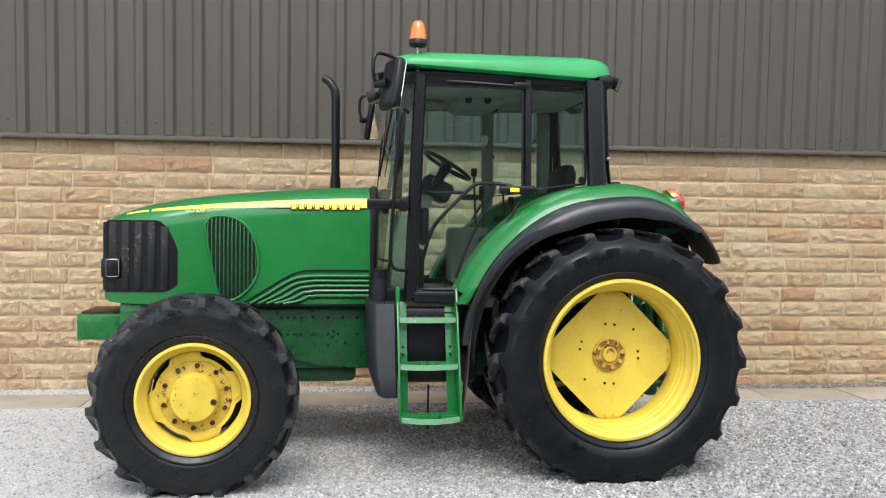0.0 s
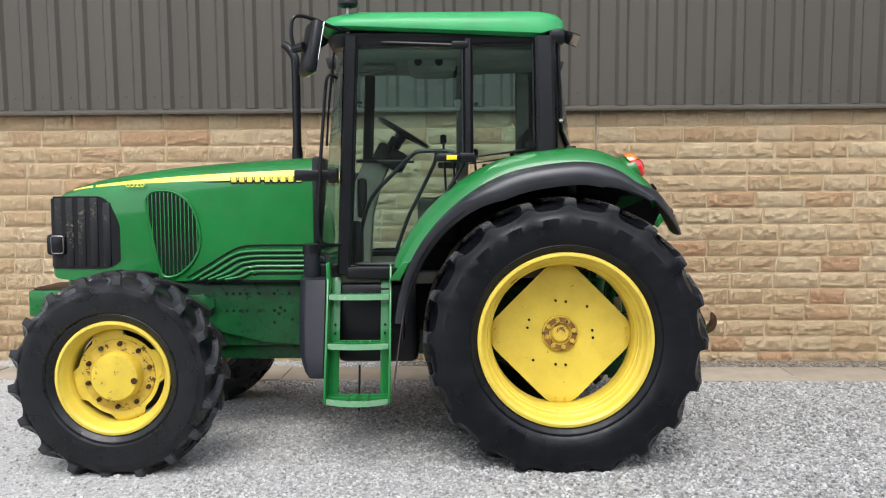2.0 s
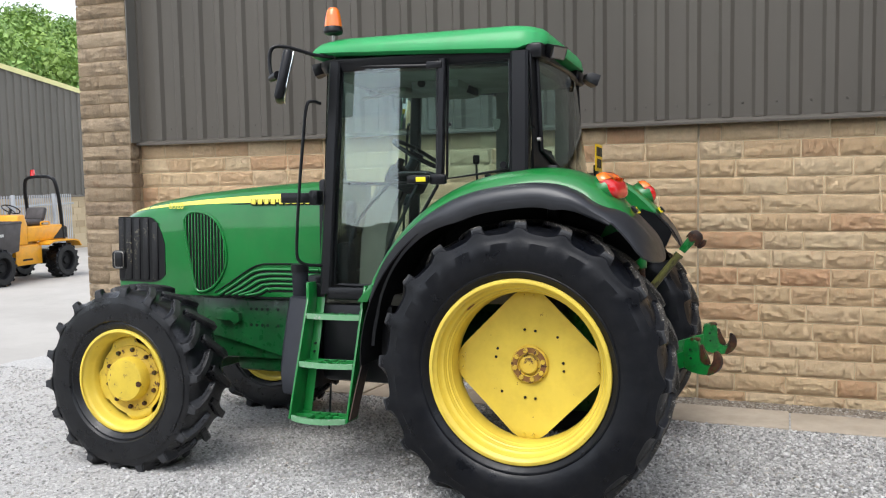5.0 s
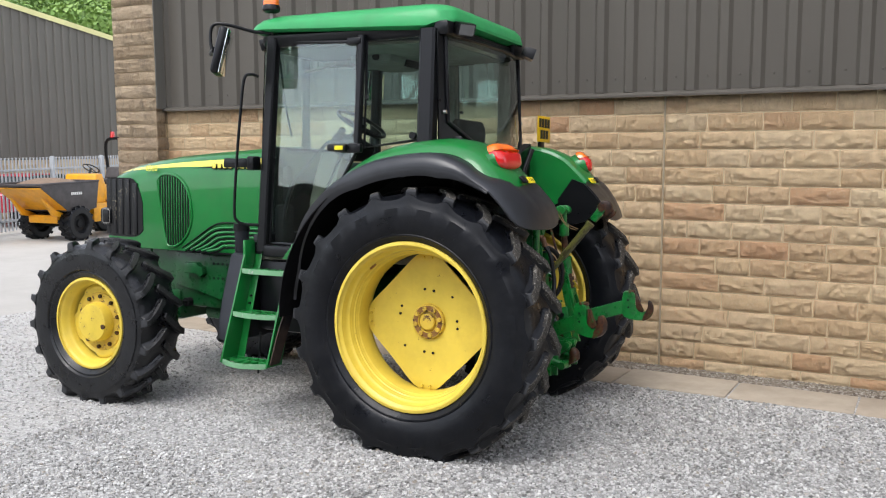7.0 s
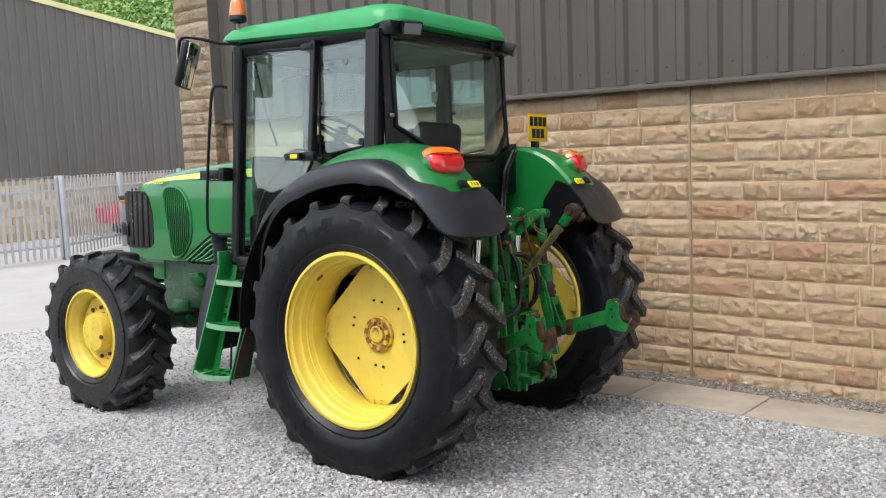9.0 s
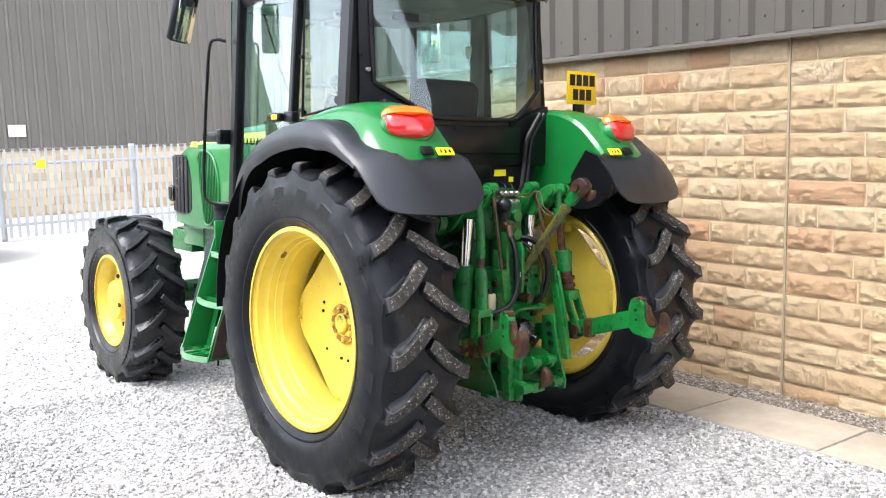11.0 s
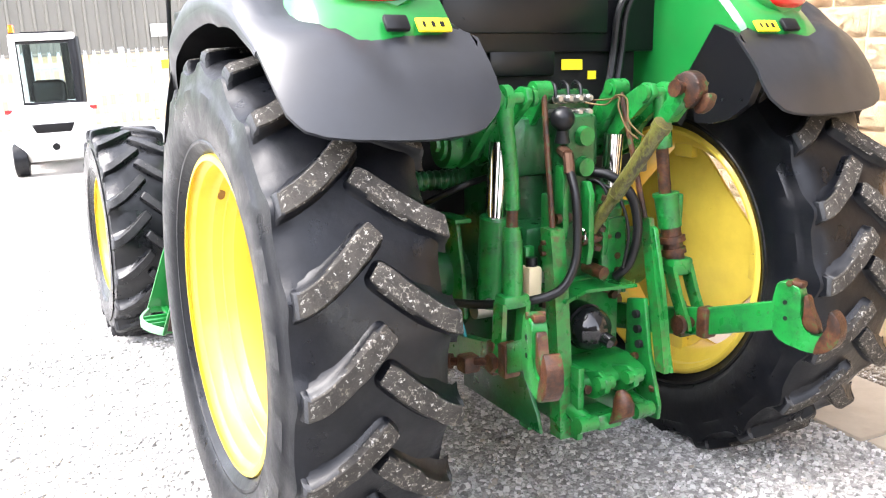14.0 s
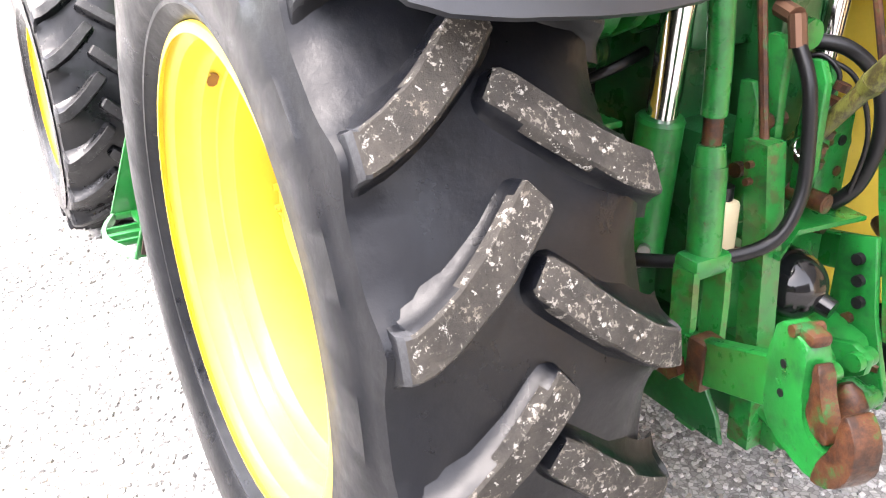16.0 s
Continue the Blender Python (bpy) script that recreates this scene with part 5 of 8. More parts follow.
tube(bm, smooth_path([(-1.06, -0.62, 1.28), (-0.98, -0.61, 1.50), (-0.90, -0.60, 1.66), (-0.808, -0.60, 1.85), (-0.80, -0.60, 1.91)], 4), 0.012, 8)
part("door_stay", bm, BLACK, tractor)
bm = BM()
box(bm, -0.655, -0.565, 0.62, 0.68, 1.6, 2.58, 0.012)
part("pillar_trim", bm, CAB_TAN, tractor, "olive grey plastic pillar lining")
bm = BM()
box(bm, -0.20, -0.10, 0.60, 0.655, 1.75, 2.58, 0.012)
part("pillar_trim", bm, CAB_TAN, tractor)
bm = BM()
loft(bm, [[(x, y, z) for x, y in ((-1.0 + g, -0.22 + g), (-0.66 - g, -0.22 + g), (-0.66 - g, 0.30 - g), (-1.0 + g, 0.30 - g))] for g, z in ((0.06, 2.475), (0.01, 2.50), (0.0, 2.56))])
console = part("roof_console", bm, CAB_GREY, tractor, "pale olive roof console with air vents")
for x, y in ((-0.92, -0.225), (-0.78, -0.225), (-0.92, 0.305), (-0.78, 0.305)):
    bm = BM()
    cyl(bm, (x, y - 0.006, 2.53), (x, y + 0.006, 2.53), 0.026, n=16)
    part("air_vent", bm, DARK, console)
bm = BM()
box(bm, -0.68, -0.655, 0.0, 0.20, 2.485, 2.535, 0.006)
part("radio_front", bm, DARK, console)
bm = BM()
tube(bm, [(-1.30, -0.34, 2.43), (-1.06, -0.30, 2.475)], 0.012, 8)
box(bm, -1.30, -1.08, -0.10, 0.02, 2.50, 2.535, 0.01)
part("visor_arm", bm, CAB_TAN, tractor)
bm = BM()
prism(bm, rounded([(-0.672, 2.36), (-0.615, 2.36), (-0.618, 2.31), (-0.632, 2.285), (-0.656, 2.285), (-0.668, 2.31)], 2), "y", 0.598, 0.602)
part("paper_sticker", bm, WHITE_PLASTIC, tractor, "small white paper sticker on the pillar")
bm = BM()
box(bm, -0.11, 0.11, -0.15, 0.15, -0.07, 0.07, 0.03, pose(-1.12, 0, 1.90, 0, 28, 0), 3)
box(bm, -0.02, 0.02, -0.20, -0.15, -0.02, 0.12, 0.008, pose(-1.14, 0, 1.93, 0, 28, 0))
part("dash_pod", bm, DARK, tractor)
bm = BM()
tube(bm, [(-1.30, -0.55, 1.86), (-1.20, -0.30, 1.865), (-0.95, -0.30, 1.865)], 0.012, 8)
part("grab_bar", bm, BLACK, tractor)
bm = BM()
box(bm, -0.82, -0.64, -0.56, -0.42, 1.30, 1.64, 0.05, None, 3)
part("seat_side", bm, DARK, tractor)
bm = BM()
box(bm, -1.30, -1.24, -0.62, -0.56, 1.5, 1.75, 0.02)
box(bm, -1.36, -1.27, -0.64, -0.50, 1.2, 1.48, 0.03)
part("door_pod", bm, DARK, tractor)

# ---- mudguards ----
def guard_r(a):
    """Green arch: radius from the axle by angle (0 towards the rear, 90 up)."""
    return 1.095 + 0.045 * math.exp(-((a - 77) / 14.0) ** 2) + 0.02 * math.exp(-((a - 105) / 20.0) ** 2) - 0.045 * max(0.0, (68 - a) / 15)


def ext_end(t):
    """Angle at which the black extension ends, by its share of the width: both corners are cut round."""
    line = ((0.0, 43.5), (0.03, 41.0), (0.11, 38.7), (0.2, 38.0), (0.35, 37.7), (0.5, 38.0), (0.7, 39.0), (0.82, 40.2), (0.907, 42.0), (0.955, 45.0), (0.983, 50.0), (1.0, 57.0))
    for (t0, a0), (t1, a1) in zip(line, line[1:]):
        if t <= t1:
            return a0 + (a1 - a0) * (t - t0) / (t1 - t0)
    return line[-1][1]


def ext_r(y, a):
    """Radius of the black extension over the width: shouldered along the green, domed behind it."""
    late = min(1.0, max(0.0, (y - 0.78) / 0.12))
    w = min(1.0, max(0.0, (55 + 12 * late - a) / 12))
    w = w * w * (3 - 2 * w)
    edge = [(0.49, 0.014), (0.72, 0.016), (0.80, 0.026), (0.86, 0.060), (0.895, 0.096), (0.92, 0.104), (0.96, 0.096), (1.02, 0.096), (1.055, 0.101), (1.082, 0.112), (1.10, 0.128), (1.111, 0.148), (1.116, 0.165)]
    low = edge[-1][1]
    for (y0, d0), (y1, d1) in zip(edge, edge[1:]):
        if y <= y1:
            low = d0 + (d1 - d0) * max(0.0, y - y0) / (y1 - y0)
            break
    dome = 0.014 + 0.150 * (1 - max(0.0, 1 - ((y - 0.49) / 0.627) ** 2.6) ** 0.5)
    return guard_r(a) + 0.024 * w - 0.00013 * max(0.0, 56 - a) ** 2 - low + (low - dome) * w


AX, AZ = -0.06, 0.80
for s in (-1, 1):
    # green top
    rows = []
    for a in steps(158, 54, 34):
        k = min(1.0, max(0.0, (84 - a) / 24))
        k = k * k * (3 - 2 * k)
        r = guard_r(a) - 0.020 * max(0.0, (58 - a) / 4) ** 2
        ca, sa = math.cos(radians(a)), math.sin(radians(a))
        rows.append([(AX + (r + dr) * ca, s * y, AZ + (r + dr) * sa) for y, dr in ((0.545, -0.03), (0.56, -0.010), (0.60, 0.0), (0.72, 0.0), (0.80 + 0.04 * k, -0.010), (0.86 + 0.055 * k, -0.032), (0.90 + 0.065 * k, -0.062), (0.918 + 0.068 * k, -0.095))])
    bm = BM()
    sheet(bm, rows, 0.006)
    guard = part("mudguard", bm, GREEN, tractor, "green rear mudguard with black flexible extension", Matrix.Translation((0, 0.04, 0)))
    # green inner side plate
    bm = BM()
    top = [(AX + (guard_r(a) - 0.03) * math.cos(radians(a)), AZ + (guard_r(a) - 0.03) * math.sin(radians(a))) for a in steps(128, 53, 16)]
    prism(bm, top + [(0.34, 1.52), (0.10, 1.42), (-0.10, 1.42), (-0.60, 1.50)], "y", s * 0.542, s * 0.552)
    part("mudguard_side", bm, GREEN, guard)
    # black extension: band under the green shoulder, spreading to a full-width dome behind it
    rows = []
    for v in range(50):
        row = []
        for k in range(33):
            t = 0.5 - 0.5 * math.cos(math.pi * min(k, 29) / 29)
            a = 176 + (ext_end(t) - 176) * min(v, 49) / 49
            q = min(1.0, max(0.0, (64.0 - a) / 9))
            yin = 0.898 - 0.408 * q
            y = yin + (1.115 - 0.175 * min(1.0, max(0.0, (a - 112) / 52)) ** 1.4 - 0.024 * min(1.0, max(0.0, (76 - a) / 18)) - yin) * t
            rr = ext_r(y, a) - (0.0, 0.022, 0.044, 0.064)[max(0, k - 29)] * min(1.0, 0.08 + max(0.0, (a - 52) / 26))
            y -= (0.0, -0.003, -0.001, 0.012)[max(0, k - 29)]
            y += 0.085 * max(0.0, min(1.0, (y - 0.5) / 0.55)) if s > 0 else 0.0
            row.append((AX + rr * math.cos(radians(a)), s * y, AZ + rr * math.sin(radians(a))))
        rows.append(row)
    bm = BM()
    shell(bm, rows, [[(x - 0.010 * (x - AX), y, z - 0.010 * (z - AZ)) for x, y, z in r] for r in rows])
    part("mudguard_extension", bm, FENDER_BLACK, guard, "black flexible mudguard extension, scuffed")
    # inner side in a deeper black than the extension: its shade is painted in
    bm = BM()
    arcs = [(AX + (ext_r(0.5, a) - 0.016) * math.cos(radians(a)), AZ + (ext_r(0.5, a) - 0.016) * math.sin(radians(a))) for a in steps(56, 46, 8)]
    prism(bm, arcs + [(0.60, 1.43), (0.52, 1.375), (0.44, 1.355), (0.36, 1.354), (0.324, 1.537), (0.43, 1.687)], "y", s * 0.505, s * 0.535)
    part("extension_side", bm, BLACK, guard)
    # inner black wheel arch
    rows = []
    for a in steps(182, 62, 24):
        rows.append([(AX + r * math.cos(radians(a)), s * y, AZ + r * math.sin(radians(a))) for y, r in ((0.575, 0.60), (0.56, 0.80), (0.565, 0.945), (0.75, 0.945), (0.93, 0.945), (1.085, 0.945))])
    bm = BM()
    sheet(bm, rows, 0.006)
    part("wheel_arch_liner", bm, DARK, guard)
    bm = BM()
    flap = [[(-0.965 - 0.135 * (1.23 - z), s * (y0 + (out - y0) * k / 5) - 0.04, z + 0.012 * math.sin(3.1 * k)) for k in range(6)] for z, y0, out in ((1.23, 0.72, 0.80), (1.05, 0.78, 0.875), (0.85, 0.84, 0.945), (0.62, 0.91, 1.02), (0.44, 0.96, 1.06))]
    sheet(bm, flap, 0.007)
    part("mud_flap", bm, FLAP, guard, "black rubber mud flap caked with brown dirt")
    # tail lamp: amber above red, on a green pod
    lm = Matrix.Translation((0.435, -0.755 if s < 0 else 0.805, 1.822)) @ Matrix.Rotation(radians(s * 12), 4, "Z") @ Matrix.Rotation(radians(-20), 4, "Y")
    bm = BM()
    loft(bm, [[lm @ Vector((x, y * k, z * k - 0.02)) for y, z in [(0.132 * math.cos(t), 0.092 * math.sin(t)) for t in [2 * math.pi * j / 24 for j in range(24)]]] for x, k in ((-0.16, 0.9), (-0.06, 1.06), (-0.005, 1.04), (0.006, 0.98))])
    pod = part("lamp_pod", bm, GREEN, guard)
    for name, lo, hi, mat in (("red_lens", -1.0, 0.30, LENS_RED), ("amber_lens", 0.30, 1.0, LENS_AMBER)):
        bm = BM()
        rows = []
        for x, k in ((-0.02, 1.0), (0.012, 0.985), (0.028, 0.90), (0.039, 0.72), (0.045, 0.4), (0.046, 0.03)):
            row = []
            for j in range(32):
                t = 2 * math.pi * j / 32
                cy, cz = abs(math.cos(t)) ** 0.6 * math.copysign(1, math.cos(t)), abs(math.sin(t)) ** 0.6 * math.copysign(1, math.sin(t))
                row.append(lm @ Vector((x - 0.03 * max(0, cz), 0.128 * cy * k, 0.088 * max(lo, min(hi, cz * k)))))
            rows.append(row)
        loft(bm, rows)
        part(name, bm, mat, pod)
    bm = BM()
    box(bm, -0.004, 0.006, -0.05, 0.05, -0.022, 0.022, 0.003, Matrix.Translation((0.545, s * 0.625, 1.678)) @ Matrix.Rotation(radians(-38), 4, "Y"))
    part("guard_sticker", bm, STICKER, guard, "yellow warning sticker")
    bm = BM()
    box(bm, -0.004, 0.014, -0.035, 0.035, -0.024, 0.024, 0.006, Matrix.Translation((0.542, s * 0.735, 1.680)) @ Matrix.Rotation(radians(-38), 4, "Y"))
    part("reflector_switch", bm, BLACK, guard)
    for k in range(3):
        bm = BM()
        box(bm, 0.006, 0.0075, -0.034 + 0.026 * k, -0.026 + 0.028 * k, -0.010, 0.008, 0.0, Matrix.Translation((0.545, s * 0.625, 1.678)) @ Matrix.Rotation(radians(-38), 4, "Y"))
        part("sticker_mark", bm, BLACK, guard)

# number plate on the wall-side mudguard, characters as bars
bm = BM()
box(bm, 0.058, 0.066, 0.785, 1.055, 1.972, 2.172, 0.003)
plate = part("number_plate", bm, PLATE_YELLOW, tractor, "square yellow rear number plate with dark bars")
for row, n in ((2.118, 4), (2.030, 3)):
    for k in range(n):
        w = 0.048
        y = 0.92 + (k - (n - 1) / 2) * 0.060
        bm = BM()
        box(bm, 0.066, 0.069, y - w / 2, y + w / 2, row - 0.034, row + 0.034, 0.001)
        part("plate_bar", bm, PLATE_BLACK, plate)
bm = BM()
box(bm, 0.03, 0.058, 0.87, 0.96, 1.86, 2.02, 0.008)
part("plate_bracket", bm, BLACK, plate)

# ---- steps and tank ----
def leaning(z):
    """The ladder leans out towards its foot."""
    return -(0.80 + 0.28 * (1.22 - z) / 0.8)


# rubbed green, lightened further: the sky's sheen on the treads is painted in
EDGE_SHEEN = paint("rubbed_step_edge_sheen", (0.16, 0.36, 0.19), 0.4, (0.25, 0.34, 0.24), 0.6, ((0.36, 0.38, 0.33), 0.60), 0.2)
for x in (-1.46, -1.085):
    inward = 1 if x < -1.2 else -1
    bm = BM()
    prism(bm, [(leaning(1.22), 1.22), (leaning(0.425), 0.425), (leaning(0.425) + 0.165, 0.42), (leaning(1.22) + 0.115, 1.22)], "x", x - 0.003, x + 0.003, 0.001)
    rail_ob = part("ladder_side", bm, GREEN, tractor, "green folded steel ladder side")
    bm = BM()
    prism(bm, [(leaning(1.20) + 0.108, 1.20), (leaning(0.43) + 0.158, 0.43), (leaning(0.43) + 0.164, 0.43), (leaning(1.20) + 0.114, 1.20)], "x", min(x, x + inward * 0.062), max(x, x + inward * 0.062), 0.001)
    part("ladder_flange", bm, GREEN, rail_ob)
    bm = BM()
    box(bm, x - 0.011 if inward > 0 else x - 0.003, x + 0.003 if inward > 0 else x + 0.011, 0.0, 0.010, 0.0, 0.835, 0.003, Matrix.Translation((0, leaning(0.425) - 0.003, 0.425)) @ Matrix.Rotation(math.atan(-0.35), 4, "X"))
    part("ladder_edge", bm, GREEN, rail_ob)
    for z in (0.80, 0.85):
        bm = BM()
        p = Vector((x + inward * 0.034, leaning(z) + 0.13, z))
        cyl(bm, p + Vector((0, -0.014, 0)), p + Vector((0, 0.012, 0)), 0.007, n=8)
        part("bolt_hole", bm, DARK, rail_ob)
bm = BM()
box(bm, -1.475, -1.452, leaning(1.15) - 0.008, leaning(1.15) + 0.09, 1.06, 1.235, 0.004)
part("ladder_bracket", bm, GREEN, tractor)
for z in (1.03, 0.745, 0.435):
    y0, y1 = leaning(z), leaning(z) + 0.155
    bow = {1.03: 0.016, 0.745: 0.030, 0.435: 0.062}[z]
    front = [(-1.455 + 0.365 * k / 12, y0 - bow * math.sin(math.pi * k / 12)) for k in range(13)]
    bm = BM()
    box(bm, -1.455, -1.090, y1 - 0.012, y1, z - 0.018, z + 0.010, 0.003)
    for k in (0, 2, 3, 4, 6):
        px, py = front[2 * k]
        box(bm, px - (0.013 if k == 3 else 0.007), px + (0.013 if k == 3 else 0.007), py + 0.006, y1 - 0.006, z - 0.012, z + 0.009, 0.002)
    box(bm, -1.452, -1.093, (y0 + y1) / 2 - 0.012, (y0 + y1) / 2 + 0.012, z - 0.012, z + 0.009, 0.002)
    tread = part("step_tread", bm, GREEN, tractor, "green open-grid step tread")
    bm = BM()
    prism(bm, front + [(px, py + 0.014) for px, py in front[::-1]], "z", z - 0.020, z + 0.013, 0.003)
    part("tread_edge", bm, EDGE_SHEEN, tread, "rubbed step edge, paler with sky sheen put into the colour")
bm = BM()
tube(bm, [(-1.27, -0.9, 0.62), (-1.275, -0.92, 0.34)], 0.007, 6)
part("earth_strap", bm, BLACK, tractor)
bm = BM()
loft(bm, [[(-1.648 + c, -0.40, z), (-1.648 + c, y + 0.075, z), (-1.635 + c, y + 0.045, z), (-1.608 + 0.7 * c, y + 0.006, z), (-1.596 + 0.7 * c, y, z), (-1.484, y, z), (-1.472, y + 0.012, z), (-1.472, -0.40, z)] for z, y, c in ((1.14, -0.775, 0.01), (1.125, -0.80, 0.0), (1.06, -0.825, 0.0), (0.85, -0.890, 0.0), (0.68, -0.945, 0.012), (0.58, -0.972, 0.045), (0.552, -0.968, 0.06), (0.545, -0.95, 0.075))])
tank = part("fuel_tank", bm, TANK_BLACK, tractor, "black moulded plastic fuel tank")
bm = BM()
tube(bm, [(-1.575, -0.66, 1.06), (-1.575, -0.715, 1.16), (-1.575, -0.725, 1.30)], [0.058, 0.053, 0.050], 18)
part("tank_filler", bm, TANK_BLACK, tank)
bm = BM()
cyl(bm, (-1.575, -0.725, 1.295), (-1.575, -0.727, 1.345), 0.058, 0.054, 20)
part("filler_cap", bm, BLACK, tank)
bm = BM()
box(bm, -1.42, -0.92, -0.74, -0.25, 0.60, 1.10, 0.04)
part("battery_box", bm, BLACK, tractor)
bm = BM()
box(bm, -1.42, -0.92, 0.25, 0.74, 0.60, 1.10, 0.04)
part("tool_box", bm, BLACK, tractor)
bm = BM()
prism(bm, [(-1.09, 1.13), (-1.02, 1.13), (-0.96, 1.24), (-1.0, 1.24)], "y", -0.90, -0.72, 0.004)
part("ladder_bracket", bm, GREEN, tractor)

# ---- rear housing and three-point linkage ----
bm = BM()
box(bm, -0.60, 0.24, -0.22, 0.22, 0.50, 1.26, 0.04)
part("rear_housing", bm, GREEN_CAST_SHADED, tractor, "green cast rear transmission housing")
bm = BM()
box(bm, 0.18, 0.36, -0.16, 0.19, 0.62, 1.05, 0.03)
part("pto_housing", bm, GREEN_CAST_SHADED, tractor)
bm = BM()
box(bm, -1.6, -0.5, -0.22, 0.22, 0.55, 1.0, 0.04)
part("gearbox", bm, GREEN_CAST_SHADED, tractor)
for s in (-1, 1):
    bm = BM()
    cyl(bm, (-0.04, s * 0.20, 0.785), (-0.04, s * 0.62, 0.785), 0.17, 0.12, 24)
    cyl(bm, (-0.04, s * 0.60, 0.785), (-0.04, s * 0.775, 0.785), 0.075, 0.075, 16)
    part("axle_housing", bm, GREEN_CAST_SHADED, tractor)
bm = BM()
cyl(bm, (0.20, -0.36, 1.315), (0.20, 0.36, 1.315), 0.055, n=20)
part("rockshaft", bm, GREEN_CAST_SHADED, tractor)
bm = BM()
box(bm, 0.02, 0.30, -0.18, 0.18, 1.20, 1.40, 0.03)
part("hydraulic_block", bm, GREEN_CAST_SHADED, tractor)
for s in (-1, 1):
    bm = BM()
    cyl(bm, (0.20, s * 0.345, 1.315), (0.20, s * 0.385, 1.315), 0.078, 0.074, 22)
    cyl(bm, (0.20, s * 0.385, 1.315), (0.20, s * 0.395, 1.315), 0.050, 0.046, 18)
    cyl(bm, (0.20, s * 0.395, 1.315), (0.20, s * 0.408, 1.315), 0.022, 0.020, 12)
    part("shaft_cap", bm, GREEN_OLD, tractor)
    # forked lift arm
    arm = None
    for d in (-0.035, 0.035):
        bm = BM()
        prism(bm, [(0.12, 1.28), (0.20, 1.235), (0.28, 1.27), (0.37, 1.37), (0.47, 1.435), (0.50, 1.465), (0.49, 1.50), (0.45, 1.505), (0.35, 1.455), (0.24, 1.40), (0.13, 1.37)], "y", s * 0.275 + d - 0.012, s * 0.275 + d + 0.012, 0.006)
        ob = part("lift_arm", bm, GREEN_OLD, tractor, "green linkage lift arm cheek")
        arm = arm or ob
    bm = BM()
    cyl(bm, (0.468, s * 0.21, 1.470), (0.468, s * 0.345, 1.470), 0.018, n=12)
    cyl(bm, (0.468, s * 0.333, 1.470), (0.468, s * 0.350, 1.470), 0.030, n=14)
    cyl(bm, (0.468, s * 0.208, 1.470), (0.468, s * 0.222, 1.470), 0.028, n=14)
    part("arm_pin", bm, GREEN_OLD, arm)
    # assist ram
    bm = BM()
    cyl(bm, (0.262, s * 0.235, 0.775), (0.285, s * 0.232, 1.075), 0.050, n=28)
    cyl(bm, (0.285, s * 0.232, 1.075), (0.286, s * 0.232, 1.083), 0.052, 0.046, 28)
    ram = part("lift_ram", bm, GREEN_OLD, tractor, "green hydraulic lift ram with chromed rod")
    bm = BM()
    cyl(bm, (0.286, s * 0.232, 1.075), (0.308, s * 0.230, 1.33), 0.034, n=24)
    part("ram_rod", bm, CHROME, ram)
    bm = BM()
    cyl(bm, (0.262, s * 0.20, 0.765), (0.262, s * 0.30, 0.765), 0.03, n=16)
    cyl(bm, (0.30, s * 0.26, 0.80), (0.315, s * 0.275, 0.80), 0.014, n=8)
    part("ram_foot", bm, STEEL, ram)
    bm = BM()
    prism(bm, [(0.10, 0.74), (0.27, 0.74), (0.25, 0.90), (0.22, 1.06), (0.10, 1.08)], "y", s * 0.325, s * 0.34, 0.004)
    box(bm, 0.10, 0.25, s * 0.33 - 0.03, s * 0.33 + 0.03, 1.06, 1.075, 0.004)
    part("ram_bracket", bm, GREEN_OLD, tractor)

# left lift rod: eye and bowed upper bar, thread, sleeve, fork
bm = BM()
tube(bm, smooth_path([(0.470, -0.312, 1.475), (0.478, -0.316, 1.42), (0.483, -0.308, 1.34), (0.480, -0.295, 1.24), (0.476, -0.288, 1.14)], 4), [0.030, 0.030, 0.029, 0.028, 0.027, 0.026, 0.025, 0.0245, 0.024, 0.024, 0.024, 0.024, 0.024, 0.024, 0.024, 0.024, 0.0245], 14)
rod = part("lift_rod", bm, GREEN_OLD, tractor, "green adjustable lift rod with fork end")
bm = BM()
cyl(bm, (0.468, -0.30, 1.470), (0.468, -0.326, 1.470), 0.042, n=18)
part("rod_eye", bm, GREEN_OLD, rod)
bm = BM()
cyl(bm, (0.476, -0.288, 1.15), (0.480, -0.290, 1.07), 0.0185, n=12)
part("rod_thread", bm, RUST, rod)
bm = BM()
cyl(bm, (0.480, -0.290, 1.085), (0.483, -0.291, 1.045), 0.026, 0.030, n=14)
cyl(bm, (0.483, -0.291, 1.045), (0.502, -0.302, 0.875), 0.033, n=16)
part("rod_sleeve", bm, GREEN_OLD, rod)
bm = BM()
box(bm, -0.032, 0.032, -0.048, 0.048, -0.022, 0.022, 0.012, Matrix.Translation((0.506, -0.305, 0.862)))
part("fork_yoke", bm, GREEN_OLD, rod)
for d in (-0.042, 0.042):
    bm = BM()
    loft(bm, [[(x + dx, y + d + dy, z) for dx, dy in ((-0.027, -0.008), (0.027, -0.008), (0.027, 0.008), (-0.027, 0.008))] for x, y, z in ((0.508, -0.306, 0.86), (0.525, -0.32, 0.78), (0.545, -0.342, 0.70), (0.552, -0.350, 0.665))])
    part("rod_fork", bm, GREEN_OLD, rod)
bm = BM()
cyl(bm, (0.548, -0.40, 0.69), (0.548, -0.28, 0.69), 0.018, n=12)
cyl(bm, (0.548, -0.415, 0.69), (0.548, -0.395, 0.69), 0.030, n=6)
part("fork_pin", bm, RUST, rod)

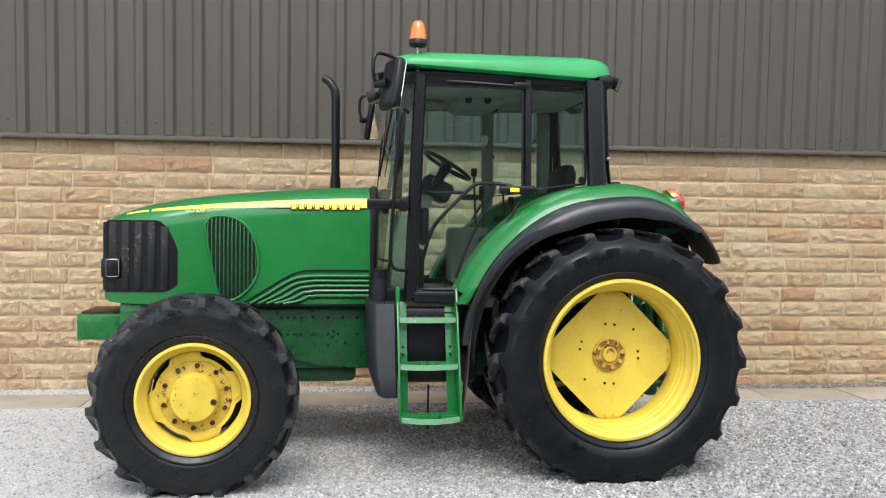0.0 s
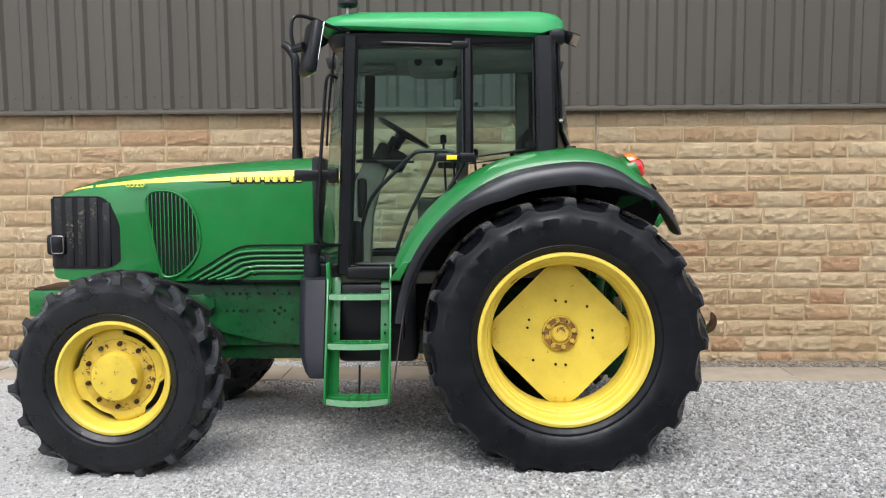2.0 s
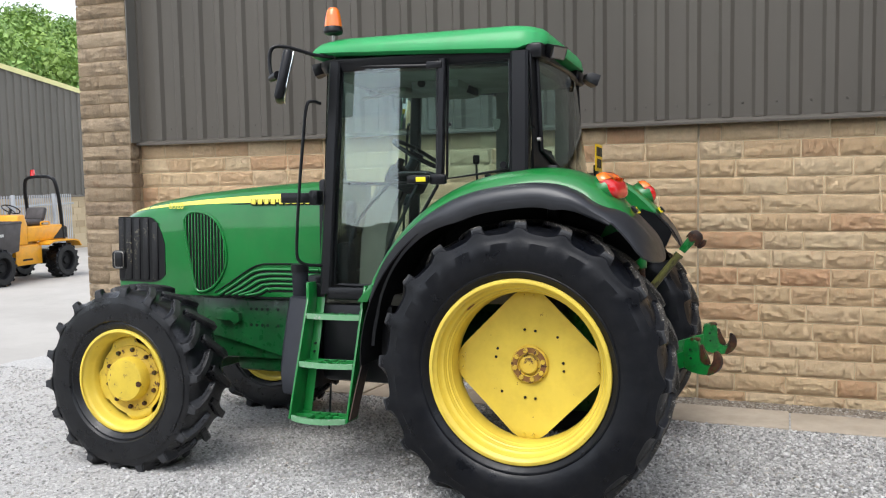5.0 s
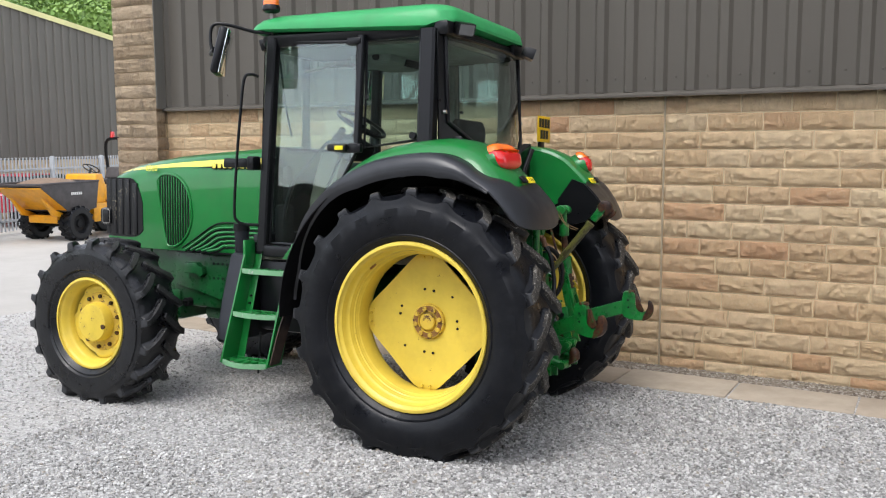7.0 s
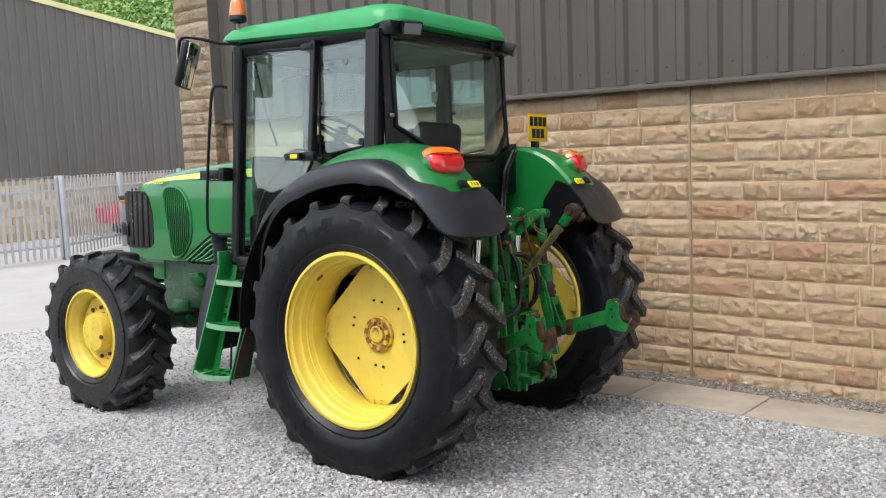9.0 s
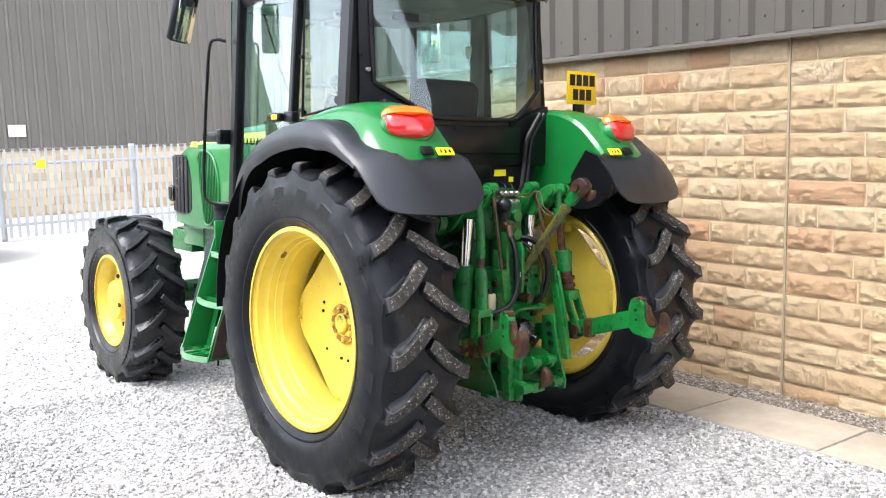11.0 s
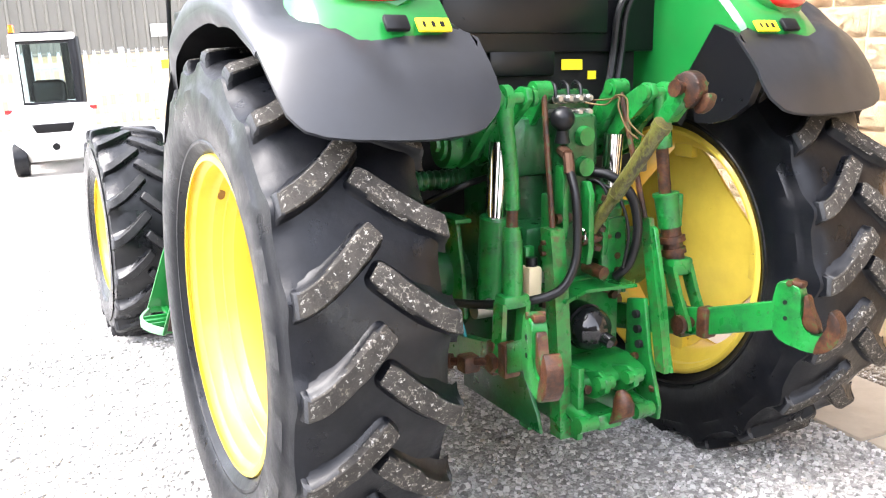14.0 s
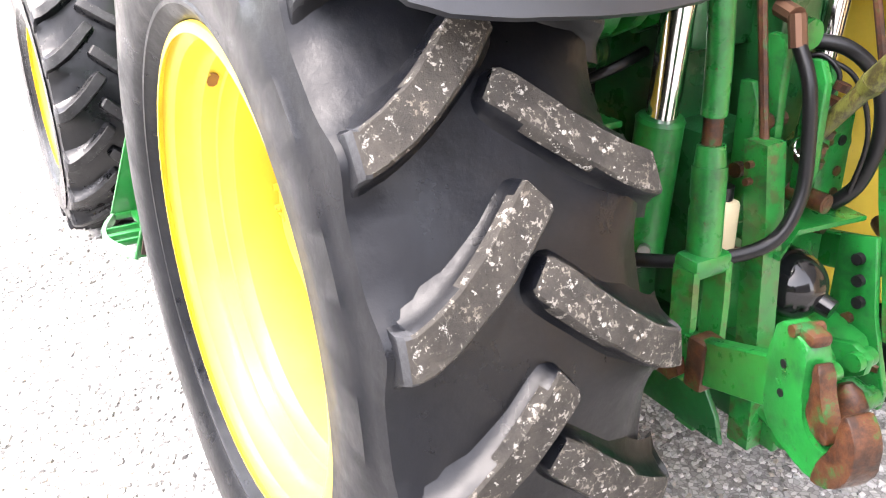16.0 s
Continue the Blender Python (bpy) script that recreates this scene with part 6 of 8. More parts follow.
# right lift rod with turnbuckle
bm = BM()
cyl(bm, (0.462, 0.285, 1.47), (0.462, 0.300, 1.36), 0.022, n=14)
cyl(bm, (0.462, 0.300, 1.37), (0.463, 0.308, 1.29), 0.034, n=16)
rod = part("lift_rod", bm, GREEN_OLD, tractor, "green and rusty levelling rod with turnbuckle")
bm = BM()
cyl(bm, (0.463, 0.308, 1.29), (0.466, 0.330, 1.12), 0.021, n=12)
part("rod_thread", bm, RUST, rod)
bm = BM()
cyl(bm, (0.466, 0.330, 1.13), (0.474, 0.350, 1.02), 0.040, n=18)
box(bm, 0.455, 0.485, 0.375, 0.395, 1.02, 1.13, 0.006)
cyl(bm, (0.466, 0.330, 1.135), (0.467, 0.331, 1.125), 0.045, n=18)
part("turnbuckle", bm, GREEN_OLD, rod)
bm = BM()
cyl(bm, (0.474, 0.350, 1.02), (0.492, 0.362, 0.90), 0.034, n=14)
cyl(bm, (0.478, 0.353, 0.985), (0.482, 0.355, 0.965), 0.046, n=14)
cyl(bm, (0.485, 0.357, 0.945), (0.489, 0.36, 0.925), 0.042, n=14)
part("rod_ratchet", bm, RUST, rod)
bm = BM()
box(bm, -0.030, 0.030, -0.045, 0.045, -0.03, 0.03, 0.012, Matrix.Translation((0.50, 0.368, 0.885)))
part("fork_yoke", bm, GREEN_OLD, rod)
for d in (-0.038, 0.038):
    bm = BM()
    loft(bm, [[(x + dx, y + d + dy, z) for dx, dy in ((-0.025, -0.008), (0.025, -0.008), (0.025, 0.008), (-0.025, 0.008))] for x, y, z in ((0.50, 0.368, 0.89), (0.53, 0.375, 0.80), (0.565, 0.385, 0.71), (0.57, 0.387, 0.68))])
    part("rod_fork", bm, GREEN_OLD, rod)
bm = BM()
cyl(bm, (0.566, 0.32, 0.70), (0.566, 0.45, 0.70), 0.020, n=12)
cyl(bm, (0.566, 0.315, 0.70), (0.566, 0.330, 0.70), 0.032, n=14)
part("fork_pin", bm, RUST, rod)

# lower links with hook ends
for s, knots, hx in ((-1, [(0.02, 0.33, 0.60), (0.40, 0.345, 0.665), (0.60, 0.375, 0.715), (0.855, 0.450, 0.828)], 0.845), (1, [(0.02, 0.36, 0.60), (0.40, 0.375, 0.665), (0.62, 0.395, 0.715), (0.90, 0.455, 0.805)], 0.895)):
    bm = BM()
    rows = []
    for x, y, z in knots:
        rows.append([(x, s * y + dy, z + dz) for dy, dz in ((-0.015, -0.044), (-0.010, -0.048), (0.010, -0.048), (0.015, -0.044), (0.015, 0.044), (0.010, 0.048), (-0.010, 0.048), (-0.015, 0.044))])
    loft(bm, rows)
    link = part("lower_link", bm, GREEN_OLD, tractor, "green flat-bar lower link with rusty hook end")
    a, b = Vector(knots[1]), Vector(knots[2])
    for p in (a.lerp(b, 0.55), a.lerp(b, 1.0)):
        bm = BM()
        box(bm, p.x - 0.022, p.x + 0.022, s * p.y - 0.028, s * p.y + 0.028, p.z - 0.055, p.z + 0.05, 0.008)
        part("link_sleeve", bm, RUST, link)
    end, before = Vector(knots[3]), Vector(knots[2])
    hm = Matrix.Translation((hx, s * (knots[3][1] + 0.002), knots[3][2] + 0.01)) @ Matrix.Rotation(s * math.atan2(end.y - before.y, end.x - before.x), 4, "Z")
    bm = BM()
    prism(bm, rounded([(-0.035, -0.075), (0.04, -0.105), (0.10, -0.108), (0.150, -0.085), (0.172, -0.045), (0.170, 0.0), (0.150, 0.028), (0.138, 0.02), (0.142, -0.02), (0.118, -0.055), (0.082, -0.055), (0.055, -0.028), (0.050, 0.02), (0.045, 0.075), (0.02, 0.088), (-0.035, 0.080)]), "y", -0.022, 0.022, 0.005)
    bm.transform(hm)
    plate_ob = part("hook_plate", bm, GREEN_OLD, link)
    bm = BM()
    prism(bm, rounded([(0.150, 0.030), (0.136, 0.022), (0.140, -0.02), (0.116, -0.057), (0.100, -0.112), (0.153, -0.088), (0.176, -0.045), (0.174, 0.0)]), "y", -0.0235, 0.0235, 0.004)
    bm.transform(hm)
    part("hook_jaw", bm, RUST, link)
    bm = BM()
    prism(bm, rounded([(0.052, -0.025), (0.060, 0.02), (0.052, 0.055), (0.066, 0.06), (0.080, 0.02), (0.098, -0.012), (0.110, -0.045), (0.085, -0.050)]), "y", -0.014, 0.014, 0.004)
    box(bm, 0.0, 0.05, -0.018, 0.018, 0.080, 0.102, 0.008)
    cyl(bm, (0.01, -0.026, 0.092), (0.01, 0.026, 0.092), 0.010, n=10)
    bm.transform(hm)
    part("hook_latch", bm, RUST, link)
    for hxx, hzz in ((0.0, 0.03), (0.004, -0.02)):
        bm = BM()
        cyl(bm, (hxx, -0.024, hzz), (hxx, 0.024, hzz), 0.007, n=10)
        bm.transform(hm)
        part("hook_hole", bm, DARK, link)
    bm = BM()
    cyl(bm, (0.28, s * 0.60, 0.655), (0.42, s * 0.47, 0.668), 0.024, n=12)
    cyl(bm, (0.40, s * 0.49, 0.665), (0.54, s * 0.395, 0.69), 0.014, n=10)
    box(bm, 0.44, 0.50, s * 0.44 - 0.03, s * 0.44 + 0.03, 0.645, 0.70, 0.012)
    part("stabiliser", bm, RUST, link)

# pick-up hitch: square lift channel on the left, plates on both sides
bm = BM()
loft(bm, [[(x + dx, y + dy, z) for dx, dy in ((-0.028, -0.026), (0.028, -0.026), (0.028, 0.026), (-0.028, 0.026))] for x, y, z in ((0.474, -0.138, 1.065), (0.490, -0.130, 0.90), (0.505, -0.118, 0.60), (0.512, -0.112, 0.375))])
channel = part("hitch_channel", bm, GREEN_OLD, tractor, "green square lift channel of the pick-up hitch")
for z in (1.02, 0.985):
    bm = BM()
    cyl(bm, (0.47, -0.175, z), (0.47, -0.10, z), 0.008, n=8)
    part("channel_pin", bm, RUST, channel)
for y, x in ((-0.178, 0.40), (-0.085, 0.545)):
    bm = BM()
    box(bm, x - 0.03, x + 0.03, y - 0.012, y + 0.012, 0.375, 0.62, 0.004)
    part("hitch_leg", bm, GREEN_OLD, tractor)
bm = BM()
prism(bm, [(0.43, 1.05), (0.475, 1.05), (0.53, 0.80), (0.575, 0.57), (0.62, 0.555), (0.60, 0.62), (0.56, 0.85), (0.515, 1.03)], "y", 0.245, 0.262, 0.004)
part("hitch_upright", bm, GREEN_OLD, tractor, "green upright plate of the pick-up hitch")
bm = BM()
loft(bm, [[(x + dx, y + dy, z) for dx, dy in ((-0.022, -0.010), (0.022, -0.010), (0.022, 0.010), (-0.022, 0.010))] for x, y, z in ((0.47, 0.25, 1.06), (0.515, 0.245, 0.86), (0.565, 0.235, 0.70), (0.60, 0.228, 0.56))])
part("hitch_bar", bm, GREEN_OLD, tractor)
bm = BM()
prism(bm, [(0.44, 0.78), (0.53, 0.80), (0.56, 0.62), (0.62, 0.45), (0.615, 0.40), (0.565, 0.395), (0.50, 0.47), (0.44, 0.55)], "y", 0.200, 0.216, 0.004)
cheek = part("hitch_cheek", bm, GREEN_OLD, tractor, "green side cheek of the pick-up hitch")
for x, z in ((0.50, 0.74), (0.51, 0.69), (0.52, 0.64), (0.50, 0.59)):
    bm = BM()
    cyl(bm, (x, 0.185, z), (x, 0.205, z), 0.014, n=12)
    part("cheek_hole", bm, DARK if z > 0.63 else RUST, cheek)
bm = BM()
box(bm, 0.40, 0.425, 0.10, 0.20, 0.84, 1.06, 0.006)
holes = part("hole_plate", bm, GREEN_OLD, tractor)
for z in (0.88, 0.93, 1.0):
    bm = BM()
    cyl(bm, (0.415, 0.165, z), (0.429, 0.165, z), 0.012, n=10)
    part("plate_hole", bm, RUST if z < 0.95 else DARK, holes)
bm = BM()
box(bm, 0.395, 0.42, -0.20, -0.165, 0.64, 1.0, 0.005)
holes = part("hole_plate", bm, GREEN_OLD, tractor)
for z in (0.70, 0.76, 0.82, 0.90):
    bm = BM()
    cyl(bm, (0.412, -0.183, z), (0.424, -0.183, z), 0.011, n=10)
    part("plate_hole", bm, DARK, holes)
for y, arm_y in ((-0.095, -0.10), (0.215, 0.205)):
    bm = BM()
    cyl(bm, (0.355, y, 1.475), (0.465, y - 0.035 if y < 0 else y + 0.03, 1.06), 0.0095, n=8)
    pr = part("pull_rod", bm, RUST, tractor, "thin rusty hitch pull rod")
    bm = BM()
    cyl(bm, (0.335, y - 0.03, 1.482), (0.335, y + 0.03, 1.482), 0.032, n=16)
    cyl(bm, (0.335, y - 0.036, 1.482), (0.335, y + 0.036, 1.482), 0.018, n=12)
    part("rod_knuckle", bm, GREEN_OLD, pr)
    bm = BM()
    prism(bm, [(0.16, 1.34), (0.24, 1.29), (0.36, 1.45), (0.365, 1.49), (0.33, 1.515), (0.30, 1.50)], "y", y - 0.014, y + 0.014, 0.005)
    part("pull_arm", bm, GREEN_OLD, tractor)
bm = BM()
prism(bm, [(-0.12, -0.125), (0.085, -0.125), (0.02, 0.0), (0.045, 0.195), (-0.12, 0.185)], "z", -0.006, 0.006, 0.003)
bm.transform(pose(0.455, 0, 0.842, 0, 6, 0))
part("pto_shield", bm, GREEN_OLD, tractor, "green bent power take-off shield")
bm = BM()
box(bm, 0.36, 0.40, -0.16, 0.20, 0.55, 0.86, 0.012)
part("pto_plate", bm, GREEN_OLD, tractor)
bm = BM()
bmesh.ops.create_icosphere(bm, subdivisions=4, radius=0.074)
bm.transform(Matrix.Translation((0.472, 0.018, 0.712)))
cyl(bm, (0.53, 0.03, 0.695), (0.565, 0.038, 0.685), 0.024, 0.022, 18)
cyl(bm, (0.38, 0.018, 0.712), (0.46, 0.018, 0.712), 0.078, n=24)
part("pto_cap", bm, simple("glossy_black_plastic", Base_Color=(0.006, 0.006, 0.007), Roughness=0.12), tractor, "shiny black round power take-off cap")
bm = BM()
prism(bm, [(0.40, 0.60), (0.47, 0.60), (0.56, 0.575), (0.575, 0.55), (0.50, 0.52), (0.40, 0.50)], "y", -0.10, 0.19, 0.008)
part("hitch_crossbeam", bm, GREEN_OLD, tractor)
for y in (-0.03, 0.085):
    bm = BM()
    prism(bm, [(0.50, 0.58), (0.60, 0.61), (0.645, 0.59), (0.64, 0.55), (0.58, 0.51), (0.50, 0.50)], "y", y - 0.012, y + 0.012, 0.006)
    cyl(bm, (0.62, y - 0.03, 0.578), (0.62, y + 0.03, 0.578), 0.022, n=14)
    part("hitch_ear", bm, GREEN_OLD, tractor)
for y in (-0.09, 0.14):
    bm = BM()
    cyl(bm, (0.52, y, 0.47), (0.62, y + 0.01, 0.445), 0.028, n=14)
    cyl(bm, (0.61, y - 0.035, 0.448), (0.61, y + 0.035, 0.448), 0.026, n=14)
    part("hitch_toe", bm, GREEN_OLD, tractor)
bm = BM()
box(bm, 0.20, 0.50, -0.11, 0.20, 0.40, 0.50, 0.015)
part("drawbar_frame", bm, GREEN_CAST_SHADED, tractor)
bm = BM()
prism(bm, [(0.30, 0.455), (0.56, 0.455), (0.62, 0.47), (0.63, 0.42), (0.30, 0.40)], "y", -0.05, 0.04, 0.006)
part("drawbar", bm, GREEN_OLD, tractor)
bm = BM()
loft(bm, [[(x + 0.7 * r * math.cos(t) * cz, 0.022 + 0.62 * r * math.sin(t), z + r * math.cos(t) * 0.4) for t in [2 * math.pi * k / 14 for k in range(14)]] for x, z, r, cz in ((0.585, 0.425, 0.035, 1), (0.62, 0.430, 0.052, 1), (0.648, 0.455, 0.060, 1), (0.655, 0.495, 0.054, 1), (0.645, 0.530, 0.040, 1), (0.635, 0.548, 0.02, 1))])
part("pickup_hook", bm, RUST, tractor, "rusty pick-up hook")

# top link stowed upwards
m = Nodes("oily_olive_steel")
c = m.ramp(m.noise(26.0, 10, 0.8, (1.0, 1.0, 0.45)), [(0.36, (0.014, 0.010, 0.005)), (0.46, (0.034, 0.028, 0.010)), (0.52, (0.095, 0.10, 0.022)), (0.60, (0.042, 0.022, 0.010)), (0.68, (0.012, 0.095, 0.025))])
m.set(Base_Color=c, Roughness=0.34, Specular_IOR_Level=0.5)
m.bump(m.noise(70.0, 6, 0.7), 0.3, 0.004)
OLIVE = m.mat
a, b = Vector((0.42, 0.035, 1.0)), Vector((0.78, 0.075, 1.462))
bm = BM()
cyl(bm, a, a.lerp(b, 0.36), 0.019, n=14)
cyl(bm, a.lerp(b, 0.32), a.lerp(b, 0.36), 0.021, 0.026, 16)
cyl(bm, a.lerp(b, 0.36), a.lerp(b, 0.82), 0.024, n=18)
cyl(bm, a.lerp(b, 0.82), a.lerp(b, 0.86), 0.030, n=18)
tl = part("top_link", bm, OLIVE, tractor, "oily stowed top link with rusty claw")
tm = Matrix.Translation(b) @ Matrix.Rotation(radians(4), 4, "Z") @ Matrix.Rotation(radians(-52), 4, "Y") @ Matrix.Diagonal((0.86, 0.9, 0.78, 1.0))
bm = BM()
prism(bm, [(-0.07, -0.030), (0.02, -0.036), (0.055, -0.03), (0.06, 0.02), (0.03, 0.034), (-0.07, 0.030)], "y", -0.026, 0.026, 0.006)
bm.transform(tm)
part("claw_neck", bm, GREEN_OLD, tl)
bm = BM()
prism(bm, rounded([(0.015, -0.055), (0.05, -0.078), (0.095, -0.070), (0.120, -0.035), (0.122, 0.005), (0.100, 0.038), (0.065, 0.050), (0.03, 0.045), (0.052, 0.02), (0.058, -0.01), (0.045, -0.030)]), "y", -0.024, 0.024, 0.012)
bm.transform(tm)
part("claw", bm, RUST, tl)
bm = BM()
cyl(bm, (0.055, -0.050, 0.005), (0.055, 0.030, 0.005), 0.024, n=16)
cyl(bm, (0.055, -0.051, 0.005), (0.055, -0.046, 0.005), 0.030, n=16)
bm.transform(tm)
part("claw_bush", bm, RUST, tl)
bm = BM()
prism(bm, rounded([(0.02, -0.095), (0.06, -0.115), (0.10, -0.10), (0.09, -0.072), (0.03, -0.062)]), "y", 0.0, 0.035, 0.008)
bm.transform(tm)
part("claw_latch", bm, RUST, tl)

BRASS = simple("dull_brass_wire", Base_Color=(0.11, 0.07, 0.03), Roughness=0.5, Metallic=0.6)
# couplers, knob, hoses, bottle and wire
bm = BM()
box(bm, 0.20, 0.30, -0.05, 0.13, 1.38, 1.48, 0.01)
couplers = part("coupler_block", bm, GREEN_CAST_SHADED, tractor)
for k in range(4):
    for j in range(2):
        bm = BM()
        p = Vector((0.30, -0.030 + 0.040 * k, 1.405 + 0.046 * j))
        cyl(bm, p, p + Vector((0.030, 0, 0.002)), 0.0155, n=6)
        cyl(bm, p + Vector((0.030, 0, 0.002)), p + Vector((0.048, 0, 0.004)), 0.011, n=12)
        cyl(bm, p + Vector((0.048, 0, 0.004)), p + Vector((0.060, 0, 0.005)), 0.0135, 0.009, 12)
        part("hydraulic_coupler", bm, STEEL, couplers, "bare steel hydraulic coupler")
for k in range(3):
    bm = BM()
    tube(bm, smooth_path([(0.27, -0.03 + 0.05 * k, 1.47), (0.29, -0.03 + 0.05 * k, 1.505), (0.33, -0.035 + 0.05 * k, 1.495), (0.345, -0.04 + 0.05 * k, 1.46)], 4), 0.006, 6)
    part("coupler_lever", bm, BLACK, couplers)
bm = BM()
bmesh.ops.create_uvsphere(bm, u_segments=20, v_segments=12, radius=0.040)
bm.transform(Matrix.Translation((0.393, -0.048, 1.395)))
cyl(bm, (0.393, -0.048, 1.36), (0.39, -0.045, 1.32), 0.018, 0.026, 12)
part("coupler_cap", bm, BLACK, tractor, "black ball-shaped dust cap")
for y, z in ((0.045, 1.335), (0.045, 1.235)):
    bm = BM()
    cyl(bm, (0.38, y, z), (0.405, y, z), 0.034, 0.030, 18)
    part("port_plug", bm, GREEN_OLD, tractor)
bm = BM()
prism(bm, [(0.14, 0.99), (0.36, 0.99), (0.375, 1.20), (0.38, 1.40), (0.30, 1.42), (0.14, 1.30)], "y", -0.015, 0.10, 0.01)
part("control_casting", bm, GREEN_CAST_SHADED, tractor)
for r, pts in ((0.0145, [(0.455, -0.062, 1.24), (0.50, -0.070, 1.17), (0.525, -0.078, 1.06), (0.54, -0.095, 0.96), (0.535, -0.145, 0.88), (0.49, -0.23, 0.845), (0.38, -0.33, 0.82), (0.22, -0.40, 0.80)]),
               (0.0165, [(0.36, 0.06, 1.215), (0.43, 0.12, 1.205), (0.475, 0.175, 1.14), (0.495, 0.19, 1.03), (0.48, 0.175, 0.92), (0.44, 0.15, 0.86)]),
               (0.0055, [(0.37, 0.07, 1.19), (0.45, 0.13, 1.15), (0.49, 0.155, 1.03), (0.475, 0.15, 0.90)]),
               (0.0055, [(0.36, 0.05, 1.16), (0.40, 0.08, 1.19), (0.44, 0.10, 1.15), (0.42, 0.08, 1.08)]),
               (0.011, [(0.10, -0.42, 1.10), (0.24, -0.34, 1.18), (0.20, -0.20, 1.20)])):
    bm = BM()
    tube(bm, smooth_path(pts, 8), r, 18)
    part("hydraulic_hose", bm, HOSE, tractor)
bm = BM()
cyl(bm, (0.39, -0.045, 1.295), (0.44, -0.058, 1.285), 0.020, n=10)
cyl(bm, (0.44, -0.058, 1.290), (0.458, -0.063, 1.23), 0.018, n=10)
part("hose_fitting", bm, simple("copper_fitting", Base_Color=(0.13, 0.07, 0.045), Roughness=0.5, Metallic=0.8), tractor)
bm = BM()
box(bm, -0.028, 0.028, -0.026, 0.026, -0.06, 0.055, 0.010, Matrix.Translation((0.43, -0.185, 0.885)))
bottle = part("oil_catch_bottle", bm, plastic("yellowed_plastic", (0.50, 0.42, 0.27), 0.45, 0.03, 0.3, 1.2), tractor, "small yellowed white plastic bottle with black cap")
bm = BM()
cyl(bm, (0.43, -0.185, 0.938), (0.43, -0.185, 0.968), 0.020, n=14)
part("bottle_cap", bm, BLACK, bottle)
for pts in ([(0.33, 0.10, 1.445), (0.40, 0.13, 1.45), (0.47, 0.115, 1.46), (0.50, 0.09, 1.43), (0.56, 0.075, 1.37), (0.63, 0.062, 1.345)], [(0.35, 0.07, 1.44), (0.42, 0.10, 1.435), (0.455, 0.115, 1.465), (0.49, 0.13, 1.455), (0.54, 0.10, 1.39), (0.64, 0.075, 1.352)]):
    bm = BM()
    tube(bm, smooth_path(pts, 5), 0.003, 6)
    part("lock_wire", bm, BRASS, tractor)
bm = BM()
tube(bm, [(0.12, -0.46 + 0.006 * k, 1.19) for k in range(34)], [0.034 if k % 4 < 2 else 0.027 for k in range(34)], 14)
part("ribbed_pipe", bm, GREEN_CAST_SHADED, tractor)
bm = BM()
cyl(bm, (0.10, -0.50, 0.86), (0.10, -0.30, 0.86), 0.10, n=24)
cyl(bm, (0.10, -0.52, 0.86), (0.10, -0.50, 0.86), 0.06, n=16)
part("brake_housing", bm, GREEN_CAST_SHADED, tractor)
for k, (x, y, z0, z1) in enumerate(((0.47, 0.005, 0.93, 1.20), (0.42, -0.06, 1.0, 1.25), (0.41, 0.11, 0.92, 1.18), (0.40, -0.10, 0.90, 1.16))):
    bm = BM()
    prism(bm, [(x - 0.03, z0), (x + 0.012, z0), (x + 0.02, z0 + 0.05), (x + 0.02, z1 - 0.04), (x, z1), (x - 0.03, z1)], "y", y - 0.011, y + 0.011, 0.005)
    lp = part("linkage_plate", bm, GREEN_OLD, tractor)
    bm = BM()
    cyl(bm, (x, y - 0.028, z0 + 0.08), (x, y + 0.028, z0 + 0.08), 0.017, n=10)
    part("plate_pin", bm, RUST, lp)
bm = BM()
tube(bm, [(0.475 + 0.022 * math.cos(2 * math.pi * k / 16), -0.024, 1.03 + 0.022 * math.sin(2 * math.pi * k / 16)) for k in range(16)], 0.003, 6, closed=True)
part("linch_pin_ring", bm, CHROME, tractor)
for k in range(6):
    bm = BM()
    cyl(bm, (0.445 + 0.004 * k, 0.055 + 0.004 * k, 0.97 + 0.032 * k), (0.449 + 0.004 * k, 0.058 + 0.004 * k, 0.985 + 0.032 * k), 0.020 - 0.004 * (k % 2), n=10)
    part("spring_coil", bm, RUST, tractor)
bm = BM()
cyl(bm, (0.40, 0.055, 0.90), (0.49, 0.06, 0.895), 0.022, n=14)
cyl(bm, (0.488, 0.06, 0.895), (0.492, 0.06, 0.895), 0.014, n=12)
part("stowage_pin", bm, RUST, tractor)
for k, (x, y, z) in enumerate(((0.40, 0.135, 0.815), (0.40, 0.165, 0.79), (0.40, -0.12, 0.80), (0.40, -0.13, 0.60), (0.40, 0.17, 0.62), (0.56, -0.06, 0.545), (0.57, 0.03, 0.55), (0.56, 0.14, 0.545), (0.575, 0.21, 0.50), (0.575, 0.21, 0.44))):
    bm = BM()
    cyl(bm, (x, y, z), (x + 0.020, y, z), 0.017, 0.015, 6)
    part("bolt_head", bm, RUST, tractor)
bm = BM()
prism(bm, [(0.02, 0.40), (0.52, 0.40), (0.50, 0.46), (0.40, 0.60), (0.02, 0.62)], "y", -0.205, -0.19, 0.004)
part("hitch_side_plate", bm, GREEN_CAST_SHADED, tractor)
bm = BM()
cyl(bm, (0.10, 0.44, 0.66), (0.10, 0.30, 0.66), 0.03, n=12)
cyl(bm, (0.10, -0.44, 0.66), (0.10, -0.30, 0.66), 0.03, n=12)
part("link_pivot", bm, RUST, tractor)
bm = BM()
tube(bm, smooth_path([(0.22, -0.42, 0.83), (0.28, -0.40, 0.80), (0.33, -0.385, 0.755), (0.345, -0.38, 0.71)], 4), 0.006, 6)
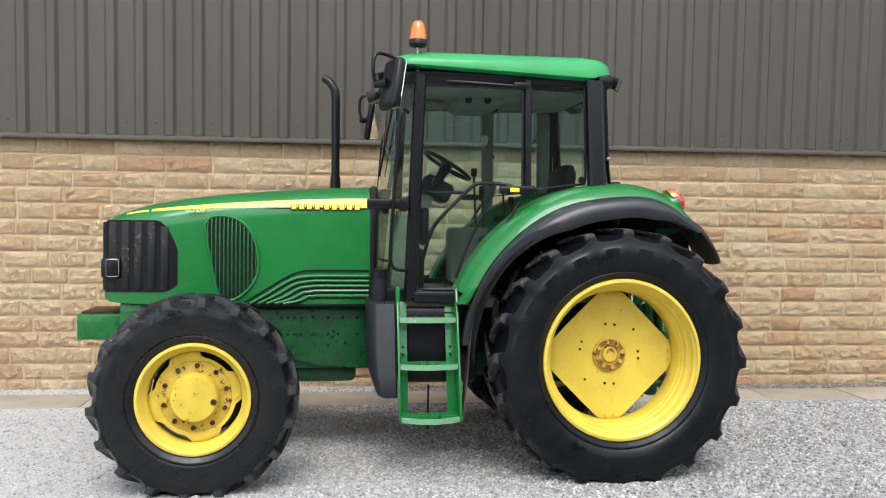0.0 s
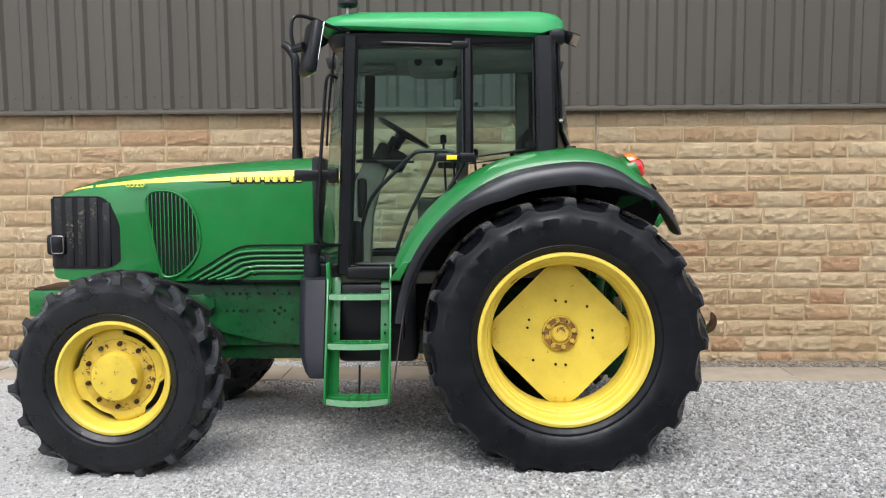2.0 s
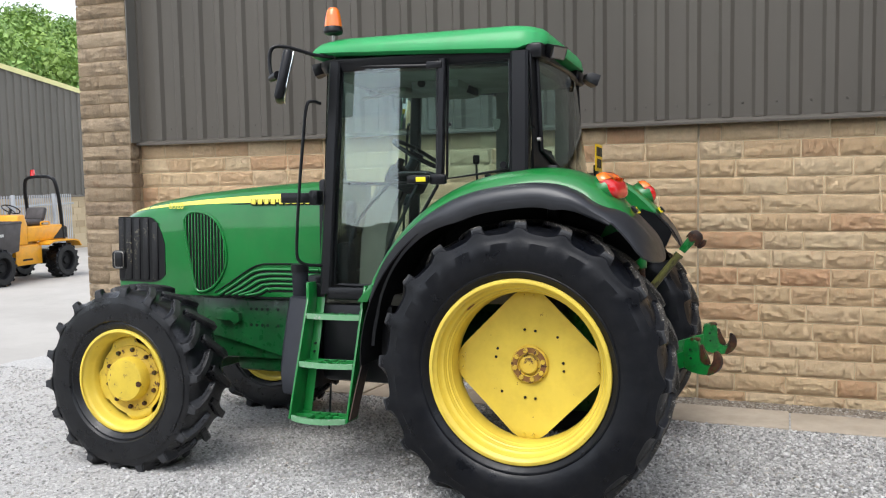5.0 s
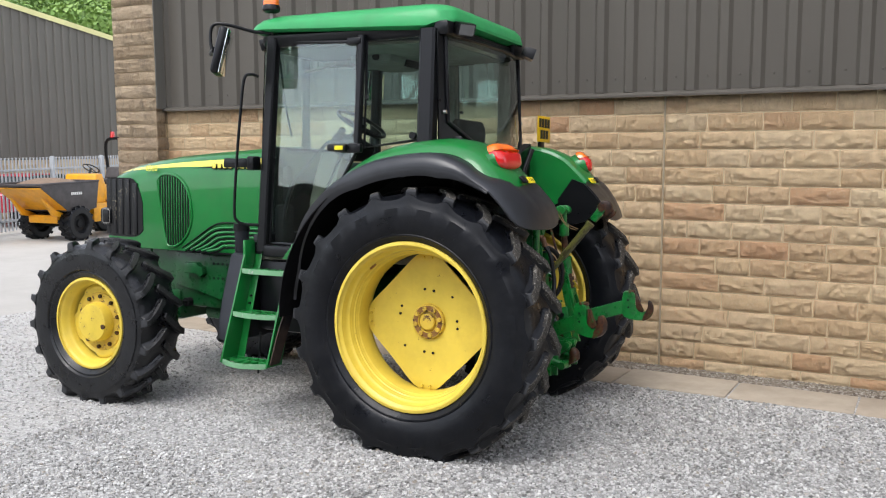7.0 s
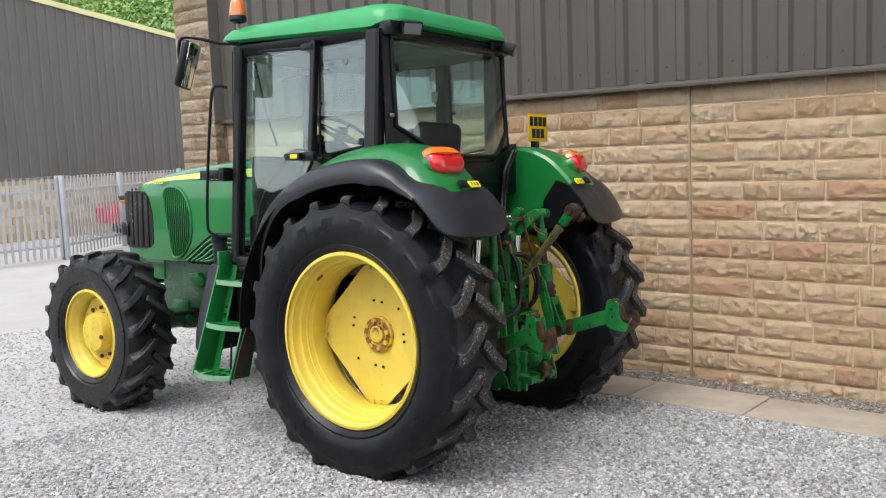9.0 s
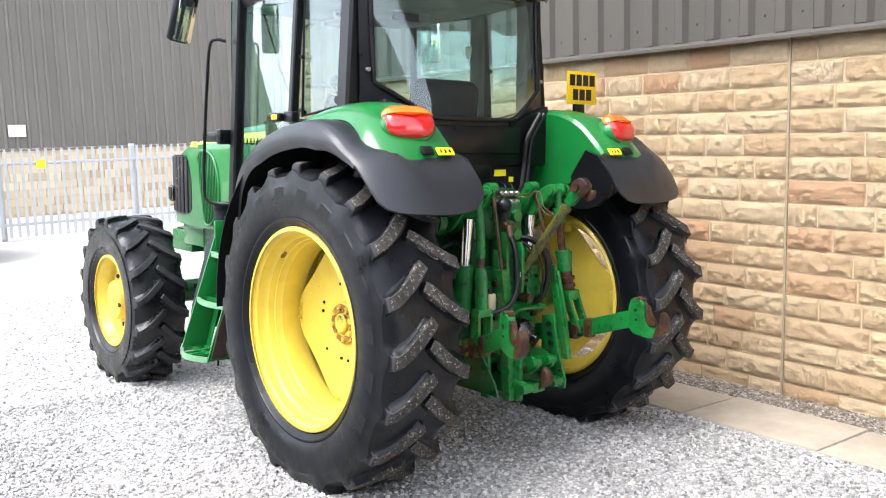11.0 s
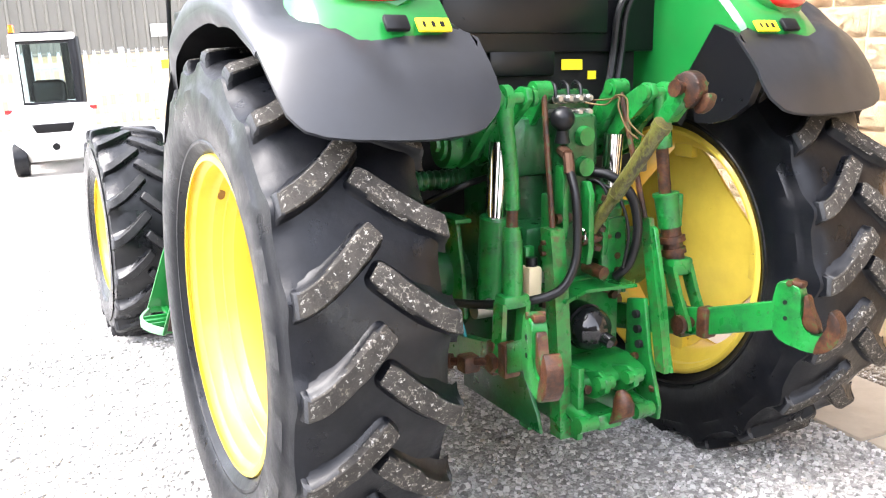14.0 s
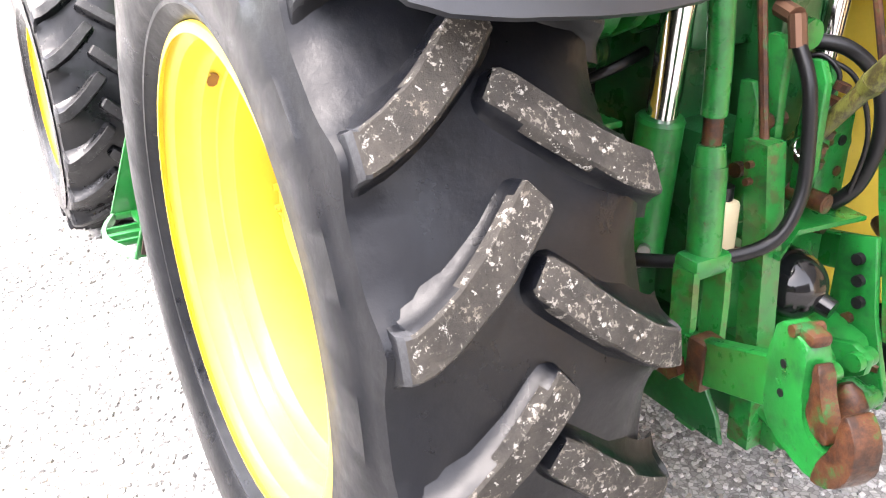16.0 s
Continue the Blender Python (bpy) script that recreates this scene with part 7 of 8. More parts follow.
part("cable_tie", bm, simple("teal_cable", Base_Color=(0.02, 0.22, 0.24), Roughness=0.5), tractor)

# ---- far side of the yard: shed, fence, machines, wooded hill ----
def gable(px):
    """Sloping top of the shed's end wall, by distance along it."""
    return min(7.6, 5.10 + 0.157 * px)


shed = thing("storage_shed", Matrix.Identity(4), "dark steel-clad storage shed with stone plinth and yellow verge", "shed")
bm = BM()
prof, x = [], -3.24
while x < 19.0:
    prof += [(x, 0.0), (x + 0.17, 0.0), (x + 0.195, 0.05), (x + 0.245, 0.05)]
    x += 0.27
lo = [bm.verts.new((-18.0 + d, 21.6 - a, 1.63)) for a, d in prof]
hi = [bm.verts.new((-18.0 + d, 21.6 - a, gable(a))) for a, d in prof]
for k in range(len(prof) - 1):
    bm.faces.new((lo[k], lo[k + 1], hi[k + 1], hi[k]))
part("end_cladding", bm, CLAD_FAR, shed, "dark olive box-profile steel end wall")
bm = BM()
for j in range(20):
    a, b = steps(-3.3, 15.9, 20)[j], steps(-3.3, 15.9, 20)[j + 1]
    vs = [bm.verts.new(p) for p in ((-17.93, 21.6 - a, gable(a) - 0.07), (-17.93, 21.6 - b, gable(b) - 0.07), (-17.93, 21.6 - b, gable(b) + 0.08), (-17.93, 21.6 - a, gable(a) + 0.08), (-18.3, 21.6 - a, gable(a) + 0.12), (-18.3, 21.6 - b, gable(b) + 0.12))]
    bm.faces.new((vs[0], vs[1], vs[2], vs[3]))
    bm.faces.new((vs[3], vs[2], vs[5], vs[4]))
part("verge_trim", bm, VERGE, shed, "pale yellow roof verge trim")
bm = BM()
box(bm, -18.06, -17.90, 24.76, 24.94, 1.2, 4.6, 0.02)
part("corner_trim", bm, VERGE, shed)
bm = BM()
box(bm, -38.0, -18.04, 2.6, 24.8, 0.0, 4.5)
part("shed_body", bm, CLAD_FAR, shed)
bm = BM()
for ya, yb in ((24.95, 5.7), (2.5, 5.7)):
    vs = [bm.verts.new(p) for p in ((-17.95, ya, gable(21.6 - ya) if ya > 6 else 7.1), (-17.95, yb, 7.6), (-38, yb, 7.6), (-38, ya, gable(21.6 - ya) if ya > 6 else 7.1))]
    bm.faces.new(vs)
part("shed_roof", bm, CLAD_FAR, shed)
bm = BM()
box(bm, -18.25, -18.005, 2.6, 24.84, -0.1, 1.64)
plinth = part("shed_plinth", bm, MORTAR, shed, "buff stone plinth of the shed")
bm = BM()
prism(bm, [(-18.02, 1.58), (-17.93, 1.58), (-17.93, 1.61), (-18.0, 1.65), (-18.02, 1.65)], "y", 2.6, 24.84)
part("plinth_flashing", bm, CLAD_FAR, shed)
bm = BM()
box(bm, -17.955, -17.945, 8.22, 8.62, 1.93, 2.22)
part("wall_sign", bm, WHITE, shed, "plain white sign")

rnd = random.Random(11)
bm = BM()
z = 0.0
while z < 1.55:
    y = 24.84 - rnd.random() * 0.3
    while y > 3.1:
        w = rnd.choice((0.36, 0.42, 0.48))
        box(bm, -18.01, -17.985 + 0.012 * rnd.random(), y - w + 0.012, y, z + 0.006, z + 0.20)
        y -= w
    z += 0.206
far = part("plinth_masonry", bm, None, shed)
far.data.materials.clear()
m = Nodes("far_plinth_stone")
m.set(Base_Color=m.ramp(m.island(), [(0.0, (0.40, 0.31, 0.19)), (0.5, (0.52, 0.42, 0.27)), (1.0, (0.58, 0.48, 0.33))]), Roughness=0.9)
far.data.materials.append(m.mat)
far["kind"] = "stuff"


def fence(name, a, b, posts, label):
    """Palisade: posts, two rails, pointed pales."""
    a, b = Vector((*a, 0.0)), Vector((*b, 0.0))
    L = (b - a).length
    f = thing(name, Matrix.Translation((a.x, a.y, ground_z(a.x, a.y) - 0.045)) @ Matrix.Rotation(math.atan2(b.y - a.y, b.x - a.x), 4, "Z"), label, "fence", "palisade fence runs")
    for p in posts:
        bm = BM()
        box(bm, p - 0.05, p + 0.05, -0.10, -0.02, -0.02, 1.76, 0.008)
        part("post", bm, GALV, f)
    for z in (0.30, 1.45):
        bm = BM()
        box(bm, 0.0, L, -0.03, 0.02, z - 0.025, z + 0.025, 0.006)
        part("rail", bm, GALV, f)
    bm = BM()
    prism(bm, [(-0.028, 0.06), (0.028, 0.06), (0.028, 1.66), (0.019, 1.70), (0.022, 1.74), (0.0, 1.70), (-0.022, 1.74), (-0.019, 1.70), (-0.028, 1.66)], "y", 0.022, 0.034)
    bmesh.ops.recalc_face_normals(bm, faces=bm.faces)
    me = bpy.data.meshes.new("pale")
    bm.to_mesh(me)
    bm.free()
    me.materials.append(GALV)
    x = 0.08
    while x < L:
        o = new("pale", me)
        o.parent = f
        o.matrix_local = Matrix.Translation((x, 0, 0))
        x += 0.145
    return f


fence("palisade_fence", (-12.4, 11.1), (-12.4, 0.5), (0.0, 1.75, 4.25, 6.9, 9.4), "galvanised palisade gate run with pointed pales")
fence("palisade_fence", (-12.4, 11.1), (-13.7, 13.2), (0.0, 2.45), "galvanised palisade fence with pointed pales")
fence("palisade_fence", (-13.7, 13.2), (-17.2, 21.5), (2.5, 5.0, 7.5), "galvanised palisade fence behind the dumper")
bm = BM()
box(bm, -12.36, -12.35, 7.50, 7.66, 1.30, 1.46)
tagged(part("warning_sign", bm, STICKER), "small yellow sign wired to the palisade fence", "sign")


def lugged_wheel(name, parent, at, r, w, rim_mat, lugs=14):
    bm = BM()
    lathe(bm, [(r * 0.55, -w * 0.42), (r * 0.6, -w * 0.5), (r * 0.88, -w * 0.5), (r * 0.96, -w * 0.4), (r * 0.97, 0), (r * 0.96, w * 0.4), (r * 0.88, w * 0.5), (r * 0.6, w * 0.5), (r * 0.55, w * 0.42)], 32)
    wheel = part(name, bm, RUBBER, parent, "", at)
    bars = []
    for s in (-1, 1):
        bm = BM()
        box(bm, r * 0.90, r * 1.02, min(0, s * w * 0.5), max(0, s * w * 0.5), -0.03 * r / 0.37, 0.03 * r / 0.37, 0.0, Matrix.Rotation(radians(s * 25), 4, "X"))
        me = bpy.data.meshes.new("tyre_lug")
        bm.to_mesh(me)
        bm.free()
        me.materials.append(RUBBER)
        bars.append((s, me))
    for k in range(lugs):
        for s, me in bars:
            o = new("tyre_lug", me)
            o.parent = wheel
            o.matrix_local = Matrix.Rotation(-2 * math.pi * (k + (0.5 if s > 0 else 0)) / lugs, 4, "Y")
    bm = BM()
    lathe(bm, [(0.001, -w * 0.36), (r * 0.2, -w * 0.36), (r * 0.25, -w * 0.25), (r * 0.5, -w * 0.22), (r * 0.56, -w * 0.44), (r * 0.56, w * 0.44), (r * 0.5, w * 0.22), (r * 0.25, w * 0.25), (r * 0.2, w * 0.36), (0.001, w * 0.36)], 24)
    part("rim", bm, rim_mat, wheel)
    return wheel


# site dumper: local x forward (skip end), z up
SKIP_GREY = plastic("grey_skip_paint", (0.05, 0.045, 0.045), 0.5)
dumper = thing("site_dumper", Matrix.Translation((-12.10, 14.70, -0.045)) @ Matrix.Rotation(radians(-83), 4, "Z") @ Matrix.Diagonal((0.95, 0.95, 0.95, 1.0)), "orange site dumper with dark skip full of soil", "dumper")
for x in (1.26, -0.74):
    for y in (-0.58, 0.58):
        lugged_wheel("wheel", dumper, Matrix.Translation((x, y, 0.385)), 0.385, 0.32, DARK, 16)
# skip: dark side walls, orange nose plate, folded rim, soil
side = [(0.62, 1.30), (0.72, 0.72), (1.28, 0.62), (1.60, 0.70), (2.28, 1.20), (2.28, 1.28)]
skip = None
for y in (-0.66, 0.66):
    bm = BM()
    prism(bm, side, "y", y - 0.012, y + 0.012, 0.004)
    ob = part("skip_side", bm, SKIP_GREY, dumper if skip is None else skip, "dark grey skip side wall")
    skip = skip or ob
bm = BM()
sheet(bm, [[(x, y, z) for y in (-0.655, 0.655)] for x, z in ((0.62, 1.30), (0.72, 0.72), (1.28, 0.62), (1.60, 0.70))], 0.02)
part("skip_floor", bm, SKIP_GREY, skip)
bm = BM()
sheet(bm, [[(x, y, z) for y in (-0.655, -0.3, 0.3, 0.655)] for x, z in ((1.60, 0.695), (1.9, 0.92), (2.28, 1.195))], 0.02)
part("skip_nose", bm, ORANGE, skip, "orange sloping nose plate of the skip")
bm = BM()
tube(bm, [(0.62, -0.66, 1.31), (2.28, -0.66, 1.285), (2.34, 0.0, 1.27), (2.28, 0.66, 1.285), (0.62, 0.66, 1.31)], 0.028, 8, closed=True)
part("skip_rim", bm, SKIP_GREY, skip)
for y in (-0.45, 0.45):
    bm = BM()
    prism(bm, [(1.45, 0.60), (1.75, 0.70), (2.08, 0.98), (2.03, 0.90), (1.80, 0.58), (1.45, 0.52)], "y", y - 0.04, y + 0.04, 0.006)
    part("skip_rib", bm, ORANGE, skip)
bm = BM()
loft(bm, [[(1.44 + (0.78 - d * 0.9) * c, 0.61 * s_ * (1 - d), 1.24 + h) for c, s_ in [(math.cos(t), math.sin(t)) for t in [2 * math.pi * k / 20 for k in range(20)]]] for d, h in ((0.0, 0.0), (0.12, 0.06), (0.35, 0.12), (0.6, 0.155), (0.8, 0.165))])
part("soil_load", bm, SOIL, skip)
for k in range(6):
    bm = BM()
    box(bm, 1.15 + 0.055 * k, 1.19 + 0.055 * k, 0.673, 0.677, 1.03, 1.09, 0.0)
    part("maker_bar", bm, WHITE, skip)
# chassis, axles, body panels
bm = BM()
box(bm, -1.05, 1.55, -0.26, 0.26, 0.40, 0.62, 0.04)
part("chassis", bm, DARK, dumper)
for x in (1.26, -0.74):
    bm = BM()
    cyl(bm, (x, -0.5, 0.385), (x, 0.5, 0.385), 0.09, n=14)
    part("axle", bm, DARK, dumper)
bm = BM()
box(bm, 1.50, 1.66, -0.42, 0.42, 0.40, 0.58, 0.03)
part("front_beam", bm, ORANGE, dumper)
bm = BM()
box(bm, -0.20, 0.62, -0.50, 0.50, 0.36, 0.80, 0.03)
part("side_tank", bm, ORANGE, dumper, "orange side tank with step slot")
bm = BM()
box(bm, 0.12, 0.42, 0.499, 0.506, 0.46, 0.50, 0.0)
part("step_slot", bm, DARK, dumper)
bm = BM()
prism(bm, [(0.18, 0.80), (0.62, 0.80), (0.46, 1.45), (0.26, 1.47), (0.16, 1.20)], "y", -0.46, 0.46, 0.03)
part("dash_tower", bm, ORANGE, dumper, "orange upright dash panel")
bm = BM()
prism(bm, [(-1.12, 0.86), (0.20, 0.86), (0.20, 1.18), (-0.95, 1.20), (-1.10, 1.14)], "y", -0.47, 0.47, 0.03)
cover = part("engine_cover", bm, ORANGE, dumper, "orange engine cover with black corner")
bm = BM()
prism(bm, [(-1.09, 0.88), (-0.60, 0.88), (-0.96, 1.17), (-1.09, 1.12)], "y", 0.468, 0.476)
part("black_panel", bm, BLACK, cover)
for y in (-0.58, 0.58):
    bm = BM()
    sheet(bm, [[(x, y + d, z) for d in (-0.18, 0.18)] for x, z in ((-1.22, 0.70), (-1.12, 0.82), (-0.95, 0.86), (-0.30, 0.86), (-0.10, 0.80))], 0.03)
    part("mudguard", bm, ORANGE, dumper)
bm = BM()
tube(bm, smooth_path([(-0.30, 0.42, 1.19), (-0.30, 0.42, 1.27), (-0.55, 0.42, 1.27), (-0.55, 0.42, 1.19)], 4), 0.018, 8)
part("grab_handle", bm, ORANGE, dumper)
bm = BM()
box(bm, -0.62, -0.15, -0.25, 0.25, 1.20, 1.33, 0.05, None, 3)
part("seat", bm, SKIP_GREY, dumper, "grey padded operator seat")
bm = BM()
box(bm, -0.06, 0.06, -0.25, 0.25, -0.18, 0.14, 0.055, pose(-0.66, 0, 1.46, 0, -22, 0), 3)
part("seat_back", bm, SKIP_GREY, dumper)
bm = BM()
tube(bm, smooth_path([(-0.98, -0.45, 0.85), (-0.92, -0.45, 1.6), (-0.86, -0.43, 2.05), (-0.84, -0.33, 2.26), (-0.84, 0.0, 2.30), (-0.84, 0.33, 2.26), (-0.86, 0.43, 2.05), (-0.92, 0.45, 1.6), (-0.98, 0.45, 0.85)], 5), 0.042, 10)
bar = part("roll_bar", bm, BLACK, dumper)
bm = BM()
cyl(bm, (-0.84, -0.18, 2.32), (-0.84, -0.18, 2.46), 0.06, 0.045, 14)
part("beacon", bm, LENS_RED, bar)
bm = BM()
wm = pose(0.12, 0, 1.58, 0, -32, 0)
tube(bm, [wm @ Vector((0.19 * math.cos(2 * math.pi * k / 20), 0.19 * math.sin(2 * math.pi * k / 20), 0)) for k in range(20)], 0.014, 6, closed=True)
cyl(bm, wm @ Vector((0, 0, -0.30)), wm @ Vector((0, 0, 0)), 0.03, n=8)
tube(bm, [wm @ Vector((-0.19, 0, 0)), wm @ Vector((0.19, 0, 0))], 0.01, 6)
part("steering_wheel", bm, BLACK, dumper)

# forklift seen from behind: local x forward
fork = thing("forklift_truck", Matrix.Translation((-9.65, 5.46, -0.045)) @ Matrix.Rotation(radians(176), 4, "Z"), "white forklift truck with enclosed cab parked in the yard", "forklift")
for y in (-0.44, 0.44):
    bm = BM()
    lathe(bm, [(0.14, -0.09), (0.2, -0.10), (0.235, -0.085), (0.24, 0.0), (0.235, 0.085), (0.2, 0.10), (0.14, 0.09)], 28)
    w = part("rear_wheel", bm, RUBBER, fork, "", Matrix.Translation((-0.15, y * 1.12, 0.24)))
    bm = BM()
    lathe(bm, [(0.001, -0.05), (0.10, -0.05), (0.145, -0.085), (0.145, 0.085), (0.10, 0.05), (0.001, 0.05)], 20)
    part("rim", bm, STEEL, w)
for y in (-0.47, 0.47):
    bm = BM()
    lathe(bm, [(0.18, -0.11), (0.28, -0.12), (0.31, -0.1), (0.32, 0.0), (0.31, 0.1), (0.28, 0.12), (0.18, 0.11)], 28)
    part("front_wheel", bm, RUBBER, fork, "", Matrix.Translation((1.45, y, 0.32)))
bm = BM()
def cw(x, half, z0, z1):
    return [(x, y, z) for y, z in ((-half, z0 + 0.34), (-half + 0.20, z0), (half - 0.20, z0), (half, z0 + 0.34), (half, z1 - 0.10), (half - 0.12, z1), (-half + 0.12, z1), (-half, z1 - 0.10))]
loft(bm, [cw(-0.46, 0.40, 0.30, 0.88), cw(-0.42, 0.50, 0.24, 0.95), cw(-0.25, 0.57, 0.20, 1.0)])
loft(bm, [cw(-0.25, 0.57, 0.44, 1.0), cw(0.10, 0.57, 0.44, 1.02), cw(0.50, 0.55, 0.30, 1.02)])
box(bm, 0.45, 1.70, -0.53, 0.53, 0.25, 0.75, 0.04)
part("counterweight", bm, WHITE, fork, "rounded white rear counterweight")
bm = BM()
prism(bm, [(-0.29, 0.75), (-0.23, 0.62), (0.23, 0.62), (0.29, 0.75)], "x", -0.475, -0.40, 0.02)
part("counterweight_slot", bm, DARK, fork)
bm = BM()
cyl(bm, (-0.48, 0, 0.42), (-0.44, 0, 0.42), 0.05, n=20)
part("tow_socket", bm, DARK, fork)
for y in (-0.56, 0.56):
    bm = BM()
    box(bm, -0.28, -0.22, y - 0.05, y + 0.05, 0.90, 0.96, 0.01)
    part("tail_lamp", bm, LENS_RED, fork)
for name, pts in (("cab_post", [(-0.12, -0.40, 1.0), (-0.02, -0.40, 1.92)]), ("cab_post", [(-0.12, 0.40, 1.0), (-0.02, 0.40, 1.92)]), ("cab_post", [(1.15, -0.42, 0.9), (0.95, -0.40, 1.95)]), ("cab_post", [(1.15, 0.42, 0.9), (0.95, 0.40, 1.95)])):
    bm = BM()
    a, b = Vector(pts[0]), Vector(pts[1])
    loft(bm, [[p + Vector((sx * 0.05, sy * 0.045, 0)) for sx, sy in ((-1, -1), (1, -1), (1, 1), (-1, 1))] for p in (a, b)])
    part(name, bm, WHITE if pts[0][1] > 0 or pts[0][0] > 0.5 else BLACK, fork)
bm = BM()
box(bm, -0.10, 1.05, -0.44, 0.44, 1.90, 2.0, 0.03)
part("cab_roof", bm, WHITE, fork)
bm = BM()
prism(bm, [(-0.36, 0.0), (0.36, 0.0), (0.36, 0.86), (-0.36, 0.86)], "x", 0.0, 0.006)
bm.transform(pose(-0.11, 0, 1.02, 0, 6.2, 0))
g = part("rear_window", bm, GLASS, fork)
g.visible_shadow = False
bm = BM()
tube(bm, [pose(-0.115, 0, 1.02, 0, 6.2, 0) @ Vector(p) for p in ((0, -0.36, 0), (0, 0.36, 0), (0, 0.36, 0.86), (0, -0.36, 0.86))], 0.036, 6, closed=True)
part("window_seal", bm, BLACK, fork)
bm = BM()
box(bm, 0.12, 0.24, -0.24, 0.24, 0.98, 1.34, 0.10, None, 3)
part("seat", bm, BLACK, fork)
bm = BM()
box(bm, 1.20, 1.32, -0.33, -0.22, 0.3, 2.05, 0.01)
box(bm, 1.20, 1.32, 0.22, 0.33, 0.3, 2.05, 0.01)
box(bm, 1.20, 1.30, -0.33, 0.33, 1.95, 2.05, 0.01)
part("mast", bm, DARK, fork)
bm = BM()
tube(bm, [(-0.10, -0.42, 1.0), (-0.06, -0.43, 1.5), (0.0, -0.42, 1.93)], 0.075, 12)
part("exhaust", bm, BLACK, fork)
bm = BM()
cyl(bm, (0.0, 0.38, 2.0), (0.0, 0.38, 2.13), 0.045, 0.04, 14)
part("beacon", bm, LENS_AMBER, fork)
bm = BM()
cyl(bm, (0.0, 0.38, 1.98), (0.0, 0.38, 2.02), 0.05, n=14)
part("beacon_base", bm, BLACK, fork)

# low red car behind the fence: local x forward along the shed
car = thing("red_car", Matrix.Translation((-16.35, 16.40, -0.045)) @ Matrix.Rotation(radians(97), 4, "Z"), "small red parked car behind the palisade fence", "car")
bm = BM()
side = [(-1.95, 0.38), (-1.95, 0.80), (-1.85, 0.90), (-1.0, 0.93), (0.75, 0.90), (1.6, 0.80), (1.9, 0.66), (1.95, 0.38)]
loft(bm, [[(x * k, y, z if z > 0.5 else z + dz) for x, z in side] for y, k, dz in ((-0.80, 0.97, 0.05), (-0.74, 1.0, 0.0), (0.74, 1.0, 0.0), (0.80, 0.97, 0.05))])
body = part("body", bm, RED, car, "glossy red car body")
bm = BM()
roof = [(-1.25, 0.90), (-0.75, 1.26), (0.15, 1.28), (0.85, 0.90)]
loft(bm, [[(x * k, y, z) for x, z in roof] for y, k in ((-0.70, 1.0), (-0.58, 0.94), (0.58, 0.94), (0.70, 1.0))])
part("cabin_glass", bm, CAR_GLASS, car)
bm = BM()
loft(bm, [[(x, y, z) for x, z in ((-0.78, 1.235), (-0.70, 1.285), (0.10, 1.295), (0.20, 1.25))] for y in (-0.56, -0.4, 0.4, 0.56)])
part("roof", bm, RED, car)
for x in (-1.22, 1.22):
    for y in (-0.66, 0.66):
        bm = BM()
        lathe(bm, [(0.19, -0.09), (0.27, -0.10), (0.30, -0.08), (0.30, 0.08), (0.27, 0.10), (0.19, 0.09)], 28)
        w = part("wheel", bm, RUBBER, car, "", Matrix.Translation((x, y, 0.30)))
        bm = BM()
        lathe(bm, [(0.001, -0.10), (0.06, -0.10), (0.19, -0.085), (0.19, 0.085), (0.06, 0.10), (0.001, 0.10)], 20)
        part("rim", bm, STEEL, w)
for y in (-0.6, 0.6):
    bm = BM()
    box(bm, -1.97, -1.93, y - 0.14, y + 0.14, 0.66, 0.80, 0.01)
    part("tail_lamp", bm, LENS_RED, car)

# wooded hill
hill_dir = Vector((-math.sin(radians(54)), math.cos(radians(54)), 0))
hill_across = Vector((hill_dir.y, -hill_dir.x, 0))


def hill_height(u, w):
    """u: metres outwards, w: metres across."""
    rise = min(1.0, max(0.0, (u - 70) / 130.0))
    return 33.0 * rise ** 0.8 * (1.0 + 0.0035 * -w) + 2.5 * noise.noise((u * 0.02, w * 0.02, 1.0)) * rise


bm = BM()
grid = []
for u in steps(60, 330, 18):
    row = []
    for w in steps(-240, 200, 26):
        p = hill_dir * u + hill_across * w
        row.append(bm.verts.new((p.x, p.y, hill_height(u, w) - 0.5)))
    grid.append(row)
for a, b in zip(grid, grid[1:]):
    for k in range(len(a) - 1):
        bm.faces.new((a[k], a[k + 1], b[k + 1], b[k]))
tagged(part("hillside", bm, HILL), "steep green wooded hillside beyond the sheds", "hill", kind="structure")
rng = np.random.default_rng(21)
pts_all, n_tri = [], 0
for k in range(620):
    u, w = 84 + 125 * rng.random() ** 1.3, rng.uniform(-95, 62)
    base = hill_dir * u + hill_across * w
    hz = hill_height(u, w)
    size = rng.uniform(2.6, 4.8)
    lobes = [(rng.normal(0, 0.45, 3) * (1, 1, 0.7) + (0, 0, 1.15)) * size for _ in range(8)]
    for lobe in lobes:
        n = 130
        d = rng.normal(0, 1, (n, 3))
        d /= np.linalg.norm(d, axis=1)[:, None]
        c = lobe + d * size * rng.uniform(0.30, 0.60, (n, 1)) + np.array((base.x, base.y, hz))
        t1 = rng.normal(0, 1, (n, 3))
        t1 /= np.linalg.norm(t1, axis=1)[:, None]
        t2 = np.cross(t1, d)
        sz = rng.uniform(0.16, 0.36, (n, 1))
        pts_all.append(np.stack([c + t1 * sz, c - t1 * sz * 0.6 + t2 * sz, c - t1 * sz * 0.6 - t2 * sz], 1).reshape(-1, 3))
P = np.concatenate(pts_all)
me = bpy.data.meshes.new("woodland")
me.from_pydata(P.tolist(), [], np.arange(len(P)).reshape(-1, 3).tolist())
me.materials.append(LEAF)
tagged(new("woodland", me), "dense broadleaf woodland in fresh green leaf", "trees", kind="stuff")

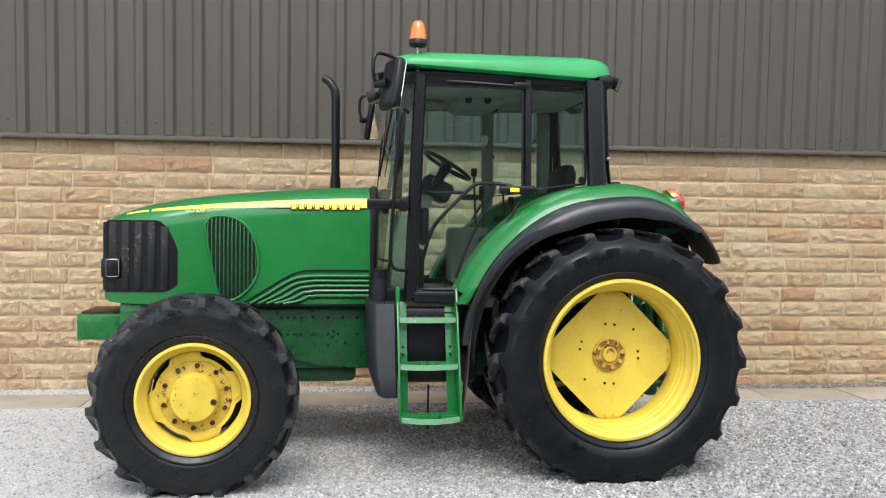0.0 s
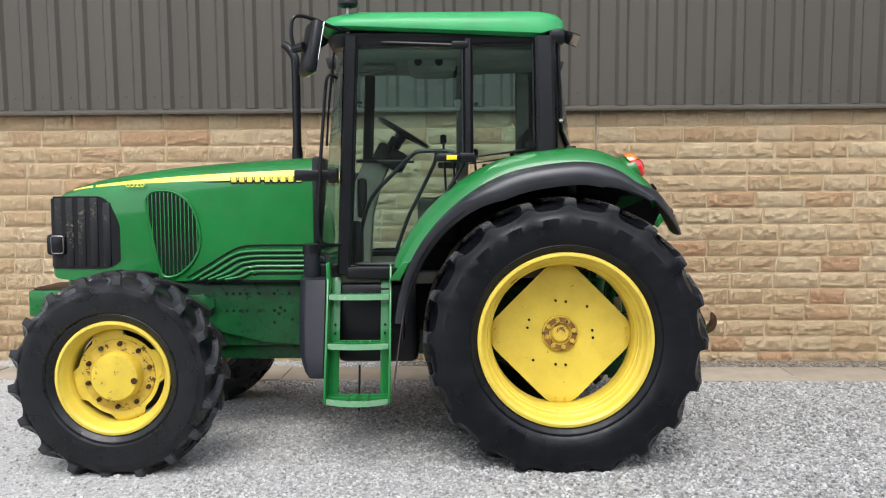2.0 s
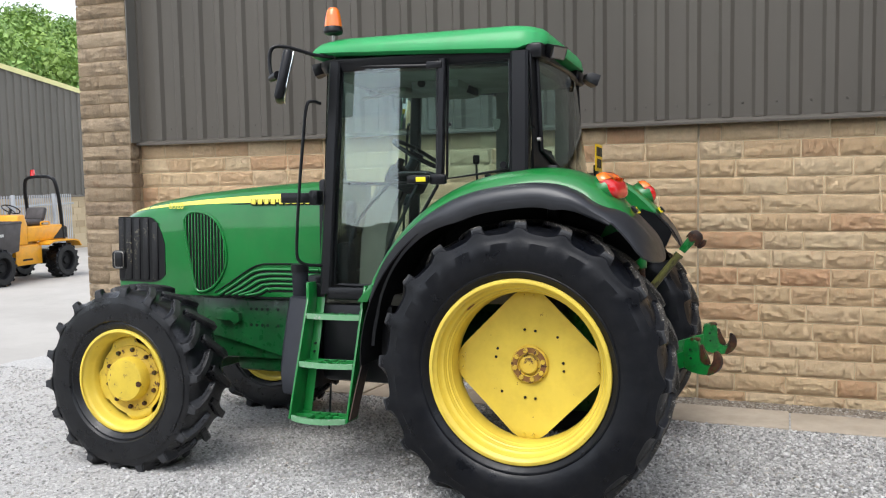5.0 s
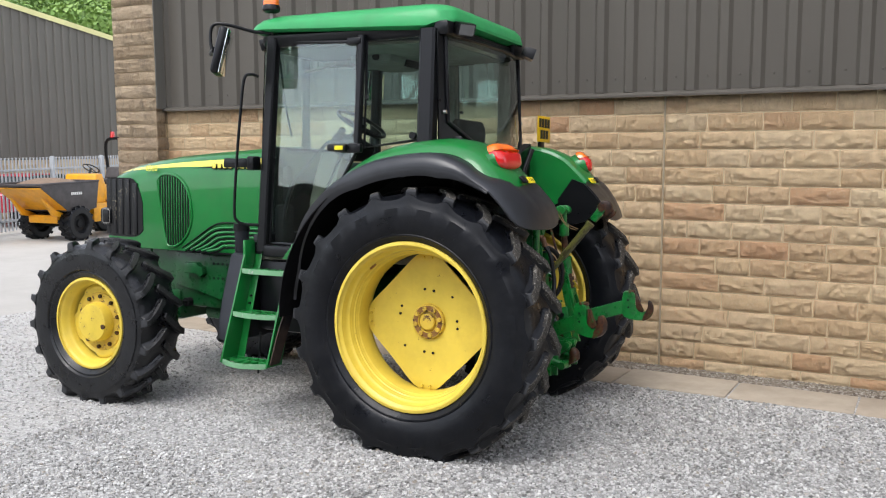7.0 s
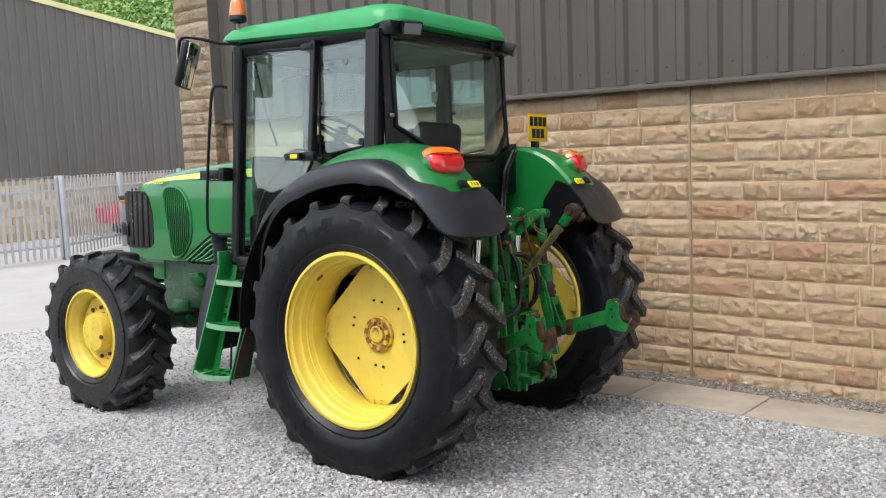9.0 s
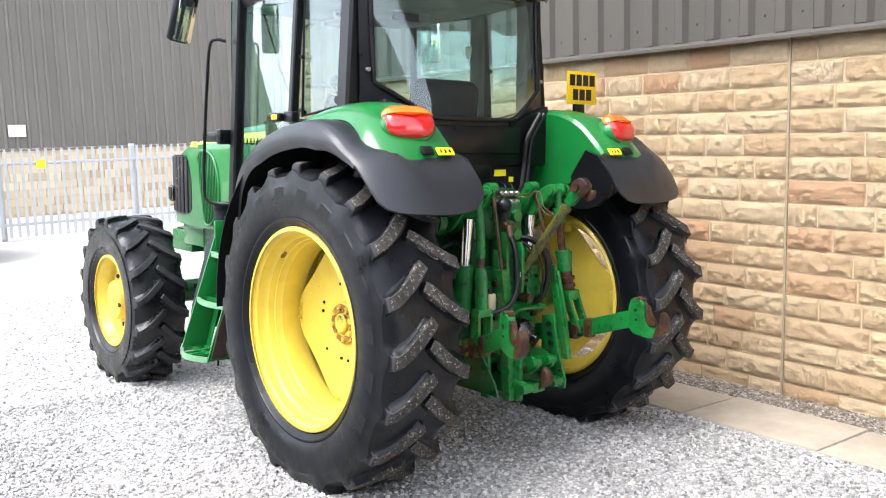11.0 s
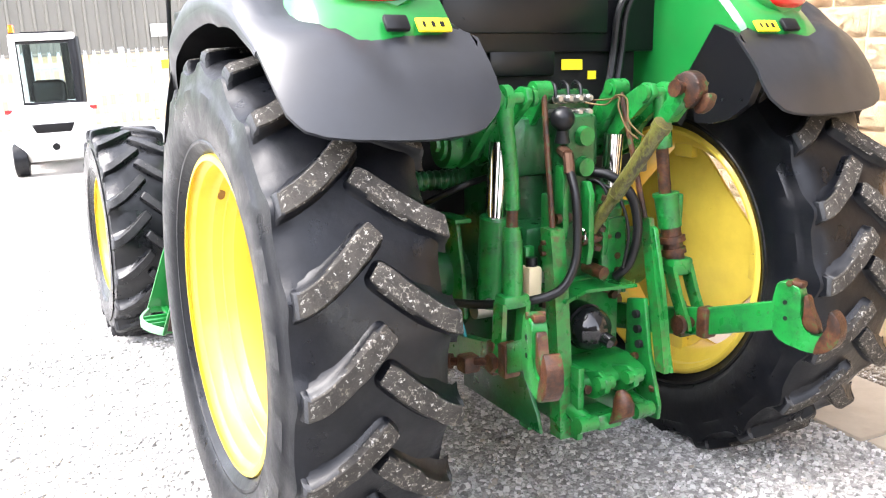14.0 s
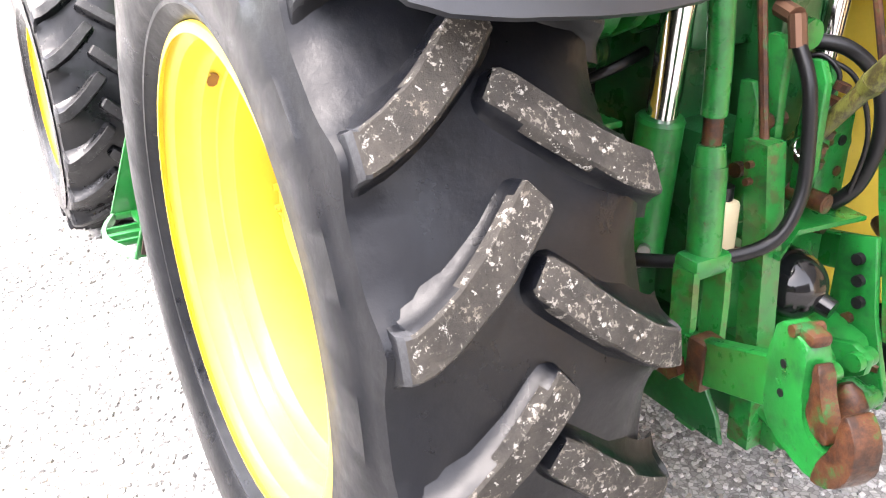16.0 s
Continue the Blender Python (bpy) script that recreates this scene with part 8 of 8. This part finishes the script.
# ---- blocks, slabs and loose stones ----
def block_mesh(name, seed, length, height, depth, rough, nx=7, nz=3):
    """One split-faced block: flat bed edges, a rough bulging face towards -y."""
    rnd = random.Random(seed)
    bm = BM()
    grid = []
    for j in range(nz + 1):
        row = []
        for i in range(nx + 1):
            u, w = i / nx, j / nz
            edge = i in (0, nx) or j in (0, nz)
            d = 0.003 * rnd.random()
            if not edge:
                q = Vector((u * 4.5 + seed * 7.3, w * 1.7, seed * 1.9))
                ridge = 1 - abs(noise.noise(q)) * 1.6 - 0.55 * abs(noise.noise(q * 2.3))
                d = depth * max(0.05, 0.25 + 0.75 * ridge + rnd.uniform(-0.16, 0.16)) * min(1.0, 0.4 + 7.0 * min(u, 1 - u), 0.35 + 2.6 * min(w, 1 - w))
            jx = 0 if edge else rnd.uniform(-0.3, 0.3) / nx
            jz = 0 if edge else rnd.uniform(-0.25, 0.25) / nz
            row.append(bm.verts.new(((u + jx - 0.5) * length, -d - rough, (w + jz - 0.5) * height)))
        grid.append(row)
    back = [[bm.verts.new(((i - 0.5) * length, 0.05, (j - 0.5) * height)) for i in (0, 1)] for j in (0, 1)]
    for j in range(nz):
        for i in range(nx):
            a, b, c, d = grid[j][i], grid[j][i + 1], grid[j + 1][i + 1], grid[j + 1][i]
            if rnd.random() < 0.5:
                bm.faces.new((a, b, c)), bm.faces.new((a, c, d))
            else:
                bm.faces.new((a, b, d)), bm.faces.new((b, c, d))
    bm.faces.new([*grid[0], back[0][1], back[0][0]]), bm.faces.new([*grid[nz], back[1][1], back[1][0]])
    bm.faces.new([*[r[0] for r in grid], back[1][0], back[0][0]]), bm.faces.new([*[r[nx] for r in grid], back[1][1], back[0][1]])
    bmesh.ops.recalc_face_normals(bm, faces=bm.faces)
    shade(bm, 0.30)
    me = bpy.data.meshes.new(name)
    bm.to_mesh(me)
    bm.free()
    return me


def piece(name, me, material, parent, m):
    if not me.materials:
        me.materials.append(material)
    ob = new(name, me)
    ob.parent = parent
    ob.matrix_local = m
    return ob


COURSE = 0.1555
rnd = random.Random(4)
shapes = [block_mesh("block", 100 + k, 1.0, COURSE - 0.010, 0.028, 0.003, 15, 6) for k in range(16)]
rest = BM()
for c in range(-1, 15):
    z0 = 2.206 - COURSE * (14 - c) - 0.005
    if z0 < -0.2:
        continue
    z1 = min(z0 + COURSE, 2.36)
    x = -3.66 - rnd.random() * 0.25
    stops = [x]
    while x < 7.0:
        x += rnd.choice((0.29, 0.31, 0.34, 0.38, 0.40, 0.42, 0.44, 0.46))
        stops.append(x)
    near = min(range(len(stops)), key=lambda k: abs(stops[k] - 2.385))
    stops[near] = 2.385
    stops = sorted(stops)
    for a, b in zip(stops, stops[1:]):
        a2, b2 = max(a, -3.655), b
        if b2 - a2 < 0.06:
            continue
        gl, gr = (0.010 if abs(a - 2.385) < 1e-6 else 0.005), (0.010 if abs(b - 2.385) < 1e-6 else 0.005)
        m = Matrix.Translation(((a2 + gl + b2 - gr) / 2, WALL_Y + 0.008, z0 + COURSE / 2)) @ Matrix.Diagonal((b2 - a2 - gl - gr, 1, 1, 1))
        if rnd.random() < 0.5:
            m = m @ Matrix.Diagonal((-1, 1, 1, 1))
        if b2 < 6.0:
            piece("stone_block", rnd.choice(shapes), STONE, wall_north, m)
        else:
            tmp = BM()
            tmp.from_mesh(rnd.choice(shapes))
            tmp.transform(m)
            me = bpy.data.meshes.new("tmp")
            tmp.to_mesh(me)
            tmp.free()
            rest.from_mesh(me)
            bpy.data.meshes.remove(me)
far_blocks = part("far_stone_blocks", rest, STONE, wall_north)
far_blocks["kind"] = "stuff"
bm = BM()
prism(bm, [(2.378, WALL_Y - 0.004), (2.392, WALL_Y - 0.004), (2.392, WALL_Y + 0.03), (2.378, WALL_Y + 0.03)], "z", -0.15, 2.36)
part("movement_joint", bm, simple("buff_mastic", Base_Color=(0.30, 0.24, 0.16), Roughness=0.8), wall_north, "buff mastic movement joint")

# pillar blocks on its two seen faces
pshapes = [block_mesh("quoin", 300 + k, 1.0, COURSE - 0.010, 0.030, 0.003, 9, 4) for k in range(10)]
for c in range(47):
    z = -0.13 + COURSE * c + COURSE / 2
    split = (1.0,) if c % 2 else (rnd.uniform(0.35, 0.65), 1.0)
    a = 0.0
    for s in split:
        m = Matrix.Translation((-4.32 + 0.69 * (a + s) / 2, 8.59, z)) @ Matrix.Diagonal((0.69 * (s - a) - 0.010, 1, 1, 1))
        piece("stone_block", rnd.choice(pshapes), STONE_DARK, pilaster, m)
        a = s
    m = Matrix.Translation((-3.655, 8.66 + (0.03 if c % 2 else 0.0), z)) @ Matrix.Rotation(radians(90), 4, "Z") @ Matrix.Diagonal((0.15 + (0.06 if c % 2 else 0.0), 1, 1, 1))
    piece("stone_block", rnd.choice(pshapes), STONE_DARK, pilaster, m)
    m = Matrix.Translation((-4.30, 8.86, z)) @ Matrix.Rotation(radians(-90), 4, "Z") @ Matrix.Diagonal((0.5, 1, 1, 1))
    piece("stone_block", rnd.choice(pshapes), STONE_DARK, pilaster, m)

# paving strip
paving = thing("paving_strip", Matrix.Identity(4), "row of worn buff paving slabs set in the gravel", "pavement", kind="structure")
for k in range(-7, 9):
    x0 = 2.24 + 0.913 * k
    bm = BM()
    box(bm, -0.450, 0.450, -0.300, 0.300, -0.06, 0.012, 0.008)
    ang = math.atan(-SLOPE)
    part("paving_slab", bm, SLAB, paving, at=Matrix.Translation((x0 + 0.4565, 8.155 + rnd.uniform(-0.012, 0.012), ground_z(x0, 8.155) + rnd.uniform(-0.004, 0.004))) @ Matrix.Rotation(ang + radians(rnd.uniform(-0.4, 0.4)), 4, "X") @ Matrix.Rotation(radians(rnd.uniform(-0.6, 0.6)), 4, "Z"))


def loose_stones(name, count, seed, region, size, label, material=None):
    """Chippings as one mesh of small broken lumps."""
    rng = np.random.default_rng(seed)
    base = np.array([(-1, -1, -1), (1, -1, -1), (1, 1, -1), (-1, 1, -1), (-0.8, -0.8, 1), (0.8, -0.8, 1), (0.8, 0.8, 1), (-0.8, 0.8, 1)], dtype=float)
    quads = np.array([(0, 3, 2, 1), (4, 5, 6, 7), (0, 1, 5, 4), (1, 2, 6, 5), (2, 3, 7, 6), (3, 0, 4, 7)])
    xs, ys = region(rng, count)
    n = len(xs)
    v = np.repeat(base[None], n, 0) * rng.uniform(0.55, 1.0, (n, 8, 3))
    v *= (size[0] + (size[1] - size[0]) * rng.random((n, 1, 1)) ** 2) * np.stack([np.ones(n), rng.uniform(0.6, 1, n), rng.uniform(0.4, 0.8, n)], 1)[:, None, :]
    a = rng.uniform(0, 2 * math.pi, n)
    tl = rng.uniform(-0.6, 0.6, n)
    ca, sa, ct, st = np.cos(a)[:, None], np.sin(a)[:, None], np.cos(tl)[:, None], np.sin(tl)[:, None]
    x, y, z = v[:, :, 0], v[:, :, 1], v[:, :, 2]
    y, z = y * ct - z * st, y * st + z * ct
    x, y = x * ca - y * sa, x * sa + y * ca
    gz = np.array([ground_z(p, q) for p, q in zip(xs, ys)])
    pts = np.stack([x + xs[:, None], y + ys[:, None], z + gz[:, None] + 0.004], 2).reshape(-1, 3)
    faces = (quads[None] + 8 * np.arange(n)[:, None, None]).reshape(-1, 4)
    me = bpy.data.meshes.new(name)
    me.from_pydata(pts.tolist(), [], faces.tolist())
    me.materials.append(material or PEBBLE)
    tagged(new(name, me), label, "gravel", kind="stuff")


def yard(rng, n):
    """Thick round the tractor's rear, thinner outwards; none on the slabs."""
    x = np.concatenate([rng.uniform(-0.5, 5.0, n // 2), rng.uniform(-4.9, 6.0, n - n // 2)])
    y = np.concatenate([rng.uniform(3.0, 8.76, n // 2), rng.uniform(1.0, 8.76, n - n // 2)])
    keep = (y < 7.85) | ((y > 8.46) & (x < 0.9 + 0.5 * np.sin(y * 23)))
    return x[keep], y[keep]


loose_stones("gravel_chippings", 90000, 7, yard, (0.006, 0.015), "loose angular grey limestone chippings on the yard")


def wall_foot(rng, n):
    """Soil and litter gathered along the wall foot, thicker past the joint."""
    x = 7.5 - 7.0 * rng.random(n) ** 1.3
    return x, 8.47 + 0.30 * rng.random(n)


loose_stones("soil_litter", 24000, 12, wall_foot, (0.006, 0.015), "dark brown soil and litter along the wall foot", LITTER)
